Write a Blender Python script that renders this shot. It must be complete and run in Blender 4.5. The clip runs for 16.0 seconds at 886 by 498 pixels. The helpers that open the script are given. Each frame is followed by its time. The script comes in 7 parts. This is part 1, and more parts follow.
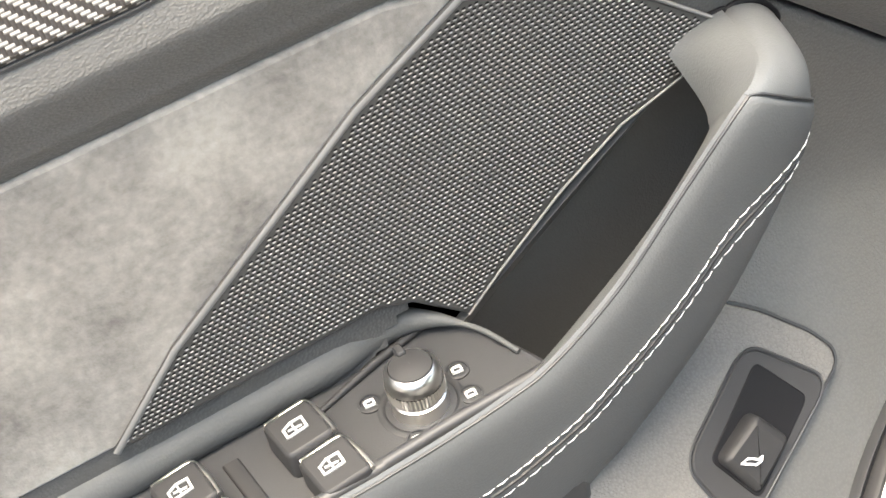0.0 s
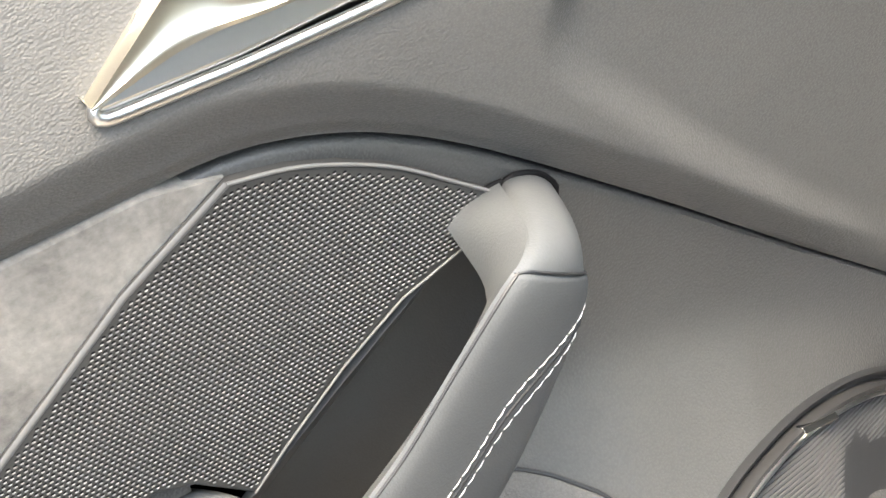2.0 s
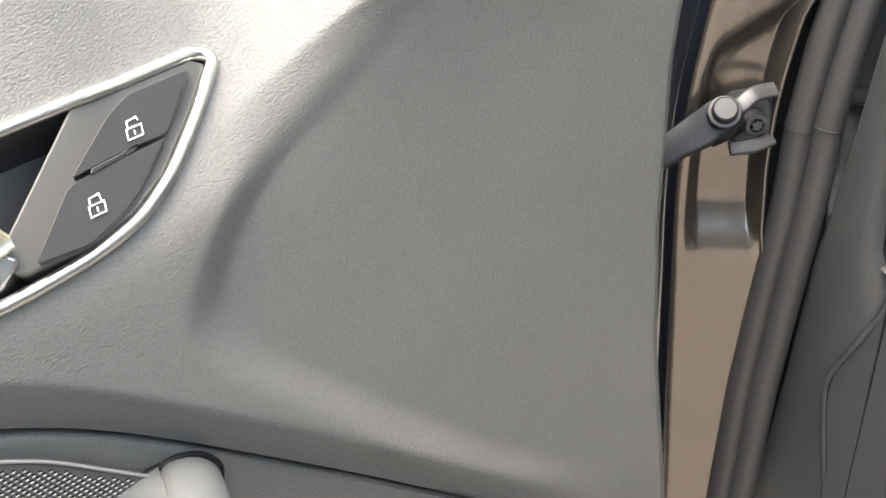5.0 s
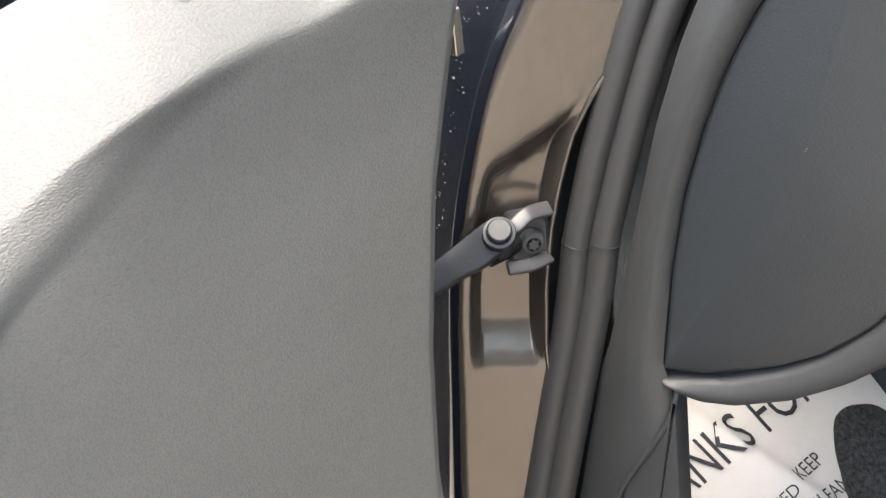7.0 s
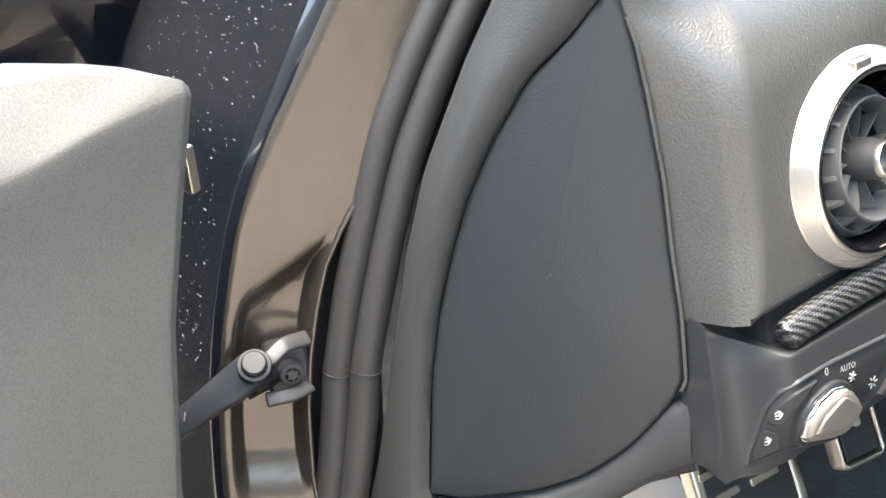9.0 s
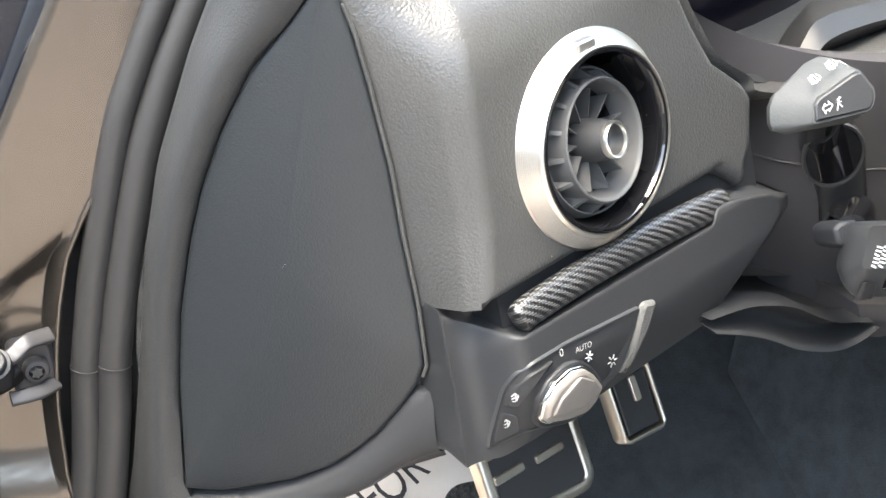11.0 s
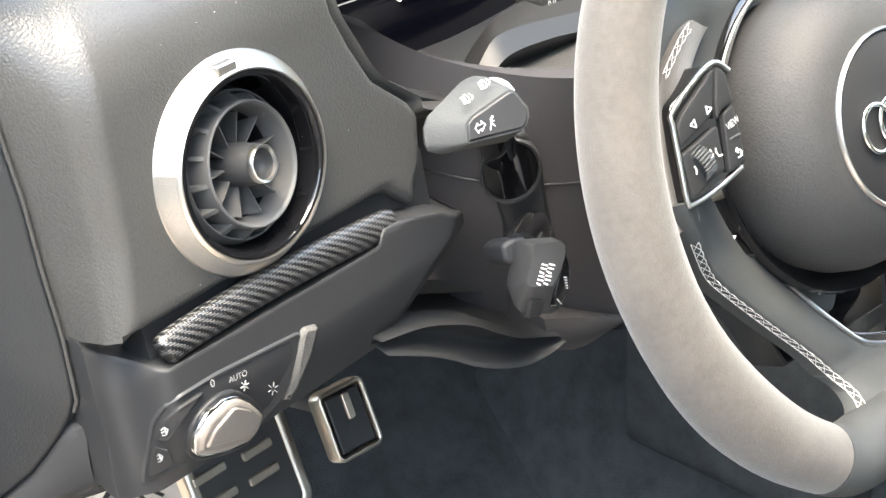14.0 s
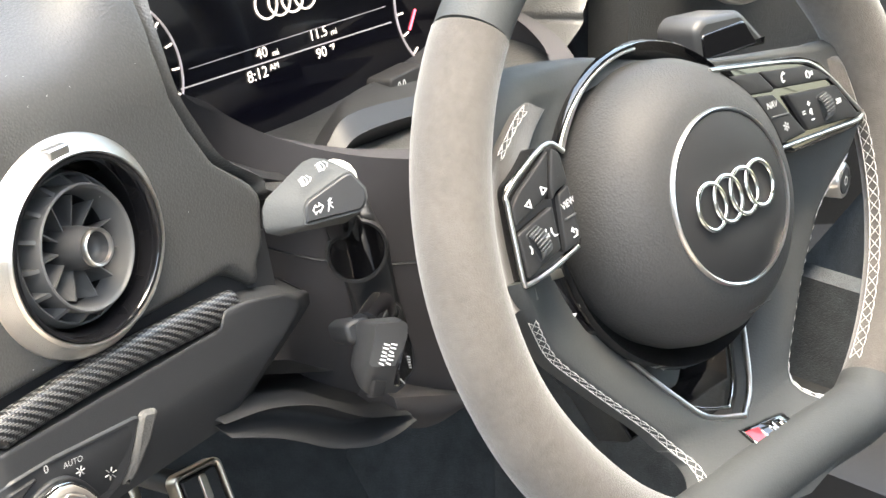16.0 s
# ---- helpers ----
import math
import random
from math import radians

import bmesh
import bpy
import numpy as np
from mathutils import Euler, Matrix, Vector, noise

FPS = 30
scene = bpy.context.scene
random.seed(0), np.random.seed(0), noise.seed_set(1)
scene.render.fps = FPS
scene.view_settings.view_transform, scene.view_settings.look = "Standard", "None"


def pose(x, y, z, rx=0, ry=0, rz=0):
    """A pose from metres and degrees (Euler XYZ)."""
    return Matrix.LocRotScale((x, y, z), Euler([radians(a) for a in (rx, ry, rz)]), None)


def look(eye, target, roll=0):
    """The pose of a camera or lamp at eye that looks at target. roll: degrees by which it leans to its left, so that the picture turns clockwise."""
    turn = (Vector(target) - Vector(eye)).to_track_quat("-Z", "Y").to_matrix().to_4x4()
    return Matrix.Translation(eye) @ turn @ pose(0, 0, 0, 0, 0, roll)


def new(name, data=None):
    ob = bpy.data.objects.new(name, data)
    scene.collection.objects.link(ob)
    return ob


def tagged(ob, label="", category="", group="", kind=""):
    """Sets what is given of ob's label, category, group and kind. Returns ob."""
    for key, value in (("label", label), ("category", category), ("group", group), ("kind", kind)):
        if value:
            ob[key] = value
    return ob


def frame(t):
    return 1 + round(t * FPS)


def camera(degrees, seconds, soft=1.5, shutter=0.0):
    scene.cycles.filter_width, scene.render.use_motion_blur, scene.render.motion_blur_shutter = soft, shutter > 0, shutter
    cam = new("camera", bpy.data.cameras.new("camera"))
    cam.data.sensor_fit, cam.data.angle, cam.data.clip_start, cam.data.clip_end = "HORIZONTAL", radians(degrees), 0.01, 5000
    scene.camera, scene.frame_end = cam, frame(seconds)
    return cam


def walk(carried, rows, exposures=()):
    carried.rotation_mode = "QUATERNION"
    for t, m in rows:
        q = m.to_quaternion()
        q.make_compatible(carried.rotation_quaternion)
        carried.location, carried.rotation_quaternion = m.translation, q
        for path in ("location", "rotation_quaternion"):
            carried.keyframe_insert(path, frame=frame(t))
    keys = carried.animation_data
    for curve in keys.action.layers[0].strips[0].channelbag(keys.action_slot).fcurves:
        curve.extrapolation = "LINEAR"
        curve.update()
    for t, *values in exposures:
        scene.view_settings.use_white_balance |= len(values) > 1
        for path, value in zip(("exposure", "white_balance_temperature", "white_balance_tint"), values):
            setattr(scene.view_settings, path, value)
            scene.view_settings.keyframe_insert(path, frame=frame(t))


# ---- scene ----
# The camera turns to the right beside an open driver's door and drifts along with it.
cam = camera(31.28, 16.0)
PATH = [
    (0, (0.0079, -0.0148, 1.1296), (0.0329, 0.7336, 0.4667), -14.46),
    (0.5, (0.0154, -0.0118, 1.1311), (0.0646, 0.7446, 0.4788), -13.57),
    (1, (0.0231, -0.0096, 1.1325), (0.0949, 0.7525, 0.4890), -12.78),
    (1.5, (0.0316, -0.0085, 1.1341), (0.1297, 0.7584, 0.4999), -11.93),
    (2, (0.0402, -0.0085, 1.1369), (0.1661, 0.7656, 0.5165), -11.13),
    (2.5, (0.0492, -0.0099, 1.1398), (0.2081, 0.7690, 0.5331), -10.22),
    (3, (0.0579, -0.0118, 1.1427), (0.2469, 0.7730, 0.5525), -9.44),
    (3.5, (0.0657, -0.0143, 1.1455), (0.2774, 0.7773, 0.5723), -8.96),
    (4, (0.0744, -0.0167, 1.1478), (0.3058, 0.7806, 0.5903), -8.72),
    (4.2, (0.0782, -0.0174, 1.1486), (0.3178, 0.7818, 0.5974), -8.62),
    (6.3, (0.1198, -0.0256, 1.1548), (0.4567, 0.7721, 0.6548), -7.71),
    (6.5, (0.1238, -0.0266, 1.1554), (0.4695, 0.7695, 0.6587), -7.62),
    (7, (0.1340, -0.0291, 1.1577), (0.5042, 0.7620, 0.6706), -7.25),
    (7.5, (0.1449, -0.0316, 1.1605), (0.5402, 0.7537, 0.6839), -6.92),
    (8, (0.1565, -0.0342, 1.1633), (0.5723, 0.7468, 0.6973), -6.76),
    (8.5, (0.1700, -0.0375, 1.1660), (0.6122, 0.7360, 0.7119), -6.46),
    (9, (0.1830, -0.0416, 1.1675), (0.6456, 0.7228, 0.7183), -6.29),
    (9.5, (0.1960, -0.0462, 1.1674), (0.6807, 0.7061, 0.7211), -6.10),
    (10, (0.2078, -0.0528, 1.1665), (0.7106, 0.6838, 0.7142), -5.93),
    (10.2, (0.2124, -0.0558, 1.1660), (0.7198, 0.6756, 0.7105), -5.88),
    (12.3, (0.2632, -0.0892, 1.1622), (0.8138, 0.5926, 0.6805), -4.54),
    (12.5, (0.2679, -0.0913, 1.1621), (0.8239, 0.5870, 0.6818), -4.44),
    (13, (0.2790, -0.0947, 1.1616), (0.8510, 0.5727, 0.6847), -4.22),
    (13.5, (0.2884, -0.0976, 1.1613), (0.8760, 0.5574, 0.6863), -3.97),
    (14, (0.2941, -0.1030, 1.1621), (0.9013, 0.5326, 0.6853), -3.43),
    (14.5, (0.2971, -0.1095, 1.1639), (0.9215, 0.5113, 0.6899), -2.97),
    (15, (0.3010, -0.1145, 1.1651), (0.9420, 0.4980, 0.7025), -2.58),
    (15.5, (0.3057, -0.1181, 1.1651), (0.9588, 0.4900, 0.7138), -2.35),
    (16, (0.3093, -0.1226, 1.1657), (0.9773, 0.4788, 0.7273), -2.00),
]
walk(cam, [(t, look(eye, target, roll)) for t, eye, target, roll in PATH], [(0.0, 2.95, 7200, 7), (4.0, 3.15, 7000, 7), (7.0, 3.1, 6800, 7), (10.0, 3.42, 6700, 6), (13.0, 3.42, 6800, 6), (16.0, 3.2, 7000, 6)])

# ---- light ----
world = bpy.data.worlds.new("sky")
scene.world = world
world.use_nodes = True
wn = world.node_tree
sky = wn.nodes.new("ShaderNodeTexSky")
sky.sky_type, sky.sun_disc = "NISHITA", False
sky.sun_elevation, sky.sun_rotation = radians(80), radians(-130)
sky.air_density, sky.dust_density, sky.ozone_density = 1.6, 5.0, 0.6
wn.links.new(sky.outputs[0], wn.nodes["Background"].inputs[0])
wn.nodes["Background"].inputs[1].default_value = 0.15
sun = new("sun", bpy.data.lights.new("sun", "SUN"))
sun.data.energy, sun.data.angle, sun.data.color = 0.95, radians(42), (1.0, 0.97, 0.92)
sun.matrix_world = look((-0.12, -0.10, 1.0), (0.0, 0.0, 0.0))

# ---- helpers for shapes ----
def smooth01(x):
    x = min(1.0, max(0.0, x))
    return x * x * (3 - 2 * x)


def lerp(a, b, f):
    return a + (b - a) * f


def table(xs, ys, x):
    """A value that runs evenly through the given ones."""
    return float(np.interp(x, xs, ys))


def spline(pts, n=8, closed=False):
    """A smooth line through the points, n steps from one to the next."""
    p = [Vector(q) for q in pts]
    out, k = [], len(p)
    for i in range(k if closed else k - 1):
        a, b, c, d = (p[(i + j) % k] if closed else p[min(k - 1, max(0, i + j))] for j in (-1, 0, 1, 2))
        for s in range(n):
            t = s / n
            out.append(0.5 * ((2 * b) + (c - a) * t + (2 * a - 5 * b + 4 * c - d) * t * t + (3 * b - a - 3 * c + d) * t ** 3))
    if not closed:
        out.append(p[-1].copy())
    return out


def rounded(w, h, r, n=5):
    """A rectangle with round corners, as points round its middle."""
    out = []
    for cx, cy, a in ((w / 2 - r, h / 2 - r, 0), (r - w / 2, h / 2 - r, 90), (r - w / 2, r - h / 2, 180), (w / 2 - r, r - h / 2, 270)):
        out += [(cx + r * math.cos(radians(a + 90 * i / n)), cy + r * math.sin(radians(a + 90 * i / n))) for i in range(n + 1)]
    return out


def soften(poly, r, n=4):
    """The polygon with its corners rounded by r."""
    out, k = [], len(poly)
    p = [Vector(q[:2]) for q in poly]
    for i in range(k):
        a, b, c = p[i - 1], p[i], p[(i + 1) % k]
        d1, d2 = a - b, c - b
        m = min(r, d1.length * 0.45, d2.length * 0.45)
        s, e = b + d1.normalized() * m, b + d2.normalized() * m
        out += [tuple((1 - t) ** 2 * s + 2 * t * (1 - t) * b + t * t * e) for t in (j / n for j in range(n + 1))]
    return out


def inset(poly, d):
    """The polygon drawn in by d."""
    p = [Vector(q[:2]) for q in poly]
    area = sum(p[i - 1].x * p[i].y - p[i].x * p[i - 1].y for i in range(len(p)))
    s, out = (1 if area > 0 else -1), []
    for i in range(len(p)):
        t = (p[(i + 1) % len(p)] - p[i - 1])
        t = t.normalized() if t.length > 1e-9 else Vector((1, 0))
        out.append(tuple(p[i] + Vector((-t.y, t.x)) * d * s))
    return out


def rings(bm, rows, closed=True, cap0=False, cap1=False):
    """Faces between rows of points, each as long as the next."""
    vs = [[bm.verts.new(q) for q in row] for row in rows]
    for a, b in zip(vs, vs[1:]):
        k = len(a)
        for i in range(k if closed else k - 1):
            j = (i + 1) % k
            bm.faces.new((a[i], a[j], b[j], b[i]))
    if cap0:
        bm.faces.new(vs[0][::-1])
    if cap1:
        bm.faces.new(vs[-1])
    return vs


def plate(to, poly, c0, c1, bev=0.001, bm=None, dome=0.0):
    """A solid plate with a bevelled front; to(a, b, c) puts it into the world, dome lifts its middle."""
    bm = bm or bmesh.new()
    f = c1 if callable(c1) else (lambda a, b: c1)
    g = c0 if callable(c0) else (lambda a, b: c0)
    rows = [[to(a, b, g(a, b)) for a, b in poly], [to(a, b, f(a, b) - bev) for a, b in poly]]
    p1, p2 = inset(poly, bev * 0.35), inset(poly, bev)
    rows += [[to(a, b, f(a, b) - bev * 0.3) for a, b in p1], [to(a, b, f(a, b)) for a, b in p2]]
    if dome:
        cx, cy = (sum(q[i] for q in p2) / len(p2) for i in (0, 1))
        for k in (0.9, 0.8, 0.7, 0.6, 0.5, 0.4, 0.3, 0.2, 0.1, 0.03):
            rows.append([to(cx + (a - cx) * k, cy + (b - cy) * k, f(a, b) + dome * (1 - k * k)) for a, b in p2])
    rings(bm, rows, True, True, True)
    return bm


def frame_plate(to, outer, inner, c0, c1, bev=0.001, bm=None):
    """A flat frame between two outlines with as many points each."""
    bm = bm or bmesh.new()
    o2, i2 = inset(outer, bev), inset(inner, -bev)
    rows = [[to(a, b, c0) for a, b in inner], [to(a, b, c0) for a, b in outer], [to(a, b, c1 - bev) for a, b in outer], [to(a, b, c1) for a, b in o2],
            [to(a, b, c1) for a, b in i2], [to(a, b, c1 - bev) for a, b in inner], [to(a, b, c0) for a, b in inner]]
    rings(bm, rows, True)
    bmesh.ops.remove_doubles(bm, verts=bm.verts, dist=1e-6)
    return bm


def surf(f, nu, nv, thick=None, bm=None):
    """A sheet f(s, t), s and t from 0 to 1, given a back at the offset thick."""
    bm = bm or bmesh.new()
    front = [[Vector(f(i / nu, j / nv)) for i in range(nu + 1)] for j in range(nv + 1)]
    vs = rings(bm, front, False)
    if thick:
        edge = [(j, i) for j, i in [(0, i) for i in range(nu)] + [(j, nu) for j in range(nv)] + [(nv, i) for i in range(nu, 0, -1)] + [(j, 0) for j in range(nv, 0, -1)]]
        off = Vector(thick)
        back = [bm.verts.new(front[j][i] + off) for j, i in edge]
        for k in range(len(edge)):
            (j, i), (j2, i2) = edge[k], edge[(k + 1) % len(edge)]
            bm.faces.new((vs[j][i], back[k], back[(k + 1) % len(edge)], vs[j2][i2]))
    return bm


def tube(path, rad, n=10, closed=False, bm=None, flat=1.0, up=None):
    """A round bar along a line; rad a number or one for each point; flat squashes it along up."""
    bm = bm or bmesh.new()
    p = [Vector(q) for q in path]
    k, rows, side = len(p), [], None
    for i in range(k):
        t = (p[(i + 1) % k] - p[i - 1]) if closed else (p[min(k - 1, i + 1)] - p[max(0, i - 1)])
        t.normalize()
        if up is not None:
            side = t.cross(Vector(up)).normalized()
        elif side is None:
            side = t.orthogonal().normalized()
        else:
            side = (side - t * side.dot(t)).normalized()
        over = side.cross(t)
        r = rad[i] if isinstance(rad, (list, tuple)) else rad
        rows.append([p[i] + side * (r * math.cos(2 * math.pi * j / n)) + over * (r * flat * math.sin(2 * math.pi * j / n)) for j in range(n)])
    if closed:
        rows.append(rows[0])
    rings(bm, rows, True, not closed, not closed)
    if closed:
        bmesh.ops.remove_doubles(bm, verts=bm.verts, dist=1e-7)
    return bm


def lathe(to, profile, n=48, bm=None, cap0=False, cap1=False, cx=0.0, cy=0.0):
    """A turned body: profile of (radius, height), about (cx, cy) of the frame to()."""
    bm = bm or bmesh.new()
    rings(bm, [[to(cx + r * math.cos(2 * math.pi * i / n), cy + r * math.sin(2 * math.pi * i / n), h) for i in range(n)] for r, h in profile], True, cap0, cap1)
    return bm


def sweep(path, sections, ups, bm=None, caps=True):
    """Sections (lists of (x, y)) along a line; y points along the given up."""
    bm = bm or bmesh.new()
    p, rows = [Vector(q) for q in path], []
    for i in range(len(p)):
        t = (p[min(len(p) - 1, i + 1)] - p[max(0, i - 1)]).normalized()
        u = Vector(ups[i]) if isinstance(ups, list) else Vector(ups)
        side = t.cross(u).normalized()
        u = side.cross(t)
        sec = sections[i] if isinstance(sections[0], list) else sections
        rows.append([p[i] + side * x + u * y for x, y in sec])
    rings(bm, rows, True, caps, caps)
    return bm


def text_mesh(to, body, size, a, b, c, turn=0.0, thick=0.0002, bm=None, squeeze=1.0):
    """Raised lettering, middled on (a, b)."""
    bm = bm or bmesh.new()
    cu = bpy.data.curves.new("lettering", "FONT")
    cu.body, cu.size, cu.align_x, cu.align_y, cu.resolution_u = body, size, "CENTER", "CENTER", 3
    ob = bpy.data.objects.new("lettering", cu)
    scene.collection.objects.link(ob)
    me = bpy.data.meshes.new_from_object(ob.evaluated_get(bpy.context.evaluated_depsgraph_get()))
    scene.collection.objects.unlink(ob)
    bpy.data.objects.remove(ob)
    bpy.data.curves.remove(cu)
    ca, sa = math.cos(radians(turn)), math.sin(radians(turn))
    vs = [bm.verts.new(to(a + v.co.x * squeeze * ca - v.co.y * sa, b + v.co.x * squeeze * sa + v.co.y * ca, c + thick)) for v in me.vertices]
    for f in me.polygons:
        try:
            bm.faces.new([vs[i] for i in f.vertices])
        except ValueError:
            pass
    bpy.data.meshes.remove(me)
    return bm


def bar(bm, to, a0, b0, a1, b1, w, c, h=0.0003):
    """A thin raised stroke from one point to another."""
    d = Vector((a1 - a0, b1 - b0))
    d = d.normalized() * (w / 2) if d.length else Vector((w / 2, 0))
    q = [(a0 - d.x - d.y, b0 - d.y + d.x), (a0 - d.x + d.y, b0 - d.y - d.x), (a1 + d.x + d.y, b1 + d.y - d.x), (a1 + d.x - d.y, b1 + d.y + d.x)]
    rings(bm, [[to(x, y, c - h) for x, y in q], [to(x, y, c + h) for x, y in q]], True, False, True)
    return bm


def finish(bm, ob_name, material, sharp=38):
    bmesh.ops.recalc_face_normals(bm, faces=bm.faces)
    for f in bm.faces:
        f.smooth = len(f.verts) < 5
    for e in bm.edges:
        if len(e.link_faces) == 2 and e.calc_face_angle(0) > radians(sharp):
            e.smooth = False
    me = bpy.data.meshes.new(ob_name)
    bm.to_mesh(me)
    bm.free()
    for m in (material if isinstance(material, (list, tuple)) else (material,)):
        me.materials.append(m)
    return me


def part(name, bm, material, parent, label="", sharp=50):
    """One mesh under a thing or under a part, drawn in world places."""
    ob = new(name, finish(bm, name, material, sharp))
    ob.parent = parent
    if parent.type == "EMPTY":
        ob.matrix_parent_inverse = parent.matrix_basis.inverted()
    return tagged(ob, label)


def thing(name, at, label, category, group="", kind=""):
    ob = new(name)
    ob.empty_display_size = 0.02
    ob.matrix_basis = Matrix.Translation(at)
    return tagged(ob, label, category, group, kind)


def solid(name, bm, material, label, category="", group="", kind="", sharp=38):
    return tagged(new(name, finish(bm, name, material, sharp)), label, category, group, kind)


def axes_frame(origin, right, up, out):
    o, r, u, n = (Vector(q) for q in (origin, right, up, out))
    return lambda a, b, c=0.0: o + r * a + u * b + n * c


# Frames of reference: a to the right, b up, c towards the viewer.
DOOR = axes_frame((0.402, 0.494, 0), (0.953, 0.303, 0), (0, 0, 1), (0.303, -0.953, 0))
FRONT = axes_frame((0.639, 0.3727, 0.893), (0.9945, 0.1045, 0), (-0.0164, 0.1556, 0.9877), (0.1032, -0.9823, 0.1564))
SIDE = axes_frame((0.557, 0.391, 0), (0.61, -0.79, 0), (0, 0, 1), (-0.79, -0.61, 0))
PILLAR = axes_frame((0.444, 0.536, 0), (0.954, -0.301, 0), (0, 0, 1), (-0.301, -0.954, 0))
WN = Vector((math.sin(radians(-4)) * math.cos(radians(22)), -math.cos(radians(-4)) * math.cos(radians(22)), math.sin(radians(22))))
WE = Vector((math.cos(radians(-4)), math.sin(radians(-4)), 0))
WU = WN.cross(WE)
WC = Vector((0.895, 0.2235, 0.8625)) - WN * 0.017
WHEEL = axes_frame(WC, WE, WU, WN)


def door(u, v, w=0.0):
    """On the door: u rearwards from its front edge, v over the ground, w out of the panel."""
    return DOOR(-u, v, w)


# ---- materials ----
def mat(name, base, rough=0.5, metal=0.0, grain=None, blotch=None, coat=0.0, sheen=0.0, spec=0.5, stretch=(1, 1, 1)):
    """grain: (kind, cells a metre, depth in mm); blotch: (cells a metre, share of the colour)."""
    m = bpy.data.materials.new(name)
    m.use_nodes = True
    t = m.node_tree
    n, link = t.nodes, t.links.new
    p = n["Principled BSDF"]
    p.inputs["Base Color"].default_value = (*base, 1)
    p.inputs["Roughness"].default_value = rough
    p.inputs["Metallic"].default_value = metal
    p.inputs["Coat Weight"].default_value = coat
    p.inputs["Coat Roughness"].default_value = 0.04
    p.inputs["Sheen Weight"].default_value = sheen
    p.inputs["Specular IOR Level"].default_value = spec
    co = n.new("ShaderNodeTexCoord")
    mp = n.new("ShaderNodeMapping")
    mp.inputs["Scale"].default_value = stretch
    link(co.outputs["Object"], mp.inputs[0])
    if blotch:
        ns = n.new("ShaderNodeTexNoise")
        ns.inputs["Scale"].default_value, ns.inputs["Detail"].default_value, ns.inputs["Roughness"].default_value = blotch[0], 6, 0.62
        link(mp.outputs[0], ns.inputs["Vector"])
        fine = n.new("ShaderNodeTexNoise")
        fine.inputs["Scale"].default_value, fine.inputs["Detail"].default_value = blotch[0] * 14, 3
        link(mp.outputs[0], fine.inputs["Vector"])
        add = n.new("ShaderNodeMath")
        add.operation = "MULTIPLY_ADD"
        add.inputs[1].default_value = 0.35
        link(fine.outputs["Fac"], add.inputs[0])
        link(ns.outputs["Fac"], add.inputs[2])
        rg = n.new("ShaderNodeMapRange")
        rg.inputs["From Min"].default_value, rg.inputs["From Max"].default_value = 0.45, 0.9
        rg.inputs["To Min"].default_value, rg.inputs["To Max"].default_value = 1 - blotch[1], 1 + blotch[1]
        link(add.outputs[0], rg.inputs["Value"])
        mx = n.new("ShaderNodeMix")
        mx.data_type, mx.blend_type = "RGBA", "MULTIPLY"
        mx.inputs["Factor"].default_value = 1
        mx.inputs["A"].default_value = (*base, 1)
        link(rg.outputs[0], mx.inputs["B"])
        link(mx.outputs["Result"], p.inputs["Base Color"])
    if grain:
        kind, scale, depth = grain
        bp = n.new("ShaderNodeBump")
        bp.inputs["Distance"].default_value, bp.inputs["Strength"].default_value = depth / 1000, 1.0
        if kind == "leather":
            warp = n.new("ShaderNodeTexNoise")
            warp.inputs["Scale"].default_value, warp.inputs["Detail"].default_value = scale * 0.6, 1
            link(mp.outputs[0], warp.inputs["Vector"])
            wm = n.new("ShaderNodeVectorMath")
            wm.operation = "MULTIPLY_ADD"
            wm.inputs[1].default_value = (0.7 / scale,) * 3
            link(warp.outputs["Color"], wm.inputs[0])
            link(mp.outputs[0], wm.inputs[2])
            vo = n.new("ShaderNodeTexVoronoi")
            vo.feature = "SMOOTH_F1"
            vo.inputs["Scale"].default_value, vo.inputs["Smoothness"].default_value = scale, 0.5
            link(wm.outputs[0], vo.inputs["Vector"])
            iv = n.new("ShaderNodeMath")
            iv.operation = "MULTIPLY"
            iv.inputs[1].default_value = -1
            link(vo.outputs["Distance"], iv.inputs[0])
            link(iv.outputs[0], bp.inputs["Height"])
            # grain pits darkened: their shade is put into the base colour
            pit_shade = n.new("ShaderNodeMapRange")
            pit_shade.inputs["From Min"].default_value, pit_shade.inputs["From Max"].default_value = 0.15, 0.75
            pit_shade.inputs["To Min"].default_value, pit_shade.inputs["To Max"].default_value = 1 + 0.35 * depth, 1 - 0.5 * depth
            link(vo.outputs["Distance"], pit_shade.inputs["Value"])
            tone = n.new("ShaderNodeMix")
            tone.data_type, tone.blend_type = "RGBA", "MULTIPLY"
            tone.inputs["Factor"].default_value = 1
            tone.inputs["A"].default_value = (*base, 1)
            if p.inputs["Base Color"].is_linked:
                link(p.inputs["Base Color"].links[0].from_socket, tone.inputs["A"])
            link(pit_shade.outputs[0], tone.inputs["B"])
            link(tone.outputs["Result"], p.inputs["Base Color"])
        else:
            ns2 = n.new("ShaderNodeTexNoise")
            ns2.inputs["Scale"].default_value, ns2.inputs["Detail"].default_value = scale, 4
            link(mp.outputs[0], ns2.inputs["Vector"])
            link(ns2.outputs["Fac"], bp.inputs["Height"])
        link(bp.outputs[0], p.inputs["Normal"])
    return m


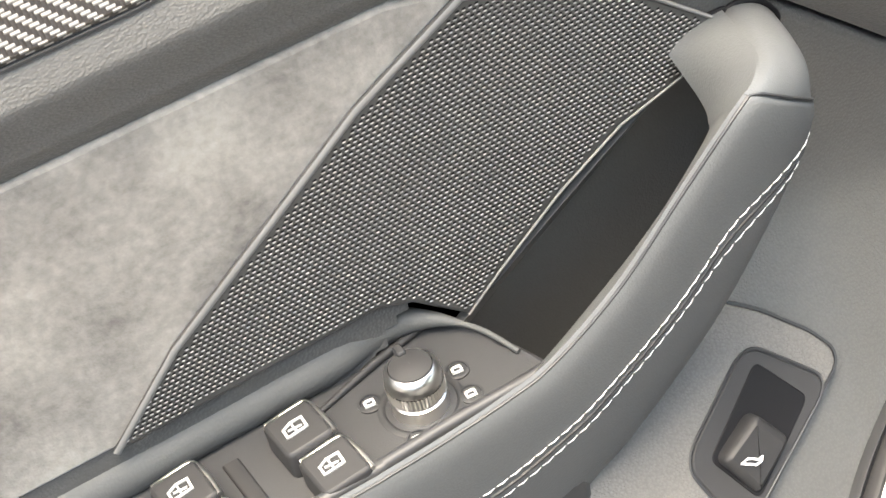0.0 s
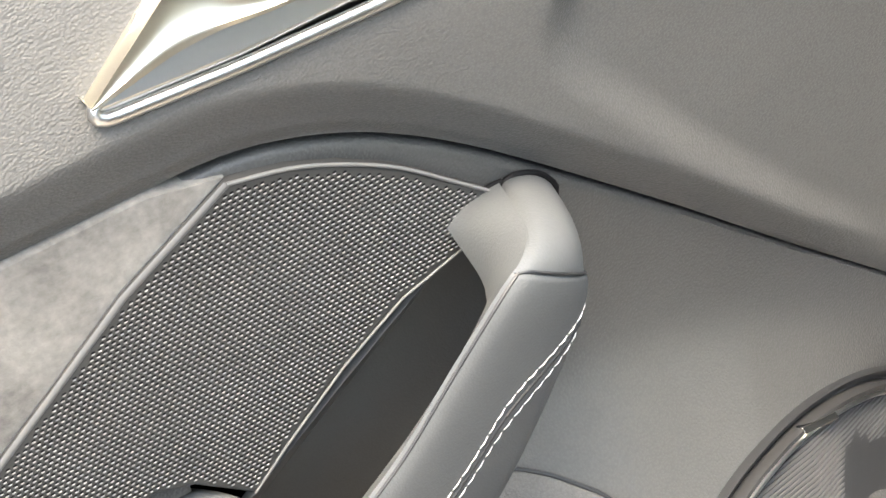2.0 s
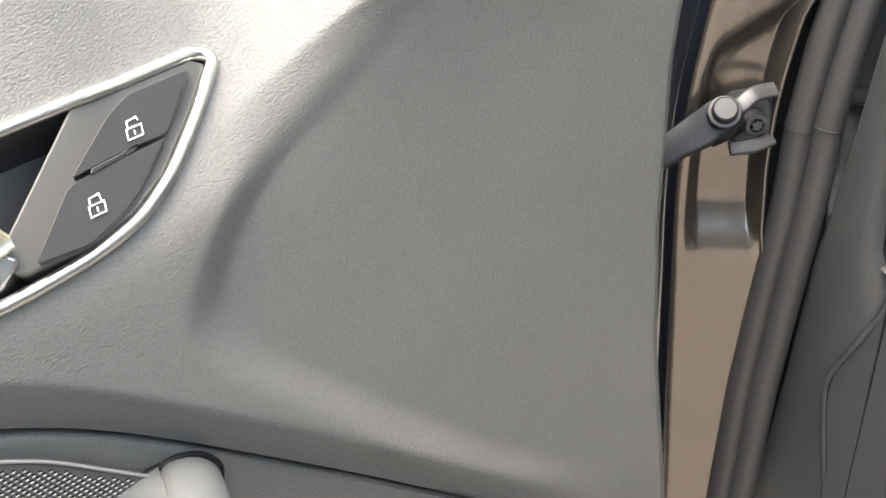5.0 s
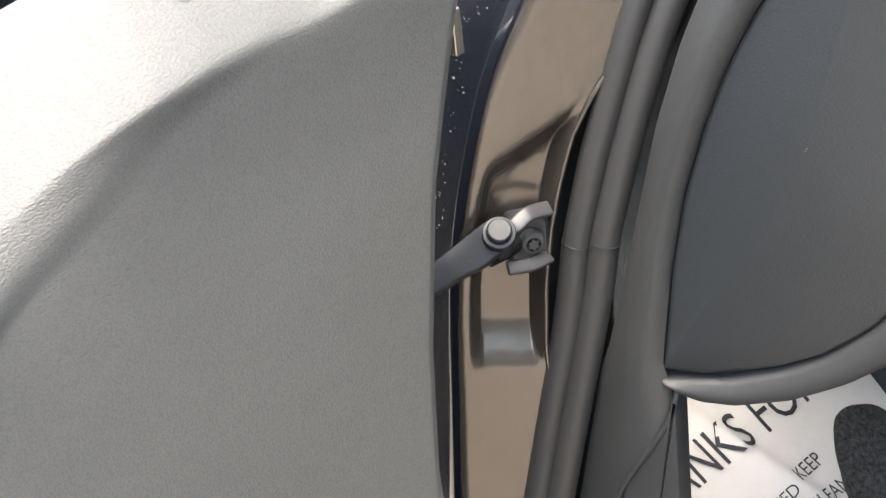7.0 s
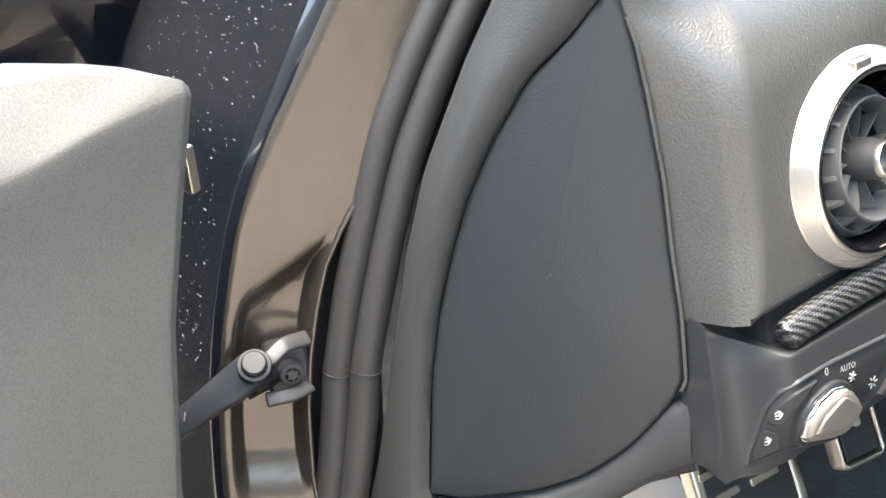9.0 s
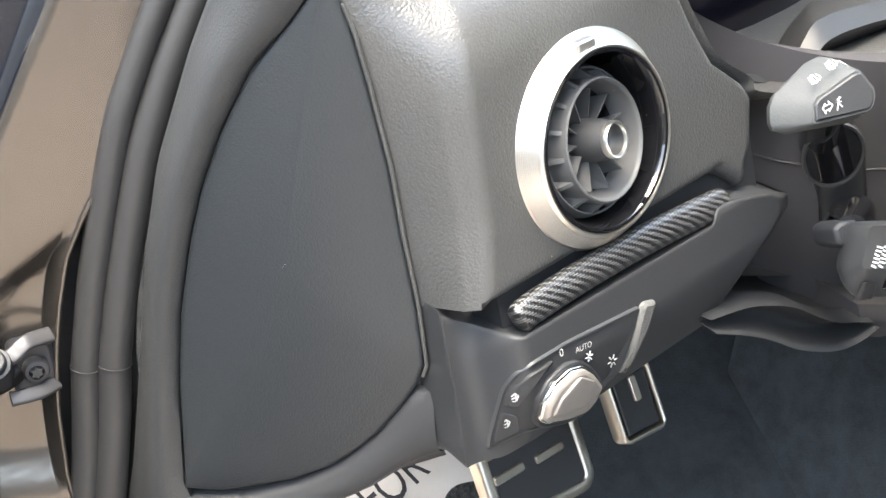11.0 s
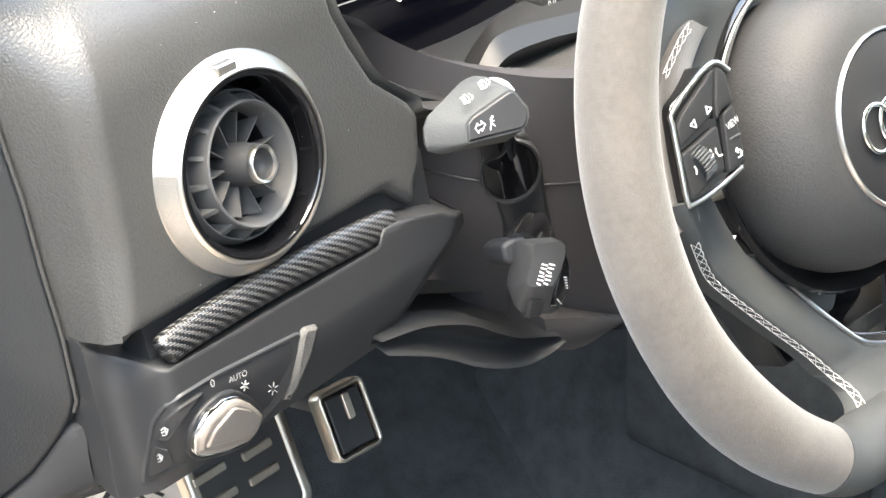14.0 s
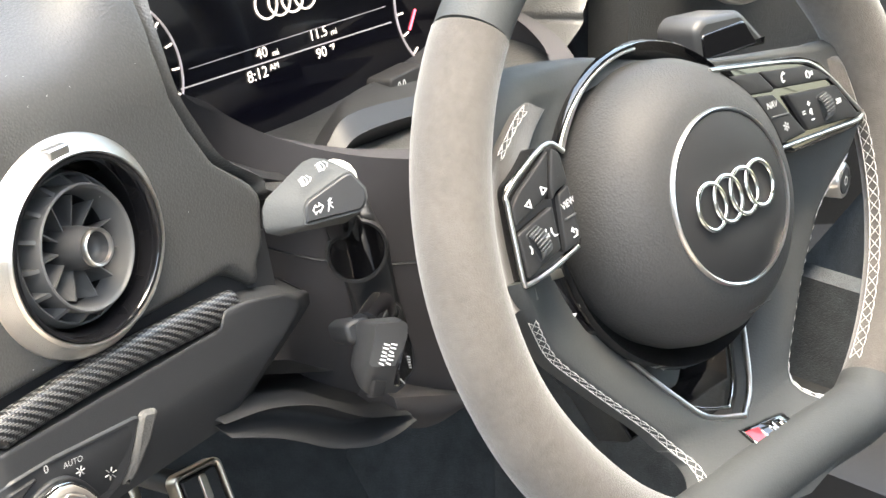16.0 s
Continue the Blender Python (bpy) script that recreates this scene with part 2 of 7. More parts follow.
def carbon_mat(name, dark, light):
    """Twill carbon weave under clear lacquer."""
    m = mat(name, (0.02, 0.02, 0.022), 0.3, 0.0, None, None, coat=1.0)
    t = m.node_tree
    n, link = t.nodes, t.links.new
    p, mp = n["Principled BSDF"], next(q for q in n if q.type == "MAPPING")
    uv = n.new("ShaderNodeUVMap")
    sep = n.new("ShaderNodeSeparateXYZ")
    link(uv.outputs[0], sep.inputs[0])

    def math_node(op, a, b):
        q = n.new("ShaderNodeMath")
        q.operation = op
        for i, v in enumerate((a, b)):
            if isinstance(v, (int, float)):
                q.inputs[i].default_value = v
            else:
                link(v, q.inputs[i])
        return q.outputs[0]

    fx, fy = math_node("FLOOR", sep.outputs[0], 0), math_node("FLOOR", sep.outputs[1], 0)
    tw = math_node("FLOORED_MODULO", math_node("ADD", fx, fy), 4.0)
    over = math_node("LESS_THAN", tw, 1.5)
    bx, by = math_node("FRACT", sep.outputs[0], 0), math_node("FRACT", sep.outputs[1], 0)
    hump = lambda q: math_node("SINE", math_node("MULTIPLY", q, math.pi), 0)  # noqa: E731
    h = math_node("ADD", math_node("MULTIPLY", over, hump(by)), math_node("MULTIPLY", math_node("SUBTRACT", 1.0, over), hump(bx)))
    mx = n.new("ShaderNodeMix")
    mx.data_type = "RGBA"
    mx.inputs["A"].default_value, mx.inputs["B"].default_value = (*dark, 1), (*light, 1)
    link(math_node("MULTIPLY", over, h), mx.inputs["Factor"])
    link(mx.outputs["Result"], p.inputs["Base Color"])
    bp = n.new("ShaderNodeBump")
    bp.inputs["Distance"].default_value = 0.00015
    link(h, bp.inputs["Height"])
    link(bp.outputs[0], p.inputs["Normal"])
    p.inputs["Roughness"].default_value, p.inputs["Coat Weight"].default_value = 0.4, 0.5
    return m


def glow_mat(name, colour, strength):
    m = mat(name, colour, 0.5)
    p = m.node_tree.nodes["Principled BSDF"]
    p.inputs["Emission Color"].default_value, p.inputs["Emission Strength"].default_value = (*colour, 1), strength
    return m


TRIM = mat("grained_trim", (0.096, 0.094, 0.09), 0.60, spec=0.35, grain=("leather", 900, 0.24), blotch=(9, 0.06), stretch=(1, 1, 1.5))
TRIM_FINE = mat("fine_trim", (0.068, 0.068, 0.067), 0.38, spec=0.6, grain=("leather", 900, 0.2), blotch=(8, 0.06))
DASH = mat("dash_skin", (0.056, 0.056, 0.055), 0.33, grain=("leather", 900, 0.18), blotch=(9, 0.06))
STRIP = mat("strip_skin", (0.032, 0.033, 0.034), 0.46, grain=("leather", 1000, 0.11), blotch=(9, 0.06), spec=0.4)
PALE_TRIM = mat("pale_trim", (0.15, 0.148, 0.142), 0.5, blotch=(20, 0.06))
DASH_LOW = mat("dash_lower", (0.024, 0.025, 0.027), 0.55, spec=0.4, grain=("noise", 1500, 0.08), blotch=(9, 0.06))
COVER = mat("cover_skin", (0.021, 0.024, 0.027), 0.42, grain=("leather", 1100, 0.10), spec=0.45, blotch=(8, 0.06))
LEATHER = mat("smooth_leather", (0.066, 0.069, 0.069), 0.62, grain=("leather", 1100, 0.07), blotch=(12, 0.05), spec=0.25)
PULL_SKIN = mat("pull_leather", (0.082, 0.086, 0.088), 0.55, grain=("leather", 1300, 0.08), blotch=(12, 0.05), spec=0.35)
AIRBAG_SKIN = mat("airbag_skin", (0.05, 0.05, 0.05), 0.58, spec=0.35, grain=("leather", 900, 0.18), blotch=(12, 0.05))
SUEDE = mat("grey_suede", (0.20, 0.187, 0.168), 0.95, sheen=0.4, grain=("noise", 900, 0.3), blotch=(24, 0.5), spec=0.1)
SUEDE_RIM = mat("rim_suede", (0.105, 0.095, 0.085), 0.95, sheen=0.35, grain=("noise", 1400, 0.25), blotch=(22, 0.22), spec=0.1)
BLACK = mat("black_plastic", (0.02, 0.021, 0.023), 0.5, grain=("noise", 1500, 0.05), blotch=(10, 0.08))
DARK = mat("dark_plastic", (0.032, 0.033, 0.035), 0.45, grain=("noise", 1500, 0.05), blotch=(10, 0.08))
SHROUD = mat("shroud_plastic", (0.05, 0.048, 0.051), 0.55, spec=0.3, grain=("noise", 1500, 0.05), blotch=(10, 0.05))
BUTTON = mat("button_plastic", (0.024, 0.024, 0.025), 0.55, spec=0.3, blotch=(30, 0.05))
GLOSS = mat("piano_black", (0.006, 0.006, 0.007), 0.06, coat=1.0)
RING = mat("satin_ring", (0.74, 0.70, 0.65), 0.32, 1.0, blotch=(40, 0.04))
CHROME = mat("satin_chrome", (0.72, 0.7, 0.67), 0.28, 1.0, blotch=(40, 0.04))
SATIN = mat("lever_silver", (0.72, 0.68, 0.58), 0.36, 1.0, blotch=(40, 0.04))
BRIGHT = mat("bright_chrome", (0.85, 0.84, 0.82), 0.08, 1.0)
STEEL = mat("brushed_steel", (0.60, 0.54, 0.46), 0.34, 1.0, blotch=(60, 0.08))
KNOB = mat("knob_silver", (0.36, 0.33, 0.30), 0.38, 0.6, blotch=(60, 0.05))
PANEL_GREY = mat("speaker_panel_grey", (0.045, 0.044, 0.042), 0.55, blotch=(30, 0.06))
# paler than the panel: light caught on the slot lips is in the colour
LIP_LIT = mat("lit_slot_lip", (0.21, 0.206, 0.2), 0.42, blotch=(60, 0.12))
VENT_GREY = mat("vent_plastic", (0.068, 0.069, 0.071), 0.52, blotch=(30, 0.05))
PAINT = mat("grey_paint", (0.135, 0.12, 0.106), 0.26, 0.85, coat=0.3, blotch=(14, 0.06), grain=("noise", 22, 1.6))
# same body paint as PAINT, darkened to put the door gap's shade into it
PAINT_SHADED = mat("shaded_paint", (0.005, 0.006, 0.009), 0.15, 0.0, coat=1.0)
RUBBER = mat("rubber_seal", (0.024, 0.0235, 0.024), 0.5, grain=("noise", 900, 0.06), blotch=(15, 0.1))
THREAD = mat("white_thread", (0.72, 0.7, 0.66), 0.8)
PRINT = mat("white_print", (0.75, 0.75, 0.74), 0.6)
PRINT_GREY = mat("grey_print", (0.42, 0.42, 0.41), 0.6)
CARPET = mat("carpet", (0.05, 0.05, 0.05), 1.0, grain=("noise", 700, 2.0), blotch=(300, 0.7), spec=0.1)
CARPET_DARK = mat("black_carpet", (0.058, 0.063, 0.067), 1.0, grain=("noise", 700, 0.8), blotch=(40, 0.25), spec=0.1)
PAPER = mat("white_paper", (0.58, 0.54, 0.50), 0.75, blotch=(7, 0.05), grain=("noise", 25, 2.0))
INK = mat("black_ink", (0.02, 0.018, 0.022), 0.7)
HEADLINER = mat("headliner", (0.03, 0.03, 0.031), 0.9, blotch=(30, 0.06))
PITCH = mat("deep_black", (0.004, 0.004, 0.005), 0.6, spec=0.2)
BLOCKER_GREY = mat("blocker_wall", (0.2, 0.19, 0.18), 0.9, blotch=(2, 0.15))
TARMAC = mat("tarmac", (0.20, 0.18, 0.16), 0.9, blotch=(6, 0.2), grain=("noise", 120, 3.0))
SCREEN = mat("dark_screen", (0.004, 0.004, 0.007), 0.12, coat=0.6)
RED = mat("red_enamel", (0.55, 0.02, 0.03), 0.25, coat=0.8)
SCREEN_WHITE = glow_mat("screen_white", (0.95, 0.85, 0.78), 0.32)
SCREEN_GREY = glow_mat("screen_grey", (0.45, 0.40, 0.42), 0.10)
SCREEN_RED = glow_mat("screen_red", (0.9, 0.1, 0.15), 0.7)
# carbon weave with the sky's reflection painted in as paler tows
CARBON_LIT = carbon_mat("lit_carbon_twill", (0.025, 0.02, 0.017), (0.30, 0.285, 0.265))
CARBON = carbon_mat("carbon_weave", (0.003, 0.003, 0.004), (0.10, 0.10, 0.098))


# ---- the open driver's door ----
def smooth_table(xs, ys, x, r=0.012):
    """The table's value, evened out over a short stretch."""
    return sum(table(xs, ys, x + d * r) for d in (-1.0, -0.5, 0.0, 0.5, 1.0)) / 5


def seam_v(u):
    """Height of the joint between upper and lower trim."""
    return smooth_table((0.04, 0.101, 0.155, 0.211, 0.258, 0.279, 0.299, 0.318, 0.336, 0.355, 0.375, 1.0),
                 (0.620, 0.677, 0.724, 0.775, 0.816, 0.834, 0.850, 0.863, 0.873, 0.880, 0.885, 0.885), u)


def front_u(v):
    """The trim's front edge, which leans."""
    return table((0.4, 0.567, 0.597, 0.615, 0.630, 0.74, 0.80, 0.87, 0.92, 0.956, 1.01), (0.03, 0.043, 0.053, 0.060, 0.048, 0.047, 0.041, 0.028, 0.012, 0.0, 0.004), v)


def dish_u(v):
    """Rear bound of the flat field at the door's front."""
    return smooth_table((0.62, 0.70, 0.7359, 0.7725, 0.8127, 0.8401, 0.858, 0.870, 0.889, 0.9037, 0.9174, 0.94, 0.95, 0.957, 1.01),
                        (0.00, 0.10, 0.1431, 0.1789, 0.2151, 0.2387, 0.2500, 0.2523, 0.2418, 0.2277, 0.2115, 0.172, 0.13, 0.06, -0.1), v, 0.006)


def upper_w(u, v):
    """How far the upper trim stands out at an apparent place on the panel."""
    ridge = table((-0.1, 0.05, 0.10, 0.13, 0.15, 0.17, 0.19, 0.21, 0.235, 0.265, 0.4), (0.957, 0.957, 0.9545, 0.9505, 0.946, 0.9385, 0.929, 0.918, 0.905, 0.896, 0.896), u)
    x = v - ridge
    out = 0.0075 * smooth01((v - seam_v(u)) / 0.016) * smooth01((u - 0.06) / 0.12)
    base = lerp(0.0012, out, smooth01((u - dish_u(v)) / (lerp(0.026, 0.016, smooth01((v - 0.85) / 0.03)) + 0.06 * smooth01((v - 0.90) / 0.03)) + 0.4))
    fore = 1 - smooth01((u - 0.12) / 0.10)
    brim = 1.3 * min(0.06, max(0.0, x + 0.06)) ** 2 * fore
    return base + brim + 0.0024 - lerp(0.25, 0.15, smooth01((u - 0.20) / 0.09)) * (x + math.sqrt(x * x + lerp(0.00009, 0.00004, fore)))


def seen(u, v, w):
    """A place that shows at (u, v) of the panel's plane and stands out by w."""
    return door(u + 0.5 * w, v + 0.875 * w, w)


def bulge(u, v):
    """How far the lower trim swells out towards the speaker, at an apparent place."""
    x = table((0.0, 0.10, 0.186, 0.2475, 0.30, 1.0), (0.595, 0.652, 0.704, 0.730, 0.742, 0.748), u) - v
    return 0.55 * 0.5 * (x + math.sqrt(x * x + 0.0006)) * smooth01((u - front_u(v) + 0.02) / 0.12)


def on_bulge(a, b, c):
    """Fittings on the swelling part: drawn on a plane 48.5 mm out of the panel, laid on the trim."""
    u, v = -a - 0.5 * 0.0485, b - 0.875 * 0.0485
    return seen(u, v, bulge(u, v)) + Vector((0.26, -0.82, 0.51)) * (c - 0.0485)


def on_field(a, b, c, u0=0.297, v0=0.645, e=0.01):
    """The flat field with the tailgate switch, level with the swelling trim at (u0, v0)."""
    u, v = -a - 0.5 * 0.0485, b - 0.875 * 0.0485
    gu = (bulge(u0 + e, v0) - bulge(u0 - e, v0)) / (2 * e)
    gv = (bulge(u0, v0 + e) - bulge(u0, v0 - e)) / (2 * e)
    return seen(u, v, bulge(u0, v0) + gu * (u - u0) + gv * (v - v0)) + Vector((0.26, -0.82, 0.51)) * (c - 0.0485)


def on_upper(a, b, c):
    return seen(-a, b, upper_w(-a, b) + c)


def flat_on(u0, v0, e=0.012):
    """A flat place on the upper trim, level with it at (u0, v0)."""
    w = upper_w(u0, v0)
    gu = (upper_w(u0 + e, v0) - upper_w(u0 - e, v0)) / (2 * e)
    gv = (upper_w(u0, v0 + e) - upper_w(u0, v0 - e)) / (2 * e)
    return lambda a, b, c: seen(-a, b, w + gu * (-a - u0) + gv * (b - v0) + c + 0.0008)


def mirror_u(poly):
    return [(-u, v) for u, v in poly]


def inside(p, poly):
    hit = False
    for i in range(len(poly)):
        (x1, y1), (x2, y2) = poly[i - 1], poly[i]
        if (y1 > p[1]) != (y2 > p[1]) and p[0] < (x2 - x1) * (p[1] - y1) / (y2 - y1) + x1:
            hit = not hit
    return hit


LEVER_OUTLINE = mirror_u([(0.407, 0.909), (0.36, 0.906), (0.31, 0.905), (0.285, 0.907), (0.268, 0.912), (0.255, 0.922), (0.243, 0.938), (0.2315, 0.957),
                          (0.238, 0.962), (0.27, 0.961), (0.32, 0.962), (0.352, 0.966), (0.372, 0.948)])


car_door = thing("door_1", door(0.5, 0.25, -0.06), "grey grained car door panel, standing wide open", "car door", kind="structure")


def make_door_trim():
    def upper(s, t):
        k = s * 0.36 / 0.75 if s < 0.75 else lerp(0.36, 1.0, ((s - 0.75) / 0.25) ** 1.3)
        ua = 0.049 + 0.9 * k
        low = seam_v(ua)
        for _ in range(3):
            low = seam_v(lerp(front_u(low), 0.95, k)) - 0.0016
        u0 = lerp(front_u(0.95), 0.95, k)
        high = table((0.0, 0.026, 0.055, 0.08, 0.15, 0.95), (0.959, 0.976, 0.991, 0.997, 1.005, 1.005), u0)
        v = lerp(low, 0.925, t / 0.55) if t < 0.55 else lerp(0.925, high, (t - 0.55) / 0.45)
        u = lerp(front_u(v), 0.95, k)
        w = upper_w(u, v)
        w -= 0.003 * (1 - smooth01((v - low) / 0.004)) + 0.004 * (1 - smooth01((u - front_u(v)) / 0.004))
        return seen(u, v, w)

    sheet = surf(upper, 300, 130, Vector((-0.303, 0.953, 0)) * 0.03)
    gap = inset(soften(LEVER_OUTLINE, 0.008, 5), 0.0012)
    o, n = DOOR(0, 0, 0), Vector((0.303, -0.953, 0))

    def shown(p):
        """Where a place shows on the panel's plane, along the direction used by seen()."""
        w = (p - o).dot(n)
        return (p - o).dot(Vector((0.953, 0.303, 0))) + 0.5 * w, p.z - 0.875 * w

    hole = [q for q in sheet.faces if inside(shown(q.calc_center_median()), gap)]
    bmesh.ops.delete(sheet, geom=hole, context="FACES")
    part("upper_trim", sheet, TRIM, car_door, "grey leather-grained upper door trim")

    def pocket(u, v):
        d = Vector((0.390 - 0.325, 0.733 - 0.788))
        p = Vector((u - 0.325, v - 0.788))
        k = min(1.0, max(0.0, p.dot(d) / d.length_squared))
        return (p - d * k).length < 0.047

    def lower(s, t):
        k = s ** 1.3
        ua = 0.049 + 0.9 * k
        top = seam_v(ua)
        for _ in range(3):
            top = seam_v(lerp(front_u(top), 0.95, k)) - 0.0016
        v = lerp(top, 0.36, t ** 1.1)
        u = lerp(front_u(v), 0.95, k)
        w = bulge(u, v)
        w -= 0.002 + 0.004 * (1 - smooth01((u - front_u(v)) / 0.004)) + 0.004 * (1 - smooth01(t / 0.012))
        return seen(u, v, w)

    low_sheet = surf(lower, 200, 140, Vector((-0.303, 0.953, 0)) * 0.03)
    places = [(q, shown(q.calc_center_median())) for q in low_sheet.faces]
    bmesh.ops.delete(low_sheet, geom=[q for q, (a, b) in places if pocket(-a, b)], context="FACES")
    part("lower_trim", low_sheet, TRIM_FINE, car_door, "grey finely grained lower door trim")

    shell = [(-0.07, 0.30), (-1.0, 0.30), (-1.0, 0.94), (-0.035, 0.94), (-0.05, 0.78), (-0.07, 0.66)]
    part("door_shell", plate(lambda a, b, c: DOOR(a, b, c), soften(shell, 0.03), -0.14, -0.028, 0.012), PAINT_SHADED, car_door, "dark glossy painted door shell")
    part("window_seal", tube([seen(u, 1.007, -0.058) for u in (0.1, 0.2, 0.5, 0.95)], 0.006, 8), RUBBER, car_door, "black rubber window seal")
    clip = plate(lambda a, b, c: DOOR(a, b, c), rounded(0.005, 0.020, 0.001), -0.02, -0.002, 0.0006)
    bmesh.ops.translate(clip, verts=clip.verts, vec=DOOR(0.0, 0.925, -0.004) - DOOR(0, 0, 0))
    part("trim_clip", clip, STEEL, car_door, "small bare metal clip")
    # a small round plug on the top ledge
    plug = bmesh.new()
    lathe(lambda a, b, c: on_upper(a - 0.126, b * 0.8 + 0.991, c), [(0.0062, -0.002), (0.0062, -0.0001), (0.0056, 0.00015), (0.004, 0.00005), (0.0002, 0.00005)], 20, plug)
    part("trim_plug", plug, TRIM_FINE, car_door)


make_door_trim()

MESH_OUTLINE = [(-0.377, 0.875), (-0.357, 0.870), (-0.339, 0.862), (-0.321, 0.851), (-0.302, 0.835), (-0.288, 0.823), (-0.306, 0.818), (-0.303, 0.809),
                (-0.330, 0.802), (-0.356, 0.788), (-0.383, 0.769), (-0.398, 0.757), (-0.416, 0.774), (-0.428, 0.779), (-0.522, 0.777),
                (-0.493, 0.804), (-0.445, 0.836), (-0.417, 0.855)]


def make_grille():
    base = plate(DOOR, MESH_OUTLINE, -0.035, 0.0035, 0.0012)
    grille = part("speaker_panel", base, PANEL_GREY, car_door, "dark perforated speaker panel with a fine woven look")
    edge = [DOOR(a, b, 0.0036) for a, b in MESH_OUTLINE]
    rim = tube(edge[14:] + edge[:1], 0.0013, 8, flat=0.35, up=(0.303, -0.953, 0))
    tube(spline(edge[0:6], 4), 0.0007, 8, bm=rim)
    tube(edge[7:12], 0.0005, 8, bm=rim)
    part("panel_rim", rim, PALE_TRIM, grille, "pale grey edge of the speaker panel")
    # staggered slots, hole shade painted flat black, over raised lips painted with caught light
    field = inset(MESH_OUTLINE, 0.0026)
    verts, faces, kinds = [], [], []
    da, db = 0.00222, 0.00172
    for j in range(84):
        b = 0.756 + j * db
        for i in range(140):
            a = -0.524 + (i + 0.5 * (j % 2)) * da
            if not inside((a, b), field):
                continue
            k = len(verts)
            hw = 0.00060
            for x, y, z in ((-hw, -0.00052, 0), (hw, -0.00052, 0), (hw, -0.00006, 0), (-hw, -0.00006, 0), (-hw * 0.7, -0.00034, 0.0004), (hw * 0.7, -0.00034, 0.0004), (hw * 0.7, -0.0001, 0.0003), (-hw * 0.7, -0.0001, 0.0003)):
                verts.append(DOOR(a + x + y * 0.2, b + y, 0.0036 + z))
            faces += [(k + 4, k + 5, k + 6, k + 7), (k, k + 1, k + 5, k + 4), (k + 1, k + 2, k + 6, k + 5), (k + 2, k + 3, k + 7, k + 6), (k + 3, k, k + 4, k + 7)]
            kinds += [0] * 5
            k = len(verts)
            verts += [DOOR(a + x + y * 0.2, b + y, 0.0036) for x, y in ((-hw, -0.00005), (hw, -0.00005), (hw * 1.1, 0.0003), (hw * 0.8, 0.00068), (-hw * 0.8, 0.00068), (-hw * 1.1, 0.0003))]
            faces.append(tuple(range(k, k + 6)))
            kinds.append(1)
    me = bpy.data.meshes.new("weave")
    me.from_pydata(verts, [], faces)
    me.materials.append(LIP_LIT)
    me.materials.append(PITCH)
    me.polygons.foreach_set("material_index", kinds)
    ob = new("weave", me)
    ob.parent = grille
    tagged(ob, "fine slots and lips of the panel, shade and caught light in their colours", kind="stuff")


make_grille()


def make_suede_insert():
    out = [(-0.3760, 0.8755), (-0.4160, 0.8550), (-0.4440, 0.8360), (-0.4920, 0.8040), (-0.521, 0.777), (-0.95, 0.777), (-0.95, 0.882), (-0.40, 0.882)]
    part("suede_insert", plate(DOOR, out[::-1], -0.02, 0.001, 0.001), SUEDE, car_door, "mottled grey-beige suede door insert")


make_suede_insert()


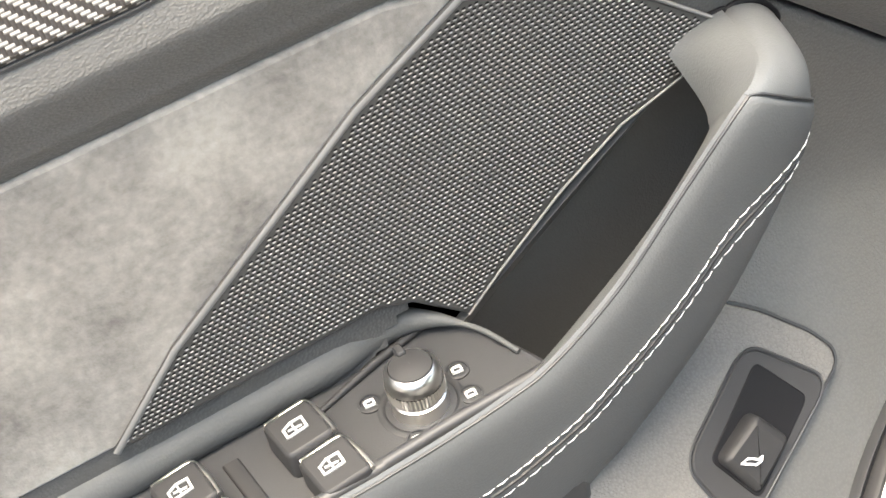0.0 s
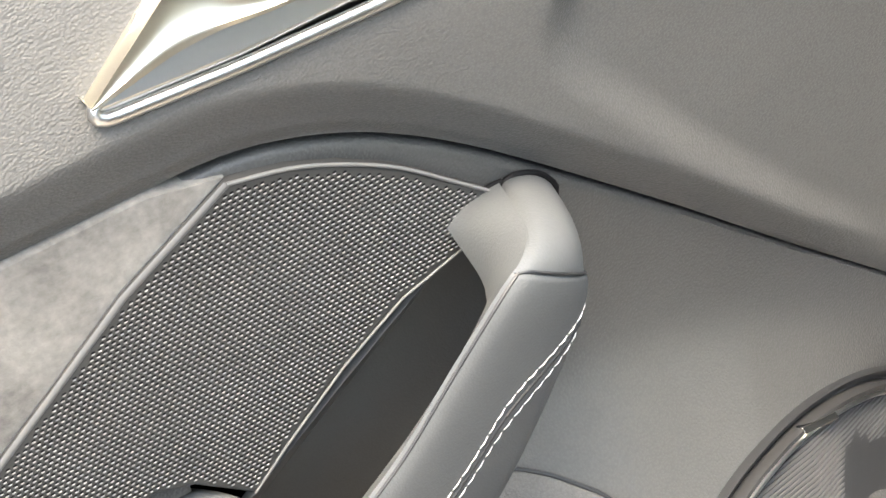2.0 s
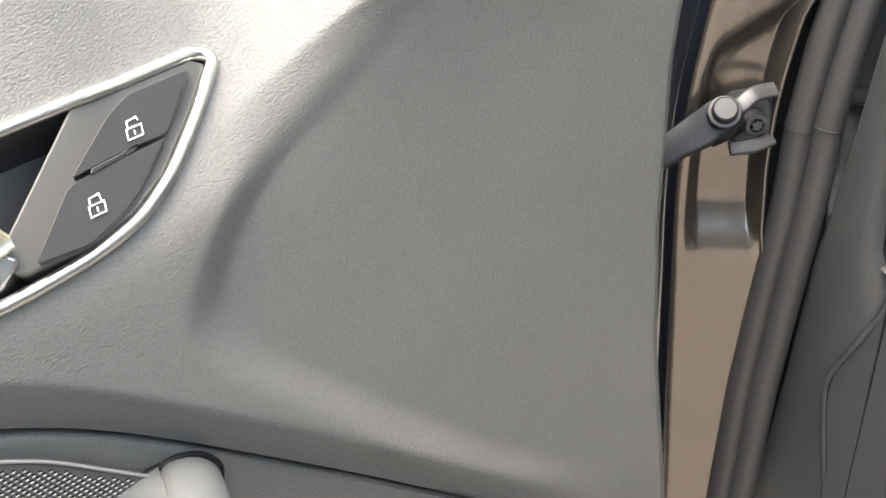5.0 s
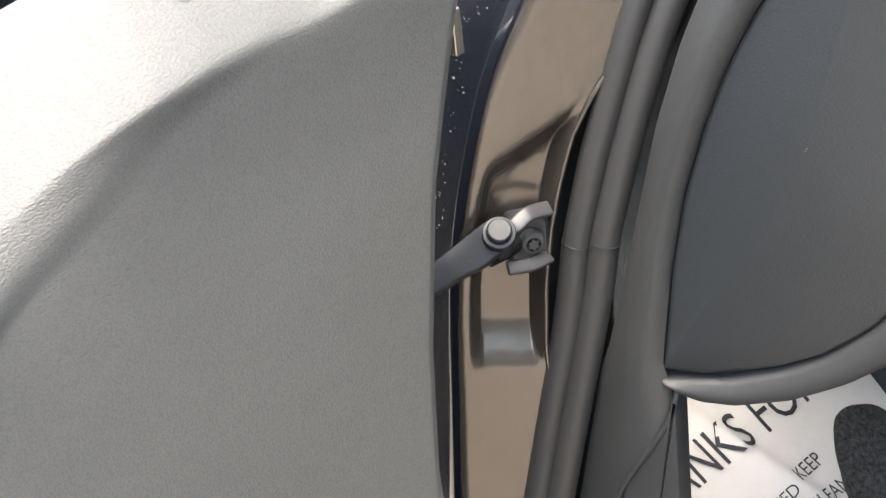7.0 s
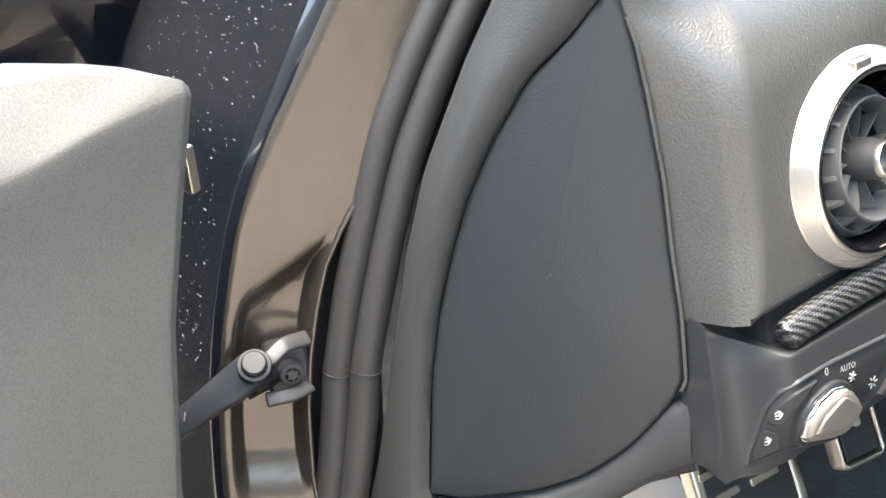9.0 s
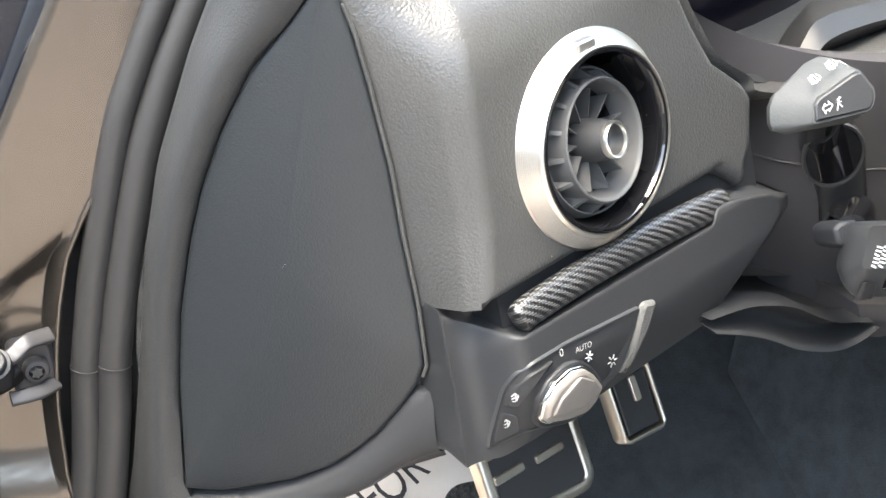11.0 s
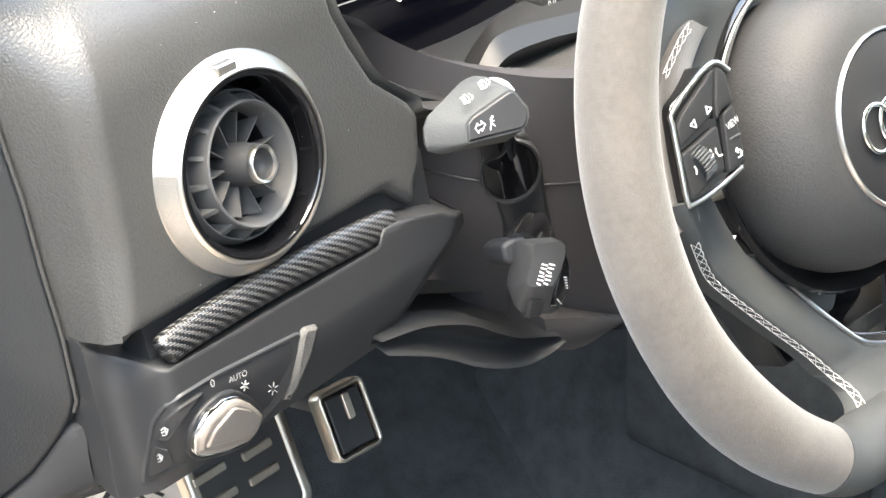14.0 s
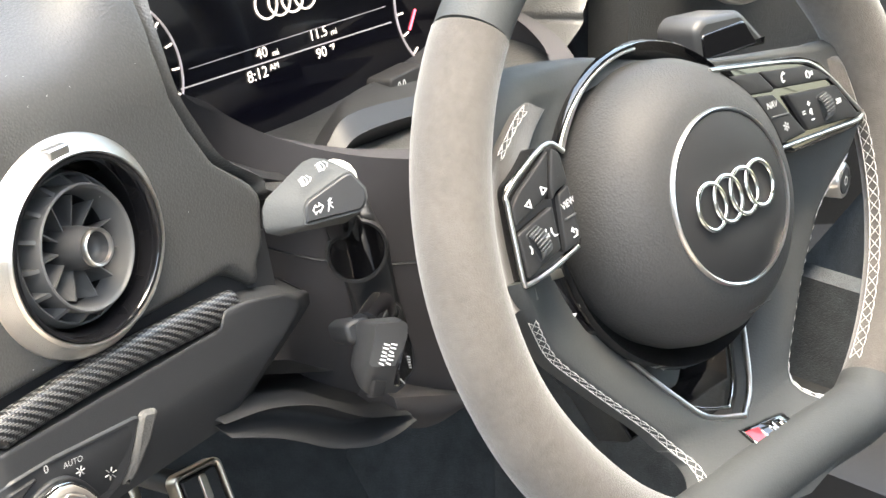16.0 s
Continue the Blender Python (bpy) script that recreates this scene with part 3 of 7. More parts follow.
def make_lever():
    outline = soften(LEVER_OUTLINE, 0.008, 5)
    bowl = bmesh.new()
    rings(bowl, [[on_upper(a, b, c) for a, b in ring] for ring, c in ((outline, 0.0006), (inset(outline, 0.0010), 0.0004), (inset(outline, 0.0022), -0.010), (inset(outline, 0.0060), -0.018))], True, False, True)
    pocket = part("lever_recess", bowl, BLACK, car_door, "dark recess behind the inner door lever")
    part("chrome_surround", tube([on_upper(a, b, 0.0010) for a, b in inset(outline, -0.0008)], 0.0023, 10, True), CHROME, pocket, "satin chrome surround of the door lever")
    carrier = mirror_u([(0.3165, 0.9190), (0.3085, 0.9105), (0.285, 0.9090), (0.2695, 0.9138), (0.2565, 0.9235), (0.2445, 0.9390), (0.2340, 0.9560), (0.2395, 0.9605), (0.270, 0.9598), (0.2815, 0.9600)])
    part("button_carrier", plate(on_upper, soften(carrier, 0.002), -0.020, 0.0016, 0.0012), PANEL_GREY, pocket, "satin grey carrier of the lock buttons")
    low = mirror_u([(0.4035, 0.9105), (0.36, 0.9082), (0.315, 0.9092), (0.3075, 0.9165), (0.312, 0.9205), (0.345, 0.9225), (0.380, 0.9290), (0.3955, 0.9195)])
    part("lever_cup", plate(on_upper, soften(low, 0.003), -0.018, 0.0038, 0.0010), CHROME, pocket, "satin-bright cup under the lever")
    top_line = spline([(-0.4035, 0.9115), (-0.386, 0.9285), (-0.371, 0.9425), (-0.364, 0.9395), (-0.354, 0.9285), (-0.339, 0.9225), (-0.3085, 0.9250)], 6)
    low_line = spline([(-0.4035, 0.9110), (-0.393, 0.9132), (-0.380, 0.9165), (-0.371, 0.9176), (-0.362, 0.9178), (-0.340, 0.9165), (-0.3075, 0.9195)], 6)

    def lever(s, t):
        k = s * (len(top_line) - 1)
        i = min(len(top_line) - 2, int(k))
        q = low_line[i].lerp(low_line[i + 1], k - i).lerp(top_line[i].lerp(top_line[i + 1], k - i), t)
        edge = (1 - smooth01(min(t, 1 - t) / 0.12)) * 0.0016
        return on_upper(q[0], q[1], 0.0068 - edge - 0.0025 * math.sin(math.pi * t) * math.sin(math.pi * s))

    part("door_lever", surf(lever, 48, 16, Vector((-0.303, 0.953, 0)) * 0.010), SATIN, pocket, "satin silver inner door lever", 60)
    fold_ = spline([on_upper(-0.385, 0.928, -0.012), on_upper(-0.354, 0.9335, -0.0135), on_upper(-0.339, 0.9385, -0.0140), on_upper(-0.330, 0.945, -0.0135), on_upper(-0.316, 0.9600, -0.012)], 5)
    part("recess_rib", tube(fold_, 0.0034, 10), BLACK, pocket, "soft fold in the recess")
    up = mirror_u([(0.2868, 0.9346), (0.2705, 0.951), (0.263, 0.9555), (0.240, 0.9555), (0.2525, 0.9358), (0.27, 0.936)])
    dn = mirror_u([(0.3035, 0.9115), (0.2878, 0.9328), (0.27, 0.9342), (0.2535, 0.9345), (0.2615, 0.925), (0.2715, 0.9155), (0.285, 0.9095)])
    for name, poly, open_ in (("unlock_button", up, True), ("lock_button", dn, False)):
        keys = flat_on(0.272, 0.932)
        btn = part(name, plate(keys, soften(poly, 0.0025, 3), -0.002, 0.0030, 0.0004), BUTTON, pocket, "dark lock button with a white padlock sign")
        bm = bmesh.new()
        ca, cb = (-0.263, 0.9425) if open_ else (-0.2805, 0.9218)
        q = keys
        pts = [(-0.0026, -0.0034), (0.0026, -0.0034), (0.0026, 0.0006), (-0.0026, 0.0006)]
        for i in range(4):
            (x0, y0), (x1, y1) = pts[i], pts[(i + 1) % 4]
            bar(bm, q, ca + x0, cb + y0, ca + x1, cb + y1, 0.00045, 0.0031)
        bar(bm, q, ca, cb - 0.002, ca, cb - 0.0008, 0.00045, 0.0031)
        top = [(-0.002, 0.0006), (-0.002, 0.0034), (0.0014, 0.0038), (0.0018, 0.0026 if open_ else 0.0006)]
        for (x0, y0), (x1, y1) in zip(top, top[1:]):
            bar(bm, q, ca + x0, cb + y0, ca + x1, cb + y1, 0.00045, 0.0031)
        part("padlock_sign", bm, PRINT, btn, "white printed padlock sign")
    part("button_rib", plate(on_upper, soften(mirror_u([(0.2805, 0.9328), (0.2795, 0.9352), (0.2625, 0.9368), (0.2645, 0.9342)]), 0.0006), -0.002, 0.0042, 0.0006), BUTTON, pocket)


make_lever()


def set_uv(ob, fn):
    layer = ob.data.uv_layers.new(name="weave")
    for loop in ob.data.loops:
        layer.data[loop.index].uv = fn(ob.data.vertices[loop.vertex_index].co)


def make_door_inlay():
    poly = mirror_u([(0.95, 0.913), (0.46, 0.914), (0.443, 0.920), (0.431, 0.931), (0.427, 0.943), (0.430, 0.958), (0.45, 0.972), (0.95, 0.972)])
    pts = soften(poly, 0.006)
    ob = part("carbon_inlay", plate(on_upper, pts, -0.003, 0.0016, 0.0012), CARBON_LIT, car_door, "glossy carbon fibre inlay strip")
    right, up = Vector((0.953, 0.303, 0)), Vector((0, 0, 1))
    set_uv(ob, lambda p: (p.dot(right) / 0.0013, p.z / 0.0012))
    part("inlay_groove", tube([on_upper(a, b, 0.0) for a, b in inset(pts, -0.0010)], 0.0009, 6, True), BLACK, car_door)


make_door_inlay()


# three edge lines of the door pull: inner foot, crease and outer edge, as (u, v, w)
PULL_INNER = [(0.309, 0.8216, 0.000), (0.3088, 0.8168, 0.008), (0.3102, 0.8117, 0.022), (0.3133, 0.810, 0.030), (0.3189, 0.8081, 0.035), (0.3399, 0.7869, 0.035), (0.3642, 0.7693, 0.035), (0.3923, 0.7521, 0.035), (0.4095, 0.7476, 0.035), (0.4469, 0.7428, 0.035), (0.52, 0.7428, 0.035), (0.95, 0.742, 0.035)]
PULL_CREASE = [(0.2834, 0.8244, 0.000), (0.2934, 0.8331, 0.025), (0.3019, 0.8388, 0.045), (0.3130, 0.8403, 0.058), (0.325, 0.8355, 0.062), (0.3437, 0.8191, 0.062), (0.370, 0.7956, 0.062), (0.3959, 0.7802, 0.062), (0.4139, 0.7757, 0.062), (0.4512, 0.7725, 0.062), (0.52, 0.772, 0.062), (0.95, 0.772, 0.062)]
PULL_OUTER = [(0.2623, 0.8081, 0.000), (0.2712, 0.8128, 0.022), (0.2797, 0.8169, 0.038), (0.2847, 0.8151, 0.046), (0.2861, 0.8045, 0.048), (0.3012, 0.7813, 0.050), (0.3264, 0.7483, 0.050), (0.3532, 0.7235, 0.050), (0.3763, 0.7065, 0.050), (0.4113, 0.6904, 0.050), (0.50, 0.682, 0.050), (0.95, 0.680, 0.050)]


def make_pull_handle():
    n = 8
    inner, crease, outer = (spline(line, n) for line in (PULL_INNER, PULL_CREASE, PULL_OUTER))
    cut = int(3.25 * n)
    last = len(crease) - 1

    def crown(i, k, lift=0.0):
        """On the outer face: k from 0 at the crease to 1 at the outer edge."""
        c, o = crease[i], outer[i]
        t = crease[min(last, i + 1)] - crease[max(0, i - 1)]
        up = (o - c).cross(t)
        up = up.normalized() if up.length > 1e-9 else Vector((0, 0, 1))
        if up.dot(c.lerp(o, 0.5) - inner[i]) < 0:
            up = -up
        rise = 0.0048 * math.sin(math.pi * min(1.0, k)) ** 0.8 - 0.0022 * (1 - min(1.0, k / 0.08)) ** 2 - 0.004 * max(0.0, (k - 0.86) / 0.14) ** 2
        return c.lerp(o, k) + up * (rise + lift)

    def flank(i, k):
        """On the inner side: k from 0 at the crease to 1 at its foot."""
        c, f = crease[i], inner[i]
        p = c.lerp(f, k)
        d = (outer[i] - c).normalized()
        return p - d * 0.0022 * math.sin(math.pi * k)

    def back(i):
        f, o = inner[i], outer[i]
        z = lambda p, d: Vector((p.x, p.y, max(-0.012, p.z - d)))  # noqa: E731
        return [z(o.lerp(f, 0.06), 0.008), z(o.lerp(f, 0.25), 0.016), z(o.lerp(f, 0.5), 0.013), z(f.lerp(o, 0.12), 0.003)]

    tops = [0.0, 0.04, 0.1, 0.2, 0.35, 0.5, 0.65, 0.8, 0.9, 0.96, 1.0]
    sides = [1.0, 0.9, 0.7, 0.5, 0.3, 0.12, 0.05]
    bm = bmesh.new()
    rings(bm, [[door(*q) for q in [flank(i, k) for k in sides] + [crown(i, k, -0.0004) for k in tops] + back(i)] for i in range(cut + 2)], True, True, True)
    handle = part("pull_handle", bm, PULL_SKIN, car_door, "smooth grey end cap of the door pull", 70)
    bm = bmesh.new()
    rings(bm, [[door(*q) for q in [flank(i, k) for k in sides] + [crown(i, k, -0.0006) for k in (0.0, 0.04)] + back(i)[2:]] for i in range(cut, last + 1)], True, True, True)
    part("pull_flank", bm, PULL_SKIN, handle, "smooth grey inner side of the door pull", 70)
    bm = bmesh.new()
    lifts = lambda i: -0.0008 if i == cut else 0.0004  # noqa: E731
    rings(bm, [[door(*q) for q in [crown(i, k, lifts(i)) for k in [0.015] + tops[1:]] + back(i)] for i in range(cut, last + 1)], True, True, True)
    part("leather_grip", bm, PULL_SKIN, handle, "grey leather-wrapped grip of the door pull", 70)
    foot = [door(q.x, q.y, 0.0012) for q in [flank(0, k) for k in sides] + [crown(0, k) for k in tops]]
    # dark tube drawn as the shadow round the cap's foot
    part("foot_shadow", tube(foot, 0.0013, 8), PITCH, handle)
    joint = [door(*crown(cut, k, 0.0001)) for k in (1.0, 0.9, 0.75, 0.6, 0.45, 0.3, 0.15, 0.06)] + [door(*crown(i, 0.012, 0.0001)) for i in range(cut + 1, last + 1)]
    part("grip_joint", tube(joint, 0.00055, 6), BLACK, handle)
    # two rows of white stitches and the seam between them, which turn outwards at the top
    first = 4 * n
    def track(off, begin=0.0):
        line = []
        for i in range(first - 1, 9 * n + 1):
            k = lerp(0.47, 0.36, smooth01((i - first) / (3.0 * n))) + off
            line.append((i, lerp(1.0, k, smooth01((i - first + 1 - begin) / (1.5 * n)) ** 0.7)))
        return [door(*crown(i, k, 0.0005)) for i, k in line]

    out_dir = Vector((0.303, -0.953, 0))
    for off, begin in ((0.0, 0.0), (0.085, 2.5)):
        line, bm = spline(track(off, begin), 12), bmesh.new()
        acc, start = 0.0, None
        for a, b in zip(line, line[1:]):
            ph = (acc % 0.0052) / 0.0052
            if ph < 0.86:
                start = start or a
            elif start:
                tube([start, start.lerp(a, 0.5) + out_dir * 0.00035, a], [0.00014, 0.00027, 0.00014], 6, bm=bm)
                start = None
            acc += (b - a).length
            if acc > 0.32:
                break
        part("stitch_row", bm, THREAD, handle, "row of white thread stitches")
    part("seam_groove", tube(track(0.043, 1.2), 0.0006, 6), BLACK, handle)


make_pull_handle()


def make_pull_pocket():
    def f(s, t):
        a = Vector((lerp(0.286, 0.432, s) - 0.004 * math.sin(math.pi * s), lerp(0.822, 0.735, s) + 0.004 * math.sin(math.pi * s), 0.003))
        b = Vector((lerp(0.225, 0.310, s), lerp(0.770, 0.640, s), -0.045))
        p = a.lerp(b, t)
        p.z = 0.003 - 0.028 * smooth01(t / 0.22)
        return door(*p)
    part("pull_pocket", surf(f, 24, 20, Vector((-0.303, 0.953, 0)) * 0.004), LEATHER, car_door, "dark smooth pocket behind the door pull")


make_pull_pocket()


def deck(u, w, z):
    """Places on the armrest: u rearwards, w out of the door, z up."""
    return door(u, z, w)


def make_armrest():
    out = [(0.95, -0.010), (0.55, -0.012), (0.455, -0.013), (0.429, -0.013), (0.414, -0.008), (0.401, 0.006), (0.394, 0.02), (0.388, 0.036), (0.387, 0.056), (0.46, 0.058), (0.95, 0.058)]
    arm = part("armrest", plate(deck, soften(out, 0.01), 0.70, 0.757, 0.002), DARK, car_door, "dark switch panel on the armrest")
    rail = [(0.95, -0.002, 0.762), (0.56, -0.003, 0.762), (0.49, -0.004, 0.7625), (0.455, -0.004, 0.763), (0.428, -0.005, 0.763), (0.412, 0.001, 0.762), (0.400, 0.014, 0.760), (0.394, 0.03, 0.758)]
    part("panel_rail", tube([deck(*p) for p in spline(rail, 6)], [0.0088 if i < 20 else lerp(0.0088, 0.0010, min(1, (i - 20) / 14)) for i in range(43)], 12), LEATHER, arm, "raised grey rail along the switch panel")
    part("rail_ridge", tube([deck(0.462, 0.012, 0.7575), deck(0.435, 0.004, 0.7585), deck(0.408, -0.002, 0.7585)], [0.001, 0.0016, 0.0012], 8), BUTTON, arm)
    lip = [(0.386, 0.047), (0.40, 0.0485), (0.43, 0.049), (0.46, 0.0505), (0.50, 0.051), (0.95, 0.051)]
    part("panel_lip", tube([deck(u, w, 0.765) for u, w in spline(lip, 5)], 0.0024, 8), DARK, arm)
    wall = [(0.495, 0.012), (0.489, 0.012), (0.486, 0.054), (0.492, 0.054)]
    part("switch_well", plate(deck, wall, 0.75, 0.7585, 0.001), BUTTON, arm)
    # window switches, two by two
    for cu, cw, front in ((0.4705, 0.0222, True), (0.4675, 0.0430, True), (0.5105, 0.0222, False), (0.5075, 0.0430, False)):
        quad = [(cu - 0.0085, cw - 0.0088), (cu + 0.0085, cw - 0.0094), (cu + 0.0070, cw + 0.0092), (cu - 0.0100, cw + 0.0098)]
        to = lambda u, w, z, c=cu: deck(u, w, z - (u - c) * 0.14)  # noqa: E731
        sw = part("window_switch", plate(to, soften(quad, 0.0028), 0.752, 0.7685, 0.0014), BUTTON, arm, "dark window switch with a chrome edge")
        edge = [to(cu - 0.0098, cw + 0.009, 0.7668), to(cu - 0.0094, cw, 0.7672), to(cu - 0.0076, cw - 0.0082, 0.7668), to(cu - 0.004, cw - 0.0094, 0.7668), to(cu + 0.007, cw - 0.0098, 0.7662)]
        part("chrome_edge", tube(spline(edge, 5), 0.0010, 8), CHROME, sw, "bright chrome edge strip")
        sign = bmesh.new()
        bar(sign, to, cu - 0.0035, cw + 0.0022, cu + 0.0035, cw + 0.0022, 0.0008, 0.7687)
        bar(sign, to, cu + 0.0035, cw + 0.0022, cu + 0.0035, cw - 0.0015, 0.0008, 0.7687)
        bar(sign, to, cu + 0.0035, cw - 0.0015, cu + 0.0005, cw - 0.0028, 0.0008, 0.7687)
        bar(sign, to, cu + 0.0005, cw - 0.0028, cu - 0.0035, cw - 0.0024, 0.0008, 0.7687)
        bar(sign, to, cu - 0.0035, cw - 0.0024, cu - 0.0035, cw + 0.0022, 0.0008, 0.7687)
        bar(sign, to, cu - 0.0020, cw + 0.0006, cu + 0.0020, cw - 0.0002, 0.0006, 0.7687)
        bar(sign, to, cu, cw + 0.0018, cu + 0.0003, cw - 0.0022, 0.0006, 0.7687)
        part("window_sign", sign, PRINT_GREY, sw, "white window sign")
    # mirror knob
    ku, kw = 0.4305, 0.0285
    at = lambda a, b, c: deck(ku + a * 0.88, kw + b * 0.88, 0.757 + c * 0.9)  # noqa: E731
    well = lathe(at, [(0.0165, 0.0002), (0.0150, 0.0008), (0.0135, 0.0002), (0.0125, -0.002)], 40)
    knob_well = part("knob_well", well, BLACK, arm, "black sunken ring round the mirror knob")
    body = lathe(at, [(0.0108, -0.002), (0.0108, 0.006), (0.0100, 0.0065), (0.0100, 0.0075), (0.0106, 0.0080)], 48)
    knob = part("mirror_knob", body, CHROME, arm, "satin silver mirror knob with a knurled band")
    band = bmesh.new()
    prof = []
    n = 96
    rings(band, [[at((0.0106 + (0.0005 if i % 2 else 0)) * math.cos(2 * math.pi * i / n), (0.0106 + (0.0005 if i % 2 else 0)) * math.sin(2 * math.pi * i / n), h) for i in range(n)] for h in (0.0080, 0.0130)], True)
    part("knurled_band", band, CHROME, knob)
    part("knob_collar", lathe(at, [(0.0106, 0.0130), (0.0104, 0.0175), (0.0092, 0.0195), (0.0084, 0.0200)], 48), CHROME, knob)
    part("knob_top", lathe(at, [(0.0086, 0.0192), (0.0080, 0.0206), (0.0040, 0.0214), (0.0001, 0.0216)], 40), BUTTON, knob, "dark grey knob top")
    mark = plate(lambda a, b, c: at(a * 0.8, b - 0.0078, c + 0.019), rounded(0.0045, 0.0055, 0.001), 0, 0.0035, 0.0008)
    part("knob_pointer", mark, BUTTON, knob)
    for u, w in ((0.444, 0.018), (0.414, 0.0235), (0.4155, 0.0355), (0.4385, 0.0415), (0.4205, 0.0115)):
        ic = lambda a, b, c, u=u, w=w: deck(u + a, w + b, 0.757 + c)  # noqa: E731
        disc = part("knob_sign", lathe(ic, [(0.0042, 0.0), (0.0042, 0.0006), (0.0034, 0.0008), (0.0032, 0.0003), (0.0001, 0.0003)], 24), BLACK, arm, "small round sign beside the mirror knob")
        sg = bmesh.new()
        for x0, y0, x1, y1 in ((-0.0015, -0.001, 0.0015, -0.0013), (0.0015, -0.0013, 0.0018, 0.001), (0.0018, 0.001, -0.0012, 0.0014), (-0.0012, 0.0014, -0.0015, -0.001)):
            bar(sg, ic, x0, y0, x1, y1, 0.0007, 0.0007)
        part("sign_mark", sg, PRINT, disc)


make_armrest()


def make_tailgate_switch():
    field = mirror_u([(0.324, 0.744), (0.309, 0.731), (0.290, 0.710), (0.282, 0.698), (0.2815, 0.690), (0.331, 0.648), (0.37, 0.60), (0.43, 0.62), (0.43, 0.72), (0.37, 0.76)])
    base = part("switch_field", plate(on_field, soften(field, 0.005), 0.040, 0.0496, 0.0010), TRIM, car_door, "grained field with the tailgate switch")
    part("field_groove", tube([on_field(a, b, 0.0490) for a, b in inset(soften(field, 0.005), -0.0005)], 0.0009, 6, True), BLACK, base)
    bez = soften(mirror_u([(0.286, 0.686), (0.318, 0.7215), (0.350, 0.688), (0.331, 0.646)]), 0.010, 6)
    part("switch_bezel", plate(on_field, bez, 0.046, 0.0505, 0.0008), BUTTON, base)
    part("bezel_groove", tube([on_field(a, b, 0.0497) for a, b in inset(bez, -0.0006)], 0.0007, 6, True), BLACK, base)
    hole = soften(mirror_u([(0.2965, 0.685), (0.3155, 0.7125), (0.3405, 0.684), (0.3235, 0.656)]), 0.004, 5)
    # a flat near-black plate stands for the hollow's shade
    part("switch_hollow_shade", plate(on_field, hole, 0.046, 0.0509, 0.0004), PITCH, base, "flat black plate painting the shade of the switch hollow")
    btn = soften(mirror_u([(0.3085, 0.6745), (0.3225, 0.695), (0.3385, 0.6835), (0.3240, 0.6580)]), 0.004, 5)
    key = part("tailgate_switch", plate(lambda a, b, c: on_field(a, b, c + (b - 0.677) * 0.18), btn, 0.046, 0.0560, 0.003), BUTTON, base, "dark tailgate release switch")
    sg = bmesh.new()
    to = lambda a, b, c: on_field(a - 0.3265, b + 0.6765, c)  # noqa: E731
    pts = [(-0.0045, 0.0016), (-0.002, 0.0022), (0.0002, 0.0008), (0.0022, -0.0008), (0.004, -0.0006), (0.0034, -0.0022), (0.001, -0.0024), (-0.001, -0.0008), (-0.003, 0.0004), (-0.0045, 0.0016)]
    for (x0, y0), (x1, y1) in zip(pts, pts[1:]):
        bar(sg, to, x0, y0, x1, y1, 0.0007, 0.0564)
    part("car_sign", sg, PRINT, key, "white open-tailgate sign")


make_tailgate_switch()


def make_speaker():
    cu, cv, r = 0.190, 0.5745, 0.1045
    at = lambda a, b, c: on_bulge(min(a, 0.090 - max(0.0, 0.1105 - math.hypot(a, b)) * 0.6) - cu, b + cv, c)  # noqa: E731
    spk = part("speaker", lathe(at, [(r + 0.006, 0.03), (r + 0.005, 0.0485), (r + 0.0035, 0.0505), (r + 0.001, 0.0490), (r - 0.001, 0.0440)], 96), BLACK, car_door, "round door speaker with a ribbed grille")
    part("speaker_ring", lathe(at, [(r - 0.001, 0.044), (r - 0.0012, 0.052), (r - 0.003, 0.0535), (r - 0.0065, 0.0525), (r - 0.007, 0.046)], 96), BUTTON, spk, "dark satin speaker ring")
    part("bright_line", tube([at((r - 0.0068) * math.cos(radians(a)), (r - 0.0068) * math.sin(radians(a)), 0.0527) for a in range(0, 361, 4)], 0.0011, 6), CHROME, spk, "thin silver line round the grille")
    part("speaker_backing", lathe(at, [(r - 0.006, 0.046), (0.06, 0.0475), (0.0002, 0.048)], 64), BLACK, spk)
    ribs = bmesh.new()
    k = 0
    while k * 0.0024 < 0.110:
        b = 0.094 - k * 0.0024
        half = math.sqrt(max(0, (r - 0.007) ** 2 - b * b))
        tube([at(-half, b, 0.0490), at(0, b, 0.0505), at(half, b, 0.0490)], 0.00075, 5, bm=ribs)
        k += 1
    tagged(part("grille_ribs", ribs, VENT_GREY, spk, "fine ribs of the speaker grille"), kind="stuff")
    bg = plate(lambda a, b, c: at(a * 0.96 - b * 0.25 + 0.006, b * 0.96 + a * -0.25 + 0.099, c), rounded(0.021, 0.0045, 0.0008), 0.05, 0.0545, 0.0004)
    badge = part("speaker_badge", bg, BRIGHT, spk, "small silver maker's badge")


make_speaker()


# ---- the body round the door opening ----
car_body = thing("car", (0.6, 0.6, 0.2), "warm grey painted car body round the door opening", "car")


def seal_left(b):
    return table((0.55, 0.648, 0.709, 0.74, 0.792, 0.832, 0.874, 0.907, 0.943, 0.966, 1.05), (-0.028, -0.011, 0.003, 0.011, 0.020, 0.030, 0.044, 0.055, 0.074, 0.088, 0.14), b)


def seal_right(b):
    return table((0.55, 0.643, 0.71, 0.766, 0.795, 0.851, 0.89, 0.926, 0.961, 1.05), (-0.008, 0.011, 0.027, 0.041, 0.046, 0.063, 0.077, 0.095, 0.116, 0.17), b)


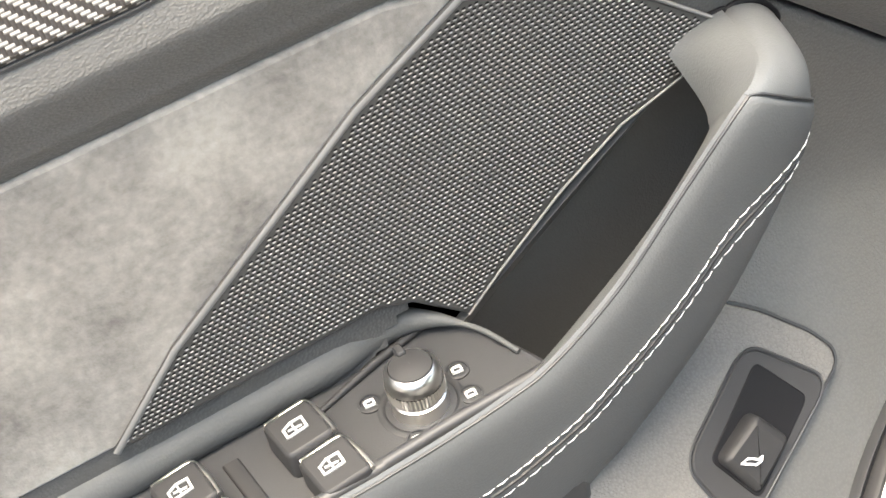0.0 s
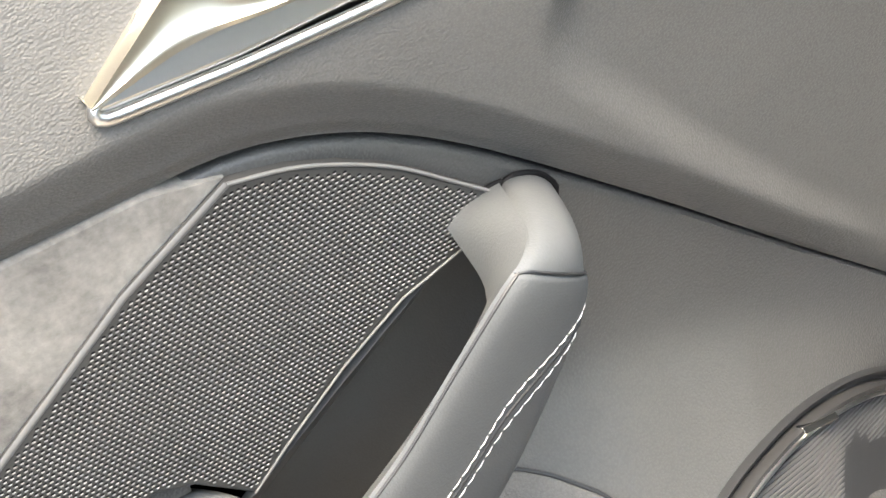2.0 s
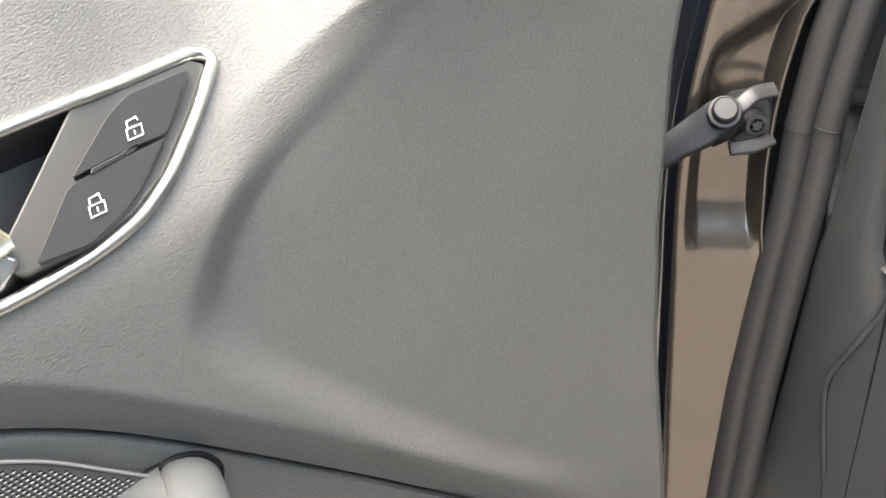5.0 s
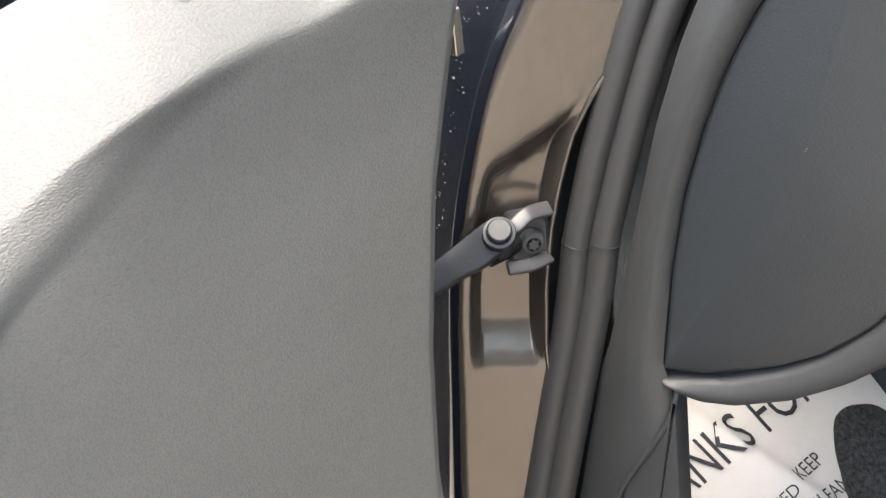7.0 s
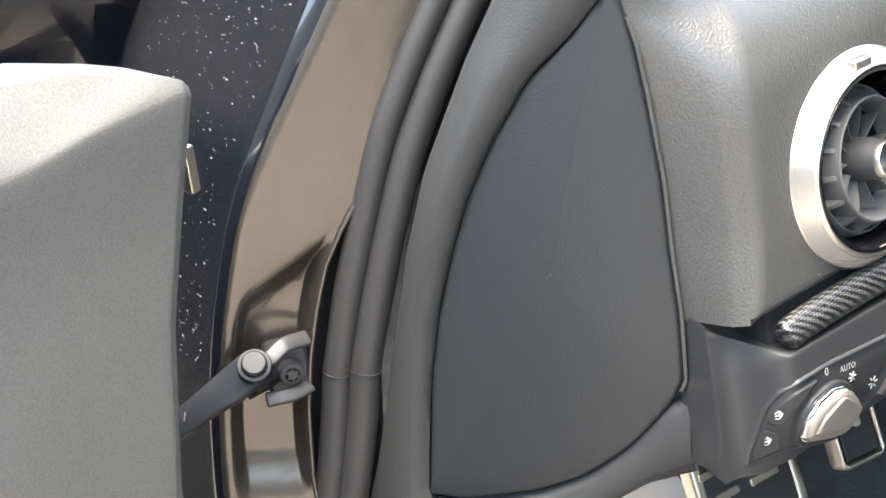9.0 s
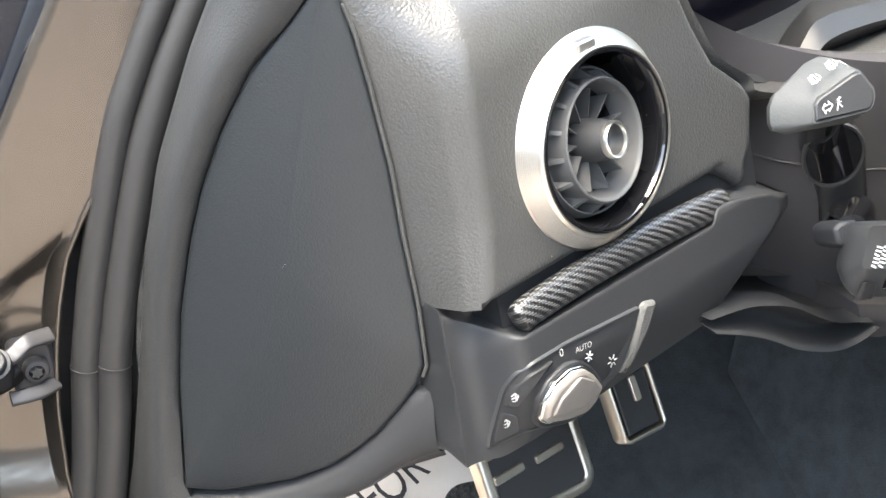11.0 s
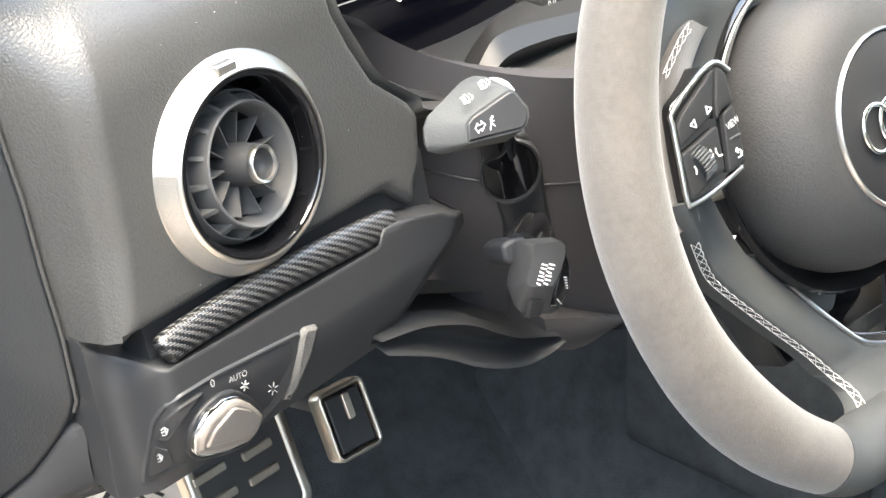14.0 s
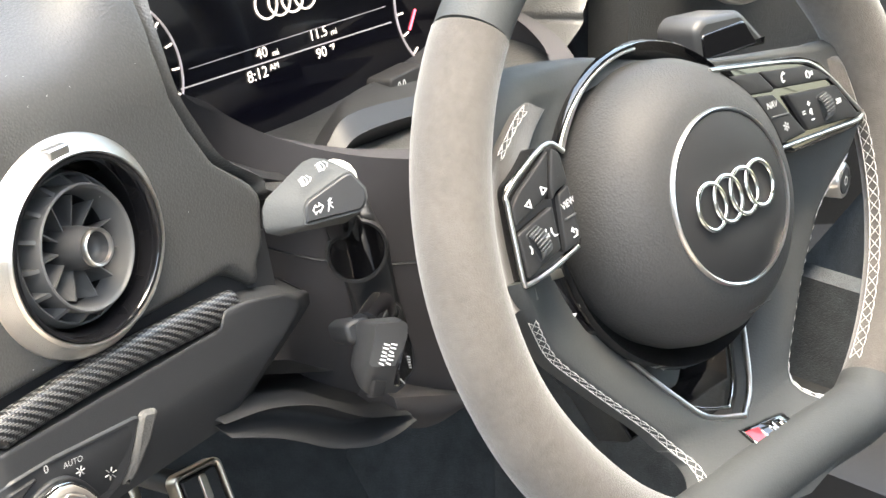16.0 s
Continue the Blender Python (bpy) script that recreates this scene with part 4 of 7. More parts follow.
def paint_left(b):
    return smooth_table((0.55, 0.66, 0.7256, 0.7667, 0.8111, 0.8387, 0.8653, 0.8908, 0.9144, 0.9375, 0.9601, 1.05), (-0.062, -0.053, -0.047, -0.0435, -0.0365, -0.0292, -0.0215, -0.0125, 0.001, 0.015, 0.029, 0.085), b, 0.02)


def fold(b):
    """The pillar's folded edge, drawn back from the seal beside the strap."""
    return table((0.55, 0.700, 0.716, 0.736, 0.774, 0.803, 0.826, 0.847, 0.867, 0.88, 0.89, 1.05), (-0.034, -0.001, 0.003, 0.002, 0.005, 0.010, 0.016, 0.023, 0.035, 0.046, 0.05, 0.135), b)


def make_pillar():
    def corner(b):
        """Radius of the pillar's rounded outer corner."""
        return 0.010 + 0.004 * smooth01((b - 0.85) / 0.09)

    def f(s, t):
        b = lerp(0.55, 1.02, t)
        lo, hi, r = paint_left(b), fold(b), corner(b)
        if s < 0.2:
            an = radians(lerp(62, 90, s / 0.2))
            return PILLAR(lo + r - r * math.cos(an), b, -r + r * math.sin(an))
        k = (s - 0.2) / 0.8
        a = lerp(lo + r, max(hi, lo + r + 0.006), k)
        top = 0.865 - 0.5 * (0.03 - a)
        hollow = 0.010 * smooth01(k / 0.22) * smooth01((1 - k) / 0.16) * smooth01((top - b) / 0.018) * smooth01((b - 0.722 - 0.2 * max(0.0, 0.005 - a)) / 0.03)
        return PILLAR(a, b, -hollow)

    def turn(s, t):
        """The pillar's return side past its rounded corner, shade put into the paint."""
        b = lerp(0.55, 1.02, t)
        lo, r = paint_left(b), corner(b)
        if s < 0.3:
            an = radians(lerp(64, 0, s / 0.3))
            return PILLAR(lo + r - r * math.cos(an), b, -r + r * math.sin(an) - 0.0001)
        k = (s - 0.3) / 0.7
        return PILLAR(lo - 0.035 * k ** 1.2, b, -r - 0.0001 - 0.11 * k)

    pil = part("door_pillar", surf(f, 96, 130, (0.01, 0.04, 0)), PAINT, car_body, "glossy warm grey painted door pillar", 75)
    edge = [PILLAR(fold(b), b, 0.0005) for b in [0.55 + 0.47 * i / 60 for i in range(61)]]
    part("pillar_flange", tube(edge, 0.0013, 8), PAINT, pil)
    back = surf(lambda s, t: PILLAR(fold(lerp(0.5, 1.05, t)) - 0.012 + 0.055 * s, lerp(0.5, 1.05, t), -0.03), 6, 16, (0, 0.02, 0))
    part("pillar_inner", back, BLACK, car_body)
    for name, off, r in (("door_seal", 0.0068, 0.0072), ("seal_lip", 0.0205, 0.0082)):
        bs = [0.5 + 0.55 * i / 70 for i in range(71)]
        pts = [PILLAR(lerp(seal_left(b), seal_right(b), off / 0.028) - 0.0045, b, -0.001 + (0.003 if r > 0.0075 else 0)) for b in bs]
        ob = part(name, tube(pts, [r * lerp(1.0, 0.92, i / 70) for i in range(71)], 14), RUBBER, car_body, "soft black rubber door seal")
        j = min(range(71), key=lambda i: abs(bs[i] - 0.789))
        part("seal_joint", tube([pts[j] + (pts[j + 1] - pts[j]) * -0.02, pts[j] + (pts[j + 1] - pts[j]) * 0.06], r * 1.03, 14), RUBBER, ob)
    # front wing behind the open door, wet, the gap's shade in its dark paint
    wing = surf(lambda s, t: PILLAR(lerp(-0.45, 0.02 + 0.14 * smooth01((t - 0.4) / 0.4), s), lerp(0.5, 1.03, t), -0.14 - 0.05 * math.sin(math.pi * s * 0.8) + 0.10 * smooth01((t - 0.75) / 0.25) * s), 30, 24, (0.02, 0.05, 0))
    w_ob = part("front_wing", wing, PAINT_SHADED, car_body, "dark glossy wing with dried water drops")
    part("pillar_return", surf(turn, 30, 90, (0.01, 0.04, 0)), PAINT_SHADED, w_ob, "glossy return side of the pillar, shade put into its dark paint", 75)
    drops, rng = bmesh.new(), random.Random(5)
    for _ in range(520):
        p = turn(rng.uniform(0.34, 1.0), rng.uniform(0.45, 1.0) ** 0.8)
        r = 0.00008 + 0.00018 * rng.random() ** 3
        lathe(lambda x, y, z, p=p: p + PILLAR(x, y, z + 0.0004) - PILLAR(0, 0, 0), [(r, -0.001), (r * 0.8, r * 0.4), (r * 0.1, r * 0.6)], 6, drops, cap1=True)
    tagged(part("water_drop", drops, mat("drop_white", (0.5, 0.5, 0.5), 0.3), w_ob, "tiny dried water spots"), kind="stuff")


make_pillar()


def make_check_strap():
    st = thing("door_check_strap", PILLAR(0.0, 0.796, 0.0), "black steel door check strap bolted to the pillar", "door check")
    P = PILLAR
    black_steel = mat("black_steel", (0.012, 0.014, 0.018), 0.38, 0.0, spec=0.25, blotch=(40, 0.1))
    grey_steel = mat("grey_steel", (0.05, 0.05, 0.054), 0.42, 0.4, spec=0.3, blotch=(60, 0.1))
    rows = [(-0.115, 0.760, 0.0055), (-0.075, 0.781, 0.0058), (-0.0497, 0.7935, 0.0062), (-0.0407, 0.7985, 0.0068), (-0.0283, 0.8045, 0.0082), (-0.0184, 0.8105, 0.0080), (-0.012, 0.812, 0.0050)]
    pts = spline([P(a, b, 0.013) for a, b, _ in rows], 4)
    half = [table(range(7), [r[2] for r in rows], i / 4) for i in range(len(pts))]
    sec = [[(x, y) for x, y in rounded(2 * h, 0.0065, 0.0014, 3)] for h in half]
    lean = Vector((-0.25, -0.62, 0.74))
    arm = part("strap_arm", sweep(pts, sec, lean), black_steel, st, "black steel strap arm")
    up = [P(-0.0150, 0.8120, 0.013), P(-0.0085, 0.8125, 0.010), P(-0.0040, 0.8146, 0.008), P(0.0000, 0.8152, 0.006), P(0.0095, 0.8130, 0.001)]
    part("upper_bracket", sweep(spline(up, 4), rounded(0.0075, 0.0030, 0.0012, 3), lean), grey_steel, st, "grey steel bracket")
    lo = [P(-0.0140, 0.7905, 0.009), P(-0.0023, 0.7890, 0.007), P(0.0075, 0.7880, 0.001)]
    part("lower_bracket", sweep(spline(lo, 4), rounded(0.0070, 0.0030, 0.0012, 3), lean), grey_steel, st)
    part("bracket_plate", plate(lambda a, b, c: P(a - 0.001, b + 0.797, c), rounded(0.020, 0.026, 0.004), -0.016, 0.0005, 0.002), grey_steel, st)
    ax = lean.normalized()
    e1 = ax.orthogonal().normalized()
    pin = axes_frame(P(-0.0175, 0.8115, 0.0145), e1, ax.cross(e1), ax)
    part("hinge_pin", lathe(pin, [(0.0078, -0.012), (0.0078, 0.0035), (0.0074, 0.0042), (0.0060, 0.0044), (0.0058, 0.0075), (0.0050, 0.0084), (0.0001, 0.0085)], 28), black_steel, st, "round black hinge pin", 25)
    block = [P(-0.0230, 0.800, 0.008), P(-0.014, 0.8015, 0.006), P(-0.009, 0.803, 0.004)]
    part("hinge_block", sweep(block, rounded(0.012, 0.014, 0.003, 3), lean), PITCH, st, "dark block under the pin")
    hole = axes_frame(P(-0.0305, 0.8030, 0.0164), e1, ax.cross(e1), ax)
    part("rivet_hole", lathe(hole, [(0.0021, 0.0), (0.0021, 0.0006), (0.0012, 0.0002), (0.0001, 0.0002)], 16), STEEL, st)
    for a, b in ((-0.052, 0.7965), (-0.0545, 0.7895), (-0.0475, 0.7905)):
        stamp = axes_frame(P(a, b, 0.0166), e1, ax.cross(e1), ax)
        part("strap_stamp", plate(stamp, rounded(0.0042, 0.0010, 0.0004, 2), -0.001, 0.0005, 0.0002), grey_steel, arm, "bright worn stamping")
    bolt = axes_frame(P(-0.0002, 0.7985, 0.001), (0.954, -0.301, 0), (0, 0, 1), (-0.301, -0.954, 0))
    b_ob = part("pillar_bolt", lathe(bolt, [(0.0062, 0), (0.0062, 0.002), (0.0052, 0.0045), (0.0036, 0.005), (0.003, 0.0025), (0.0001, 0.0025)], 24), grey_steel, st, "steel star-drive bolt")
    star = [((0.0031 if i % 2 else 0.0020) * math.cos(math.pi * i / 6), (0.0031 if i % 2 else 0.0020) * math.sin(math.pi * i / 6)) for i in range(12)]
    part("star_socket", plate(bolt, star, 0.002, 0.0058, 0.0002), BLACK, b_ob)


make_check_strap()


# ---- the dashboard ----
dashboard = thing("dashboard", (0.9, 0.5, 0.6), "dark grey leather-grained dashboard", "dashboard")


def trim_left(z):
    return table((0.45, 0.647, 0.721, 0.74, 0.797, 0.856, 0.897, 0.947, 0.982, 1.05), (-0.215, -0.170, -0.155, -0.149, -0.135, -0.121, -0.108, -0.085, -0.066, -0.02), z)


def cover_left(z):
    return table((0.731, 0.743, 0.793, 0.829, 0.863, 0.89, 0.916, 0.943, 0.962, 0.982, 1.05), (-0.124, -0.123, -0.117, -0.110, -0.100, -0.090, -0.077, -0.060, -0.041, -0.025, 0.03), z)


def cover_right(z):
    return table((0.73, 0.745, 0.756, 0.773, 0.796, 0.81, 0.841, 0.871, 0.901, 0.937, 0.96, 0.982, 1.03), (-0.12, -0.063, -0.044, -0.025, -0.007, -0.001, -0.002, -0.005, -0.007, -0.012, -0.016, -0.023, -0.05), z)


def make_side():
    zs = [0.734 + (0.98 - 0.734) * i / 26 for i in range(27)]
    left = [(cover_left(z), z) for z in zs]
    right = [(cover_right(z), z) for z in reversed(zs)]
    poly = left + [(-0.0235, 0.983)] + right[1:]
    poly = poly[::-1]
    part("side_cover", plate(SIDE, inset(poly, 0.0006), -0.02, 0.0, 0.0024, dome=0.007), COVER, dashboard, "dark dashboard end cover")
    part("cover_backing", plate(SIDE, inset(poly, -0.004), -0.03, -0.006, 0.001), BLACK, dashboard)

    rim = [SIDE(cover_right(z) + 0.0006, z, 0.0006) for z in [0.805 + 0.165 * i / 30 for i in range(31)]]
    part("cover_edge", tube(rim, 0.0009, 8), DASH, dashboard, "raised edge beside the end cover")

    def strip(s, t):
        z = lerp(0.50, 1.02, t)
        lo = trim_left(z)
        hi = cover_left(z) - 0.0003 if z > 0.731 else lerp(-0.122, -0.118, smooth01((0.731 - z) / 0.02))
        a = lerp(lo - 0.004, hi, s)
        return SIDE(a, z, lerp(-0.012, -0.0015, smooth01(s)) + 0.009 * math.sin(math.pi * s))

    part("pillar_trim", surf(strip, 16, 70, (0.02, 0.02, 0)), STRIP, dashboard, "grained trim beside the door seal")
    groove = [SIDE(-0.117, 0.724, 0.0), SIDE(-0.121, 0.707, 0.003), SIDE(-0.134, 0.685, 0.005), SIDE(-0.145, 0.666, 0.005), SIDE(-0.149, 0.65, 0.005), SIDE(-0.149, 0.6, 0.005)]
    part("kick_groove", tube(spline(groove, 6), 0.0016, 8), BLACK, dashboard)
    kick = [(-0.117, 0.722), (-0.121, 0.706), (-0.134, 0.684), (-0.1455, 0.664), (-0.150, 0.64), (-0.152, 0.5), (-0.117, 0.5)]
    part("kick_panel", plate(SIDE, soften(kick, 0.004), -0.015, 0.0045, 0.001), DASH_LOW, dashboard, "dark kick panel")

    def lip(s, t):
        a = lerp(-0.122, 0.001, s)
        top = table((-0.124, -0.119, -0.089, -0.063, -0.044, -0.025, -0.007, 0.004, 0.03), (0.731, 0.73, 0.734, 0.744, 0.755, 0.772, 0.795, 0.80, 0.81), a)
        low = table((-0.122, -0.116, -0.105, -0.089, -0.063, -0.037, -0.021, 0.0, 0.03), (0.726, 0.721, 0.7165, 0.7165, 0.723, 0.736, 0.748, 0.757, 0.768), a)
        z = lerp(top - 0.001, low, t)
        return SIDE(a, z, 0.003 * math.sin(math.pi * min(1, t * 1.1)) - 0.02 * smooth01((t - 0.7) / 0.3) * 0.5)

    part("cover_lip", surf(lip, 40, 10, (0.004, 0.02, 0.0)), DASH_LOW, dashboard, "dark lower edge of the dashboard end")


make_side()


def left_edge(b):
    return table((-0.047, -0.012, 0.021, 0.054, 0.085, 0.13), (-0.080, -0.072, -0.069, -0.066, -0.064, -0.062), b)


def right_edge(b):
    return table((-0.064, -0.047, -0.041, -0.02, -0.013, 0.004, 0.024, 0.041, 0.06, 0.08, 0.10, 0.13), (0.102, 0.106, 0.112, 0.1165, 0.112, 0.091, 0.080, 0.073, 0.072, 0.075, 0.08, 0.09), b)


def brow(b):
    return -6.0 * max(0.0, b - 0.04) ** 2


def make_dash_front():
    def swell(a, b):
        """The brow over the vent falls away upwards and to the outer corner."""
        return (-6.0 * max(0.0, b - 0.05) ** 2 - 1.6 * max(0.0, -0.030 - a) ** 2 * smooth01((b - 0.03) / 0.04)) * (1 - smooth01((a - 0.005) / 0.06))

    def f(s, t):
        lo_b = -0.046 if s < 0.5 else lerp(-0.046, -0.064, smooth01((s - 0.85) / 0.15))
        b = lerp(lo_b, 0.135, t)
        if s < 0.22:
            k = s / 0.22
            p = FRONT(left_edge(b), b, brow(b))
            zq = p.z - 0.009 * (1 - t) ** 4
            q = SIDE(cover_right(zq) + 0.0004, zq, -0.001)
            c1 = swell(left_edge(b), b)
            p = FRONT(left_edge(b) - 0.951 * c1, b + 0.562 * c1, brow(b) + c1)
            c1 = swell(left_edge(b) + 0.004, b)
            bend = FRONT(left_edge(b) + 0.004 - 0.951 * c1, b + 0.562 * c1, brow(b) + c1)
            return q.lerp(p, k) if k < 0.75 else q.lerp(p, 0.75).lerp(bend, (k - 0.75) * 4 * 0.9)
        k = (s - 0.22) / 0.78
        a = lerp(left_edge(b) + 0.0055, right_edge(b), k)
        c1 = swell(a, b)
        return FRONT(a - 0.951 * c1, b + 0.562 * c1, brow(b) + c1 + 0.0012 - 0.016 * smooth01((k - 0.93) / 0.07) - 0.006 * smooth01((0.02 - t) / 0.02))

    sheet = surf(f, 80, 70, (0.0, 0.03, 0))
    right, up = Vector((0.9945, 0.1045, 0)), Vector((-0.0164, 0.1556, 0.9877))
    # the round hole for the air vent
    hole = [q for q in sheet.faces if max(math.hypot((v.co - FRONT(0, 0)).dot(right), (v.co - FRONT(0, 0)).dot(up)) for v in q.verts) < 0.0445]
    bmesh.ops.delete(sheet, geom=hole, context="FACES")
    part("dash_front", sheet, DASH, dashboard, "dark grey leather-grained dash panel round the air vent")

    def low_c(a, b):
        return 0.008 * smooth01((-0.048 - b) / 0.018) - 0.022 * smooth01((-0.085 - b) / 0.05) + 0.004 * smooth01((a - 0.03) / 0.09)

    def near_front(a, b, c):
        """A place that shows at (a, b) of the dash plane and stands out by c."""
        return FRONT(a - 0.951 * c, b + 0.562 * c, c)

    def low_left(b):
        return table((-0.135, -0.118, -0.10, -0.0825, -0.07, -0.033), (-0.1065, -0.1062, -0.1055, -0.1035, -0.1032, -0.1025), b)

    def panel_c(a, b):
        """The lower panel's depth: set back at its outer end."""
        return lerp(-0.0205 - 0.06 * max(-0.03, b + 0.03), low_c(a, b), smooth01((a + 0.100) / 0.045))

    def low(s, t):
        if s < 0.15:
            k = s / 0.15
            b = lerp(-0.036, -0.107, t)
            al = low_left(b)
            p = near_front(al, b, panel_c(al, b))
            zq = lerp(0.8385, 0.757, t)
            return SIDE(max(-0.003, cover_right(max(0.757, zq))) + 0.0005, zq, -0.002).lerp(p, k) + Vector((0.004, 0.025, 0)) * smooth01((t - 0.88) / 0.12)
        k = (s - 0.15) / 0.85
        top = table((0, 0.06, 0.12, 0.2, 0.77, 0.81, 0.87, 1.0), (-0.036, -0.044, -0.052, -0.0635, -0.066, -0.058, -0.0605, -0.0715), k)
        b = lerp(top, lerp(-0.107, -0.112, smooth01(k / 0.15)), t)
        al = low_left(b)
        ar = table((-0.115, -0.11, -0.1, -0.0868, -0.081, -0.0754, -0.0706, -0.06), (0.05, 0.065, 0.085, 0.1133, 0.1236, 0.1243, 0.1178, 0.110), b)
        a = lerp(al + 0.0005, ar, k)
        return near_front(a, b, panel_c(a, b) - 0.01 * smooth01((k - 0.96) / 0.04) - 0.006 * smooth01((0.05 - t) / 0.05))

    lower = part("dash_lower", surf(low, 120, 48, (0.004, 0.02, -0.002)), DASH_LOW, dashboard, "dark lower dash panel round the light switch")
    trough = surf(lambda s, t: FRONT(lerp(-0.064, 0.11, s), lerp(-0.038, -0.07, t), -0.006), 8, 4, (0, 0.02, 0))
    part("inlay_trough", trough, BLACK, dashboard)
    path = spline([(-0.064, -0.0565), (-0.055, -0.0545), (-0.02, -0.0535), (0.02, -0.0545), (0.06, -0.0573), (0.0745, -0.0588)], 8)
    hs = [0.0072 * math.sqrt(max(0.02, 1 - (2 * i / (len(path) - 1) - 1) ** 16)) for i in range(len(path))]
    pts = [FRONT(p[0], p[1], 0.003) for p in path]
    ob = part("carbon_inlay", tube(pts, hs, 24, flat=0.75, up=(0.1032, -0.9823, 0.1564)), CARBON, dashboard, "glossy carbon fibre trim strip")
    set_uv(ob, lambda p: ((p - FRONT(0, 0)).dot(Vector((0.9945, 0.1045, 0))) / 0.0014, p.z / 0.0010 + p.y / 0.0016))
    # light switch
    sw = thing("light_switch", FRONT(-0.04, -0.10, 0), "rotary light switch with a satin silver knob", "light switch")
    to = lambda a, b, c: near_front(a, b, panel_c(a, b)) + Vector((0.1032, -0.9823, 0.1564)) * c  # noqa: E731
    field = [(-0.0369, -0.0775), (-0.0551, -0.0772), (-0.0692, -0.0776), (-0.0777, -0.0813), (-0.084, -0.0898), (-0.0913, -0.0991), (-0.0935, -0.1045), (-0.0695, -0.1060), (-0.05, -0.1115), (-0.0284, -0.1115), (-0.0099, -0.1065), (-0.0032, -0.1016), (0.0098, -0.0835), (0.0080, -0.0818)]
    part("switch_panel", plate(to, soften(field, 0.003), -0.004, 0.0012, 0.001), DARK, sw, "dark switch panel")
    left_key = [(-0.046, -0.0815), (-0.060, -0.0815), (-0.0715, -0.0835), (-0.078, -0.0895), (-0.0715, -0.0925), (-0.060, -0.0875)]
    part("lamp_key", plate(to, soften(left_key, 0.002), 0.0, 0.0018, 0.0006), BUTTON, sw)
    low_key = [(-0.080, -0.0915), (-0.088, -0.0995), (-0.0895, -0.1030), (-0.073, -0.1035), (-0.0725, -0.0960)]
    part("lamp_key", plate(to, soften(low_key, 0.002), 0.0, 0.0018, 0.0006), BUTTON, sw)
    rib = [(0.0107, -0.0811), (0.0203, -0.0838), (0.0121, -0.0948), (-0.0021, -0.1070), (-0.0102, -0.1075), (-0.0009, -0.0999)]
    part("grained_rib", plate(to, soften(rib, 0.003), -0.004, 0.0026, 0.002), TRIM, sw)
    lift = lambda a, b, c: to(a - 0.951 * c * 0.8, b + 0.562 * c * 0.8, c)  # noqa: E731
    kn = [(-0.0605, -0.1048), (-0.0580, -0.1066), (-0.0469, -0.1112), (-0.0365, -0.1134), (-0.0288, -0.1108), (-0.0232, -0.1046), (-0.0272, -0.0963), (-0.0332, -0.0898), (-0.0402, -0.0880), (-0.0508, -0.0900), (-0.0590, -0.0956), (-0.0622, -0.1017)]
    knob = part("rotary_knob", plate(to, soften(kn, 0.002), 0.0, 0.0040, 0.0012), BRIGHT, sw, "chrome-edged rotary knob")
    part("knob_body", plate(to, soften(inset(kn, 0.0009), 0.002), 0.002, 0.0062, 0.0026), KNOB, knob, "satin silver knob")
    kf = [(-0.0575, -0.1016), (-0.0512, -0.0966), (-0.0380, -0.0922), (-0.0306, -0.0979), (-0.0358, -0.1060), (-0.0403, -0.1074)]
    part("knob_face", plate(to, soften(kf, 0.0015), 0.005, 0.0072, 0.0008), KNOB, knob, "satin silver knob face")
    part("knob_base", plate(to, soften(inset(kn, -0.0022), 0.003), -0.002, 0.0022, 0.001), BLACK, sw)
    signs = bmesh.new()
    for a, b in ((-0.072, -0.0871), (-0.080, -0.0965)):
        for d in (-0.0012, 0, 0.0012):
            bar(signs, to, a - 0.0020, b + d, a - 0.0004, b + d * 1.4, 0.0003, 0.0020)
        bar(signs, to, a + 0.0004, b - 0.0016, a + 0.0020, b, 0.00035, 0.0020)
        bar(signs, to, a + 0.0020, b, a + 0.0004, b + 0.0016, 0.00035, 0.0020)
        bar(signs, to, a + 0.0004, b + 0.0016, a + 0.0004, b - 0.0016, 0.00035, 0.0020)
    text_mesh(to, "0", 0.0050, -0.0415, -0.0805, 0.0013, bm=signs)
    text_mesh(to, "AUTO", 0.0036, -0.0284, -0.0841, 0.0013, -8, bm=signs)
    for k in range(6):
        an = k * math.pi / 3
        bar(signs, to, -0.0262 + 0.0006 * math.cos(an), -0.0895 + 0.0006 * math.sin(an), -0.0262 + 0.0021 * math.cos(an), -0.0895 + 0.0021 * math.sin(an), 0.0003, 0.0014)
        bar(signs, to, -0.0129 + 0.0012 * math.cos(an), -0.0985 + 0.0012 * math.sin(an), -0.0129 + 0.0028 * math.cos(an), -0.0985 + 0.0028 * math.sin(an), 0.0003, 0.0014)
    tagged(part("switch_sign", signs, PRINT_GREY, sw, "white printed light signs"), kind="stuff")


make_dash_front()


def make_dust():
    bm, rng = bmesh.new(), random.Random(11)

    def speck(to, a, b, c):
        r = rng.uniform(0.0001, 0.00028)
        lathe(lambda x, y, z: to(a + x, b + y, c + z), [(r, 0.0), (r * 0.7, r * 0.5), (r * 0.1, r * 0.6)], 5, bm, cap1=True)

    for _ in range(9):
        z = rng.uniform(0.76, 0.95)
        speck(SIDE, lerp(cover_left(z), cover_right(z), rng.uniform(0.1, 0.9)), z, 0.0)
    for _ in range(14):
        speck(FRONT, rng.uniform(-0.055, 0.07), rng.choice((rng.uniform(0.05, 0.075), rng.uniform(-0.04, 0.04))), 0.0013)
    tagged(part("dust_speck", bm, PRINT, dashboard, "scattered pale specks of dust"), kind="stuff")


make_dust()


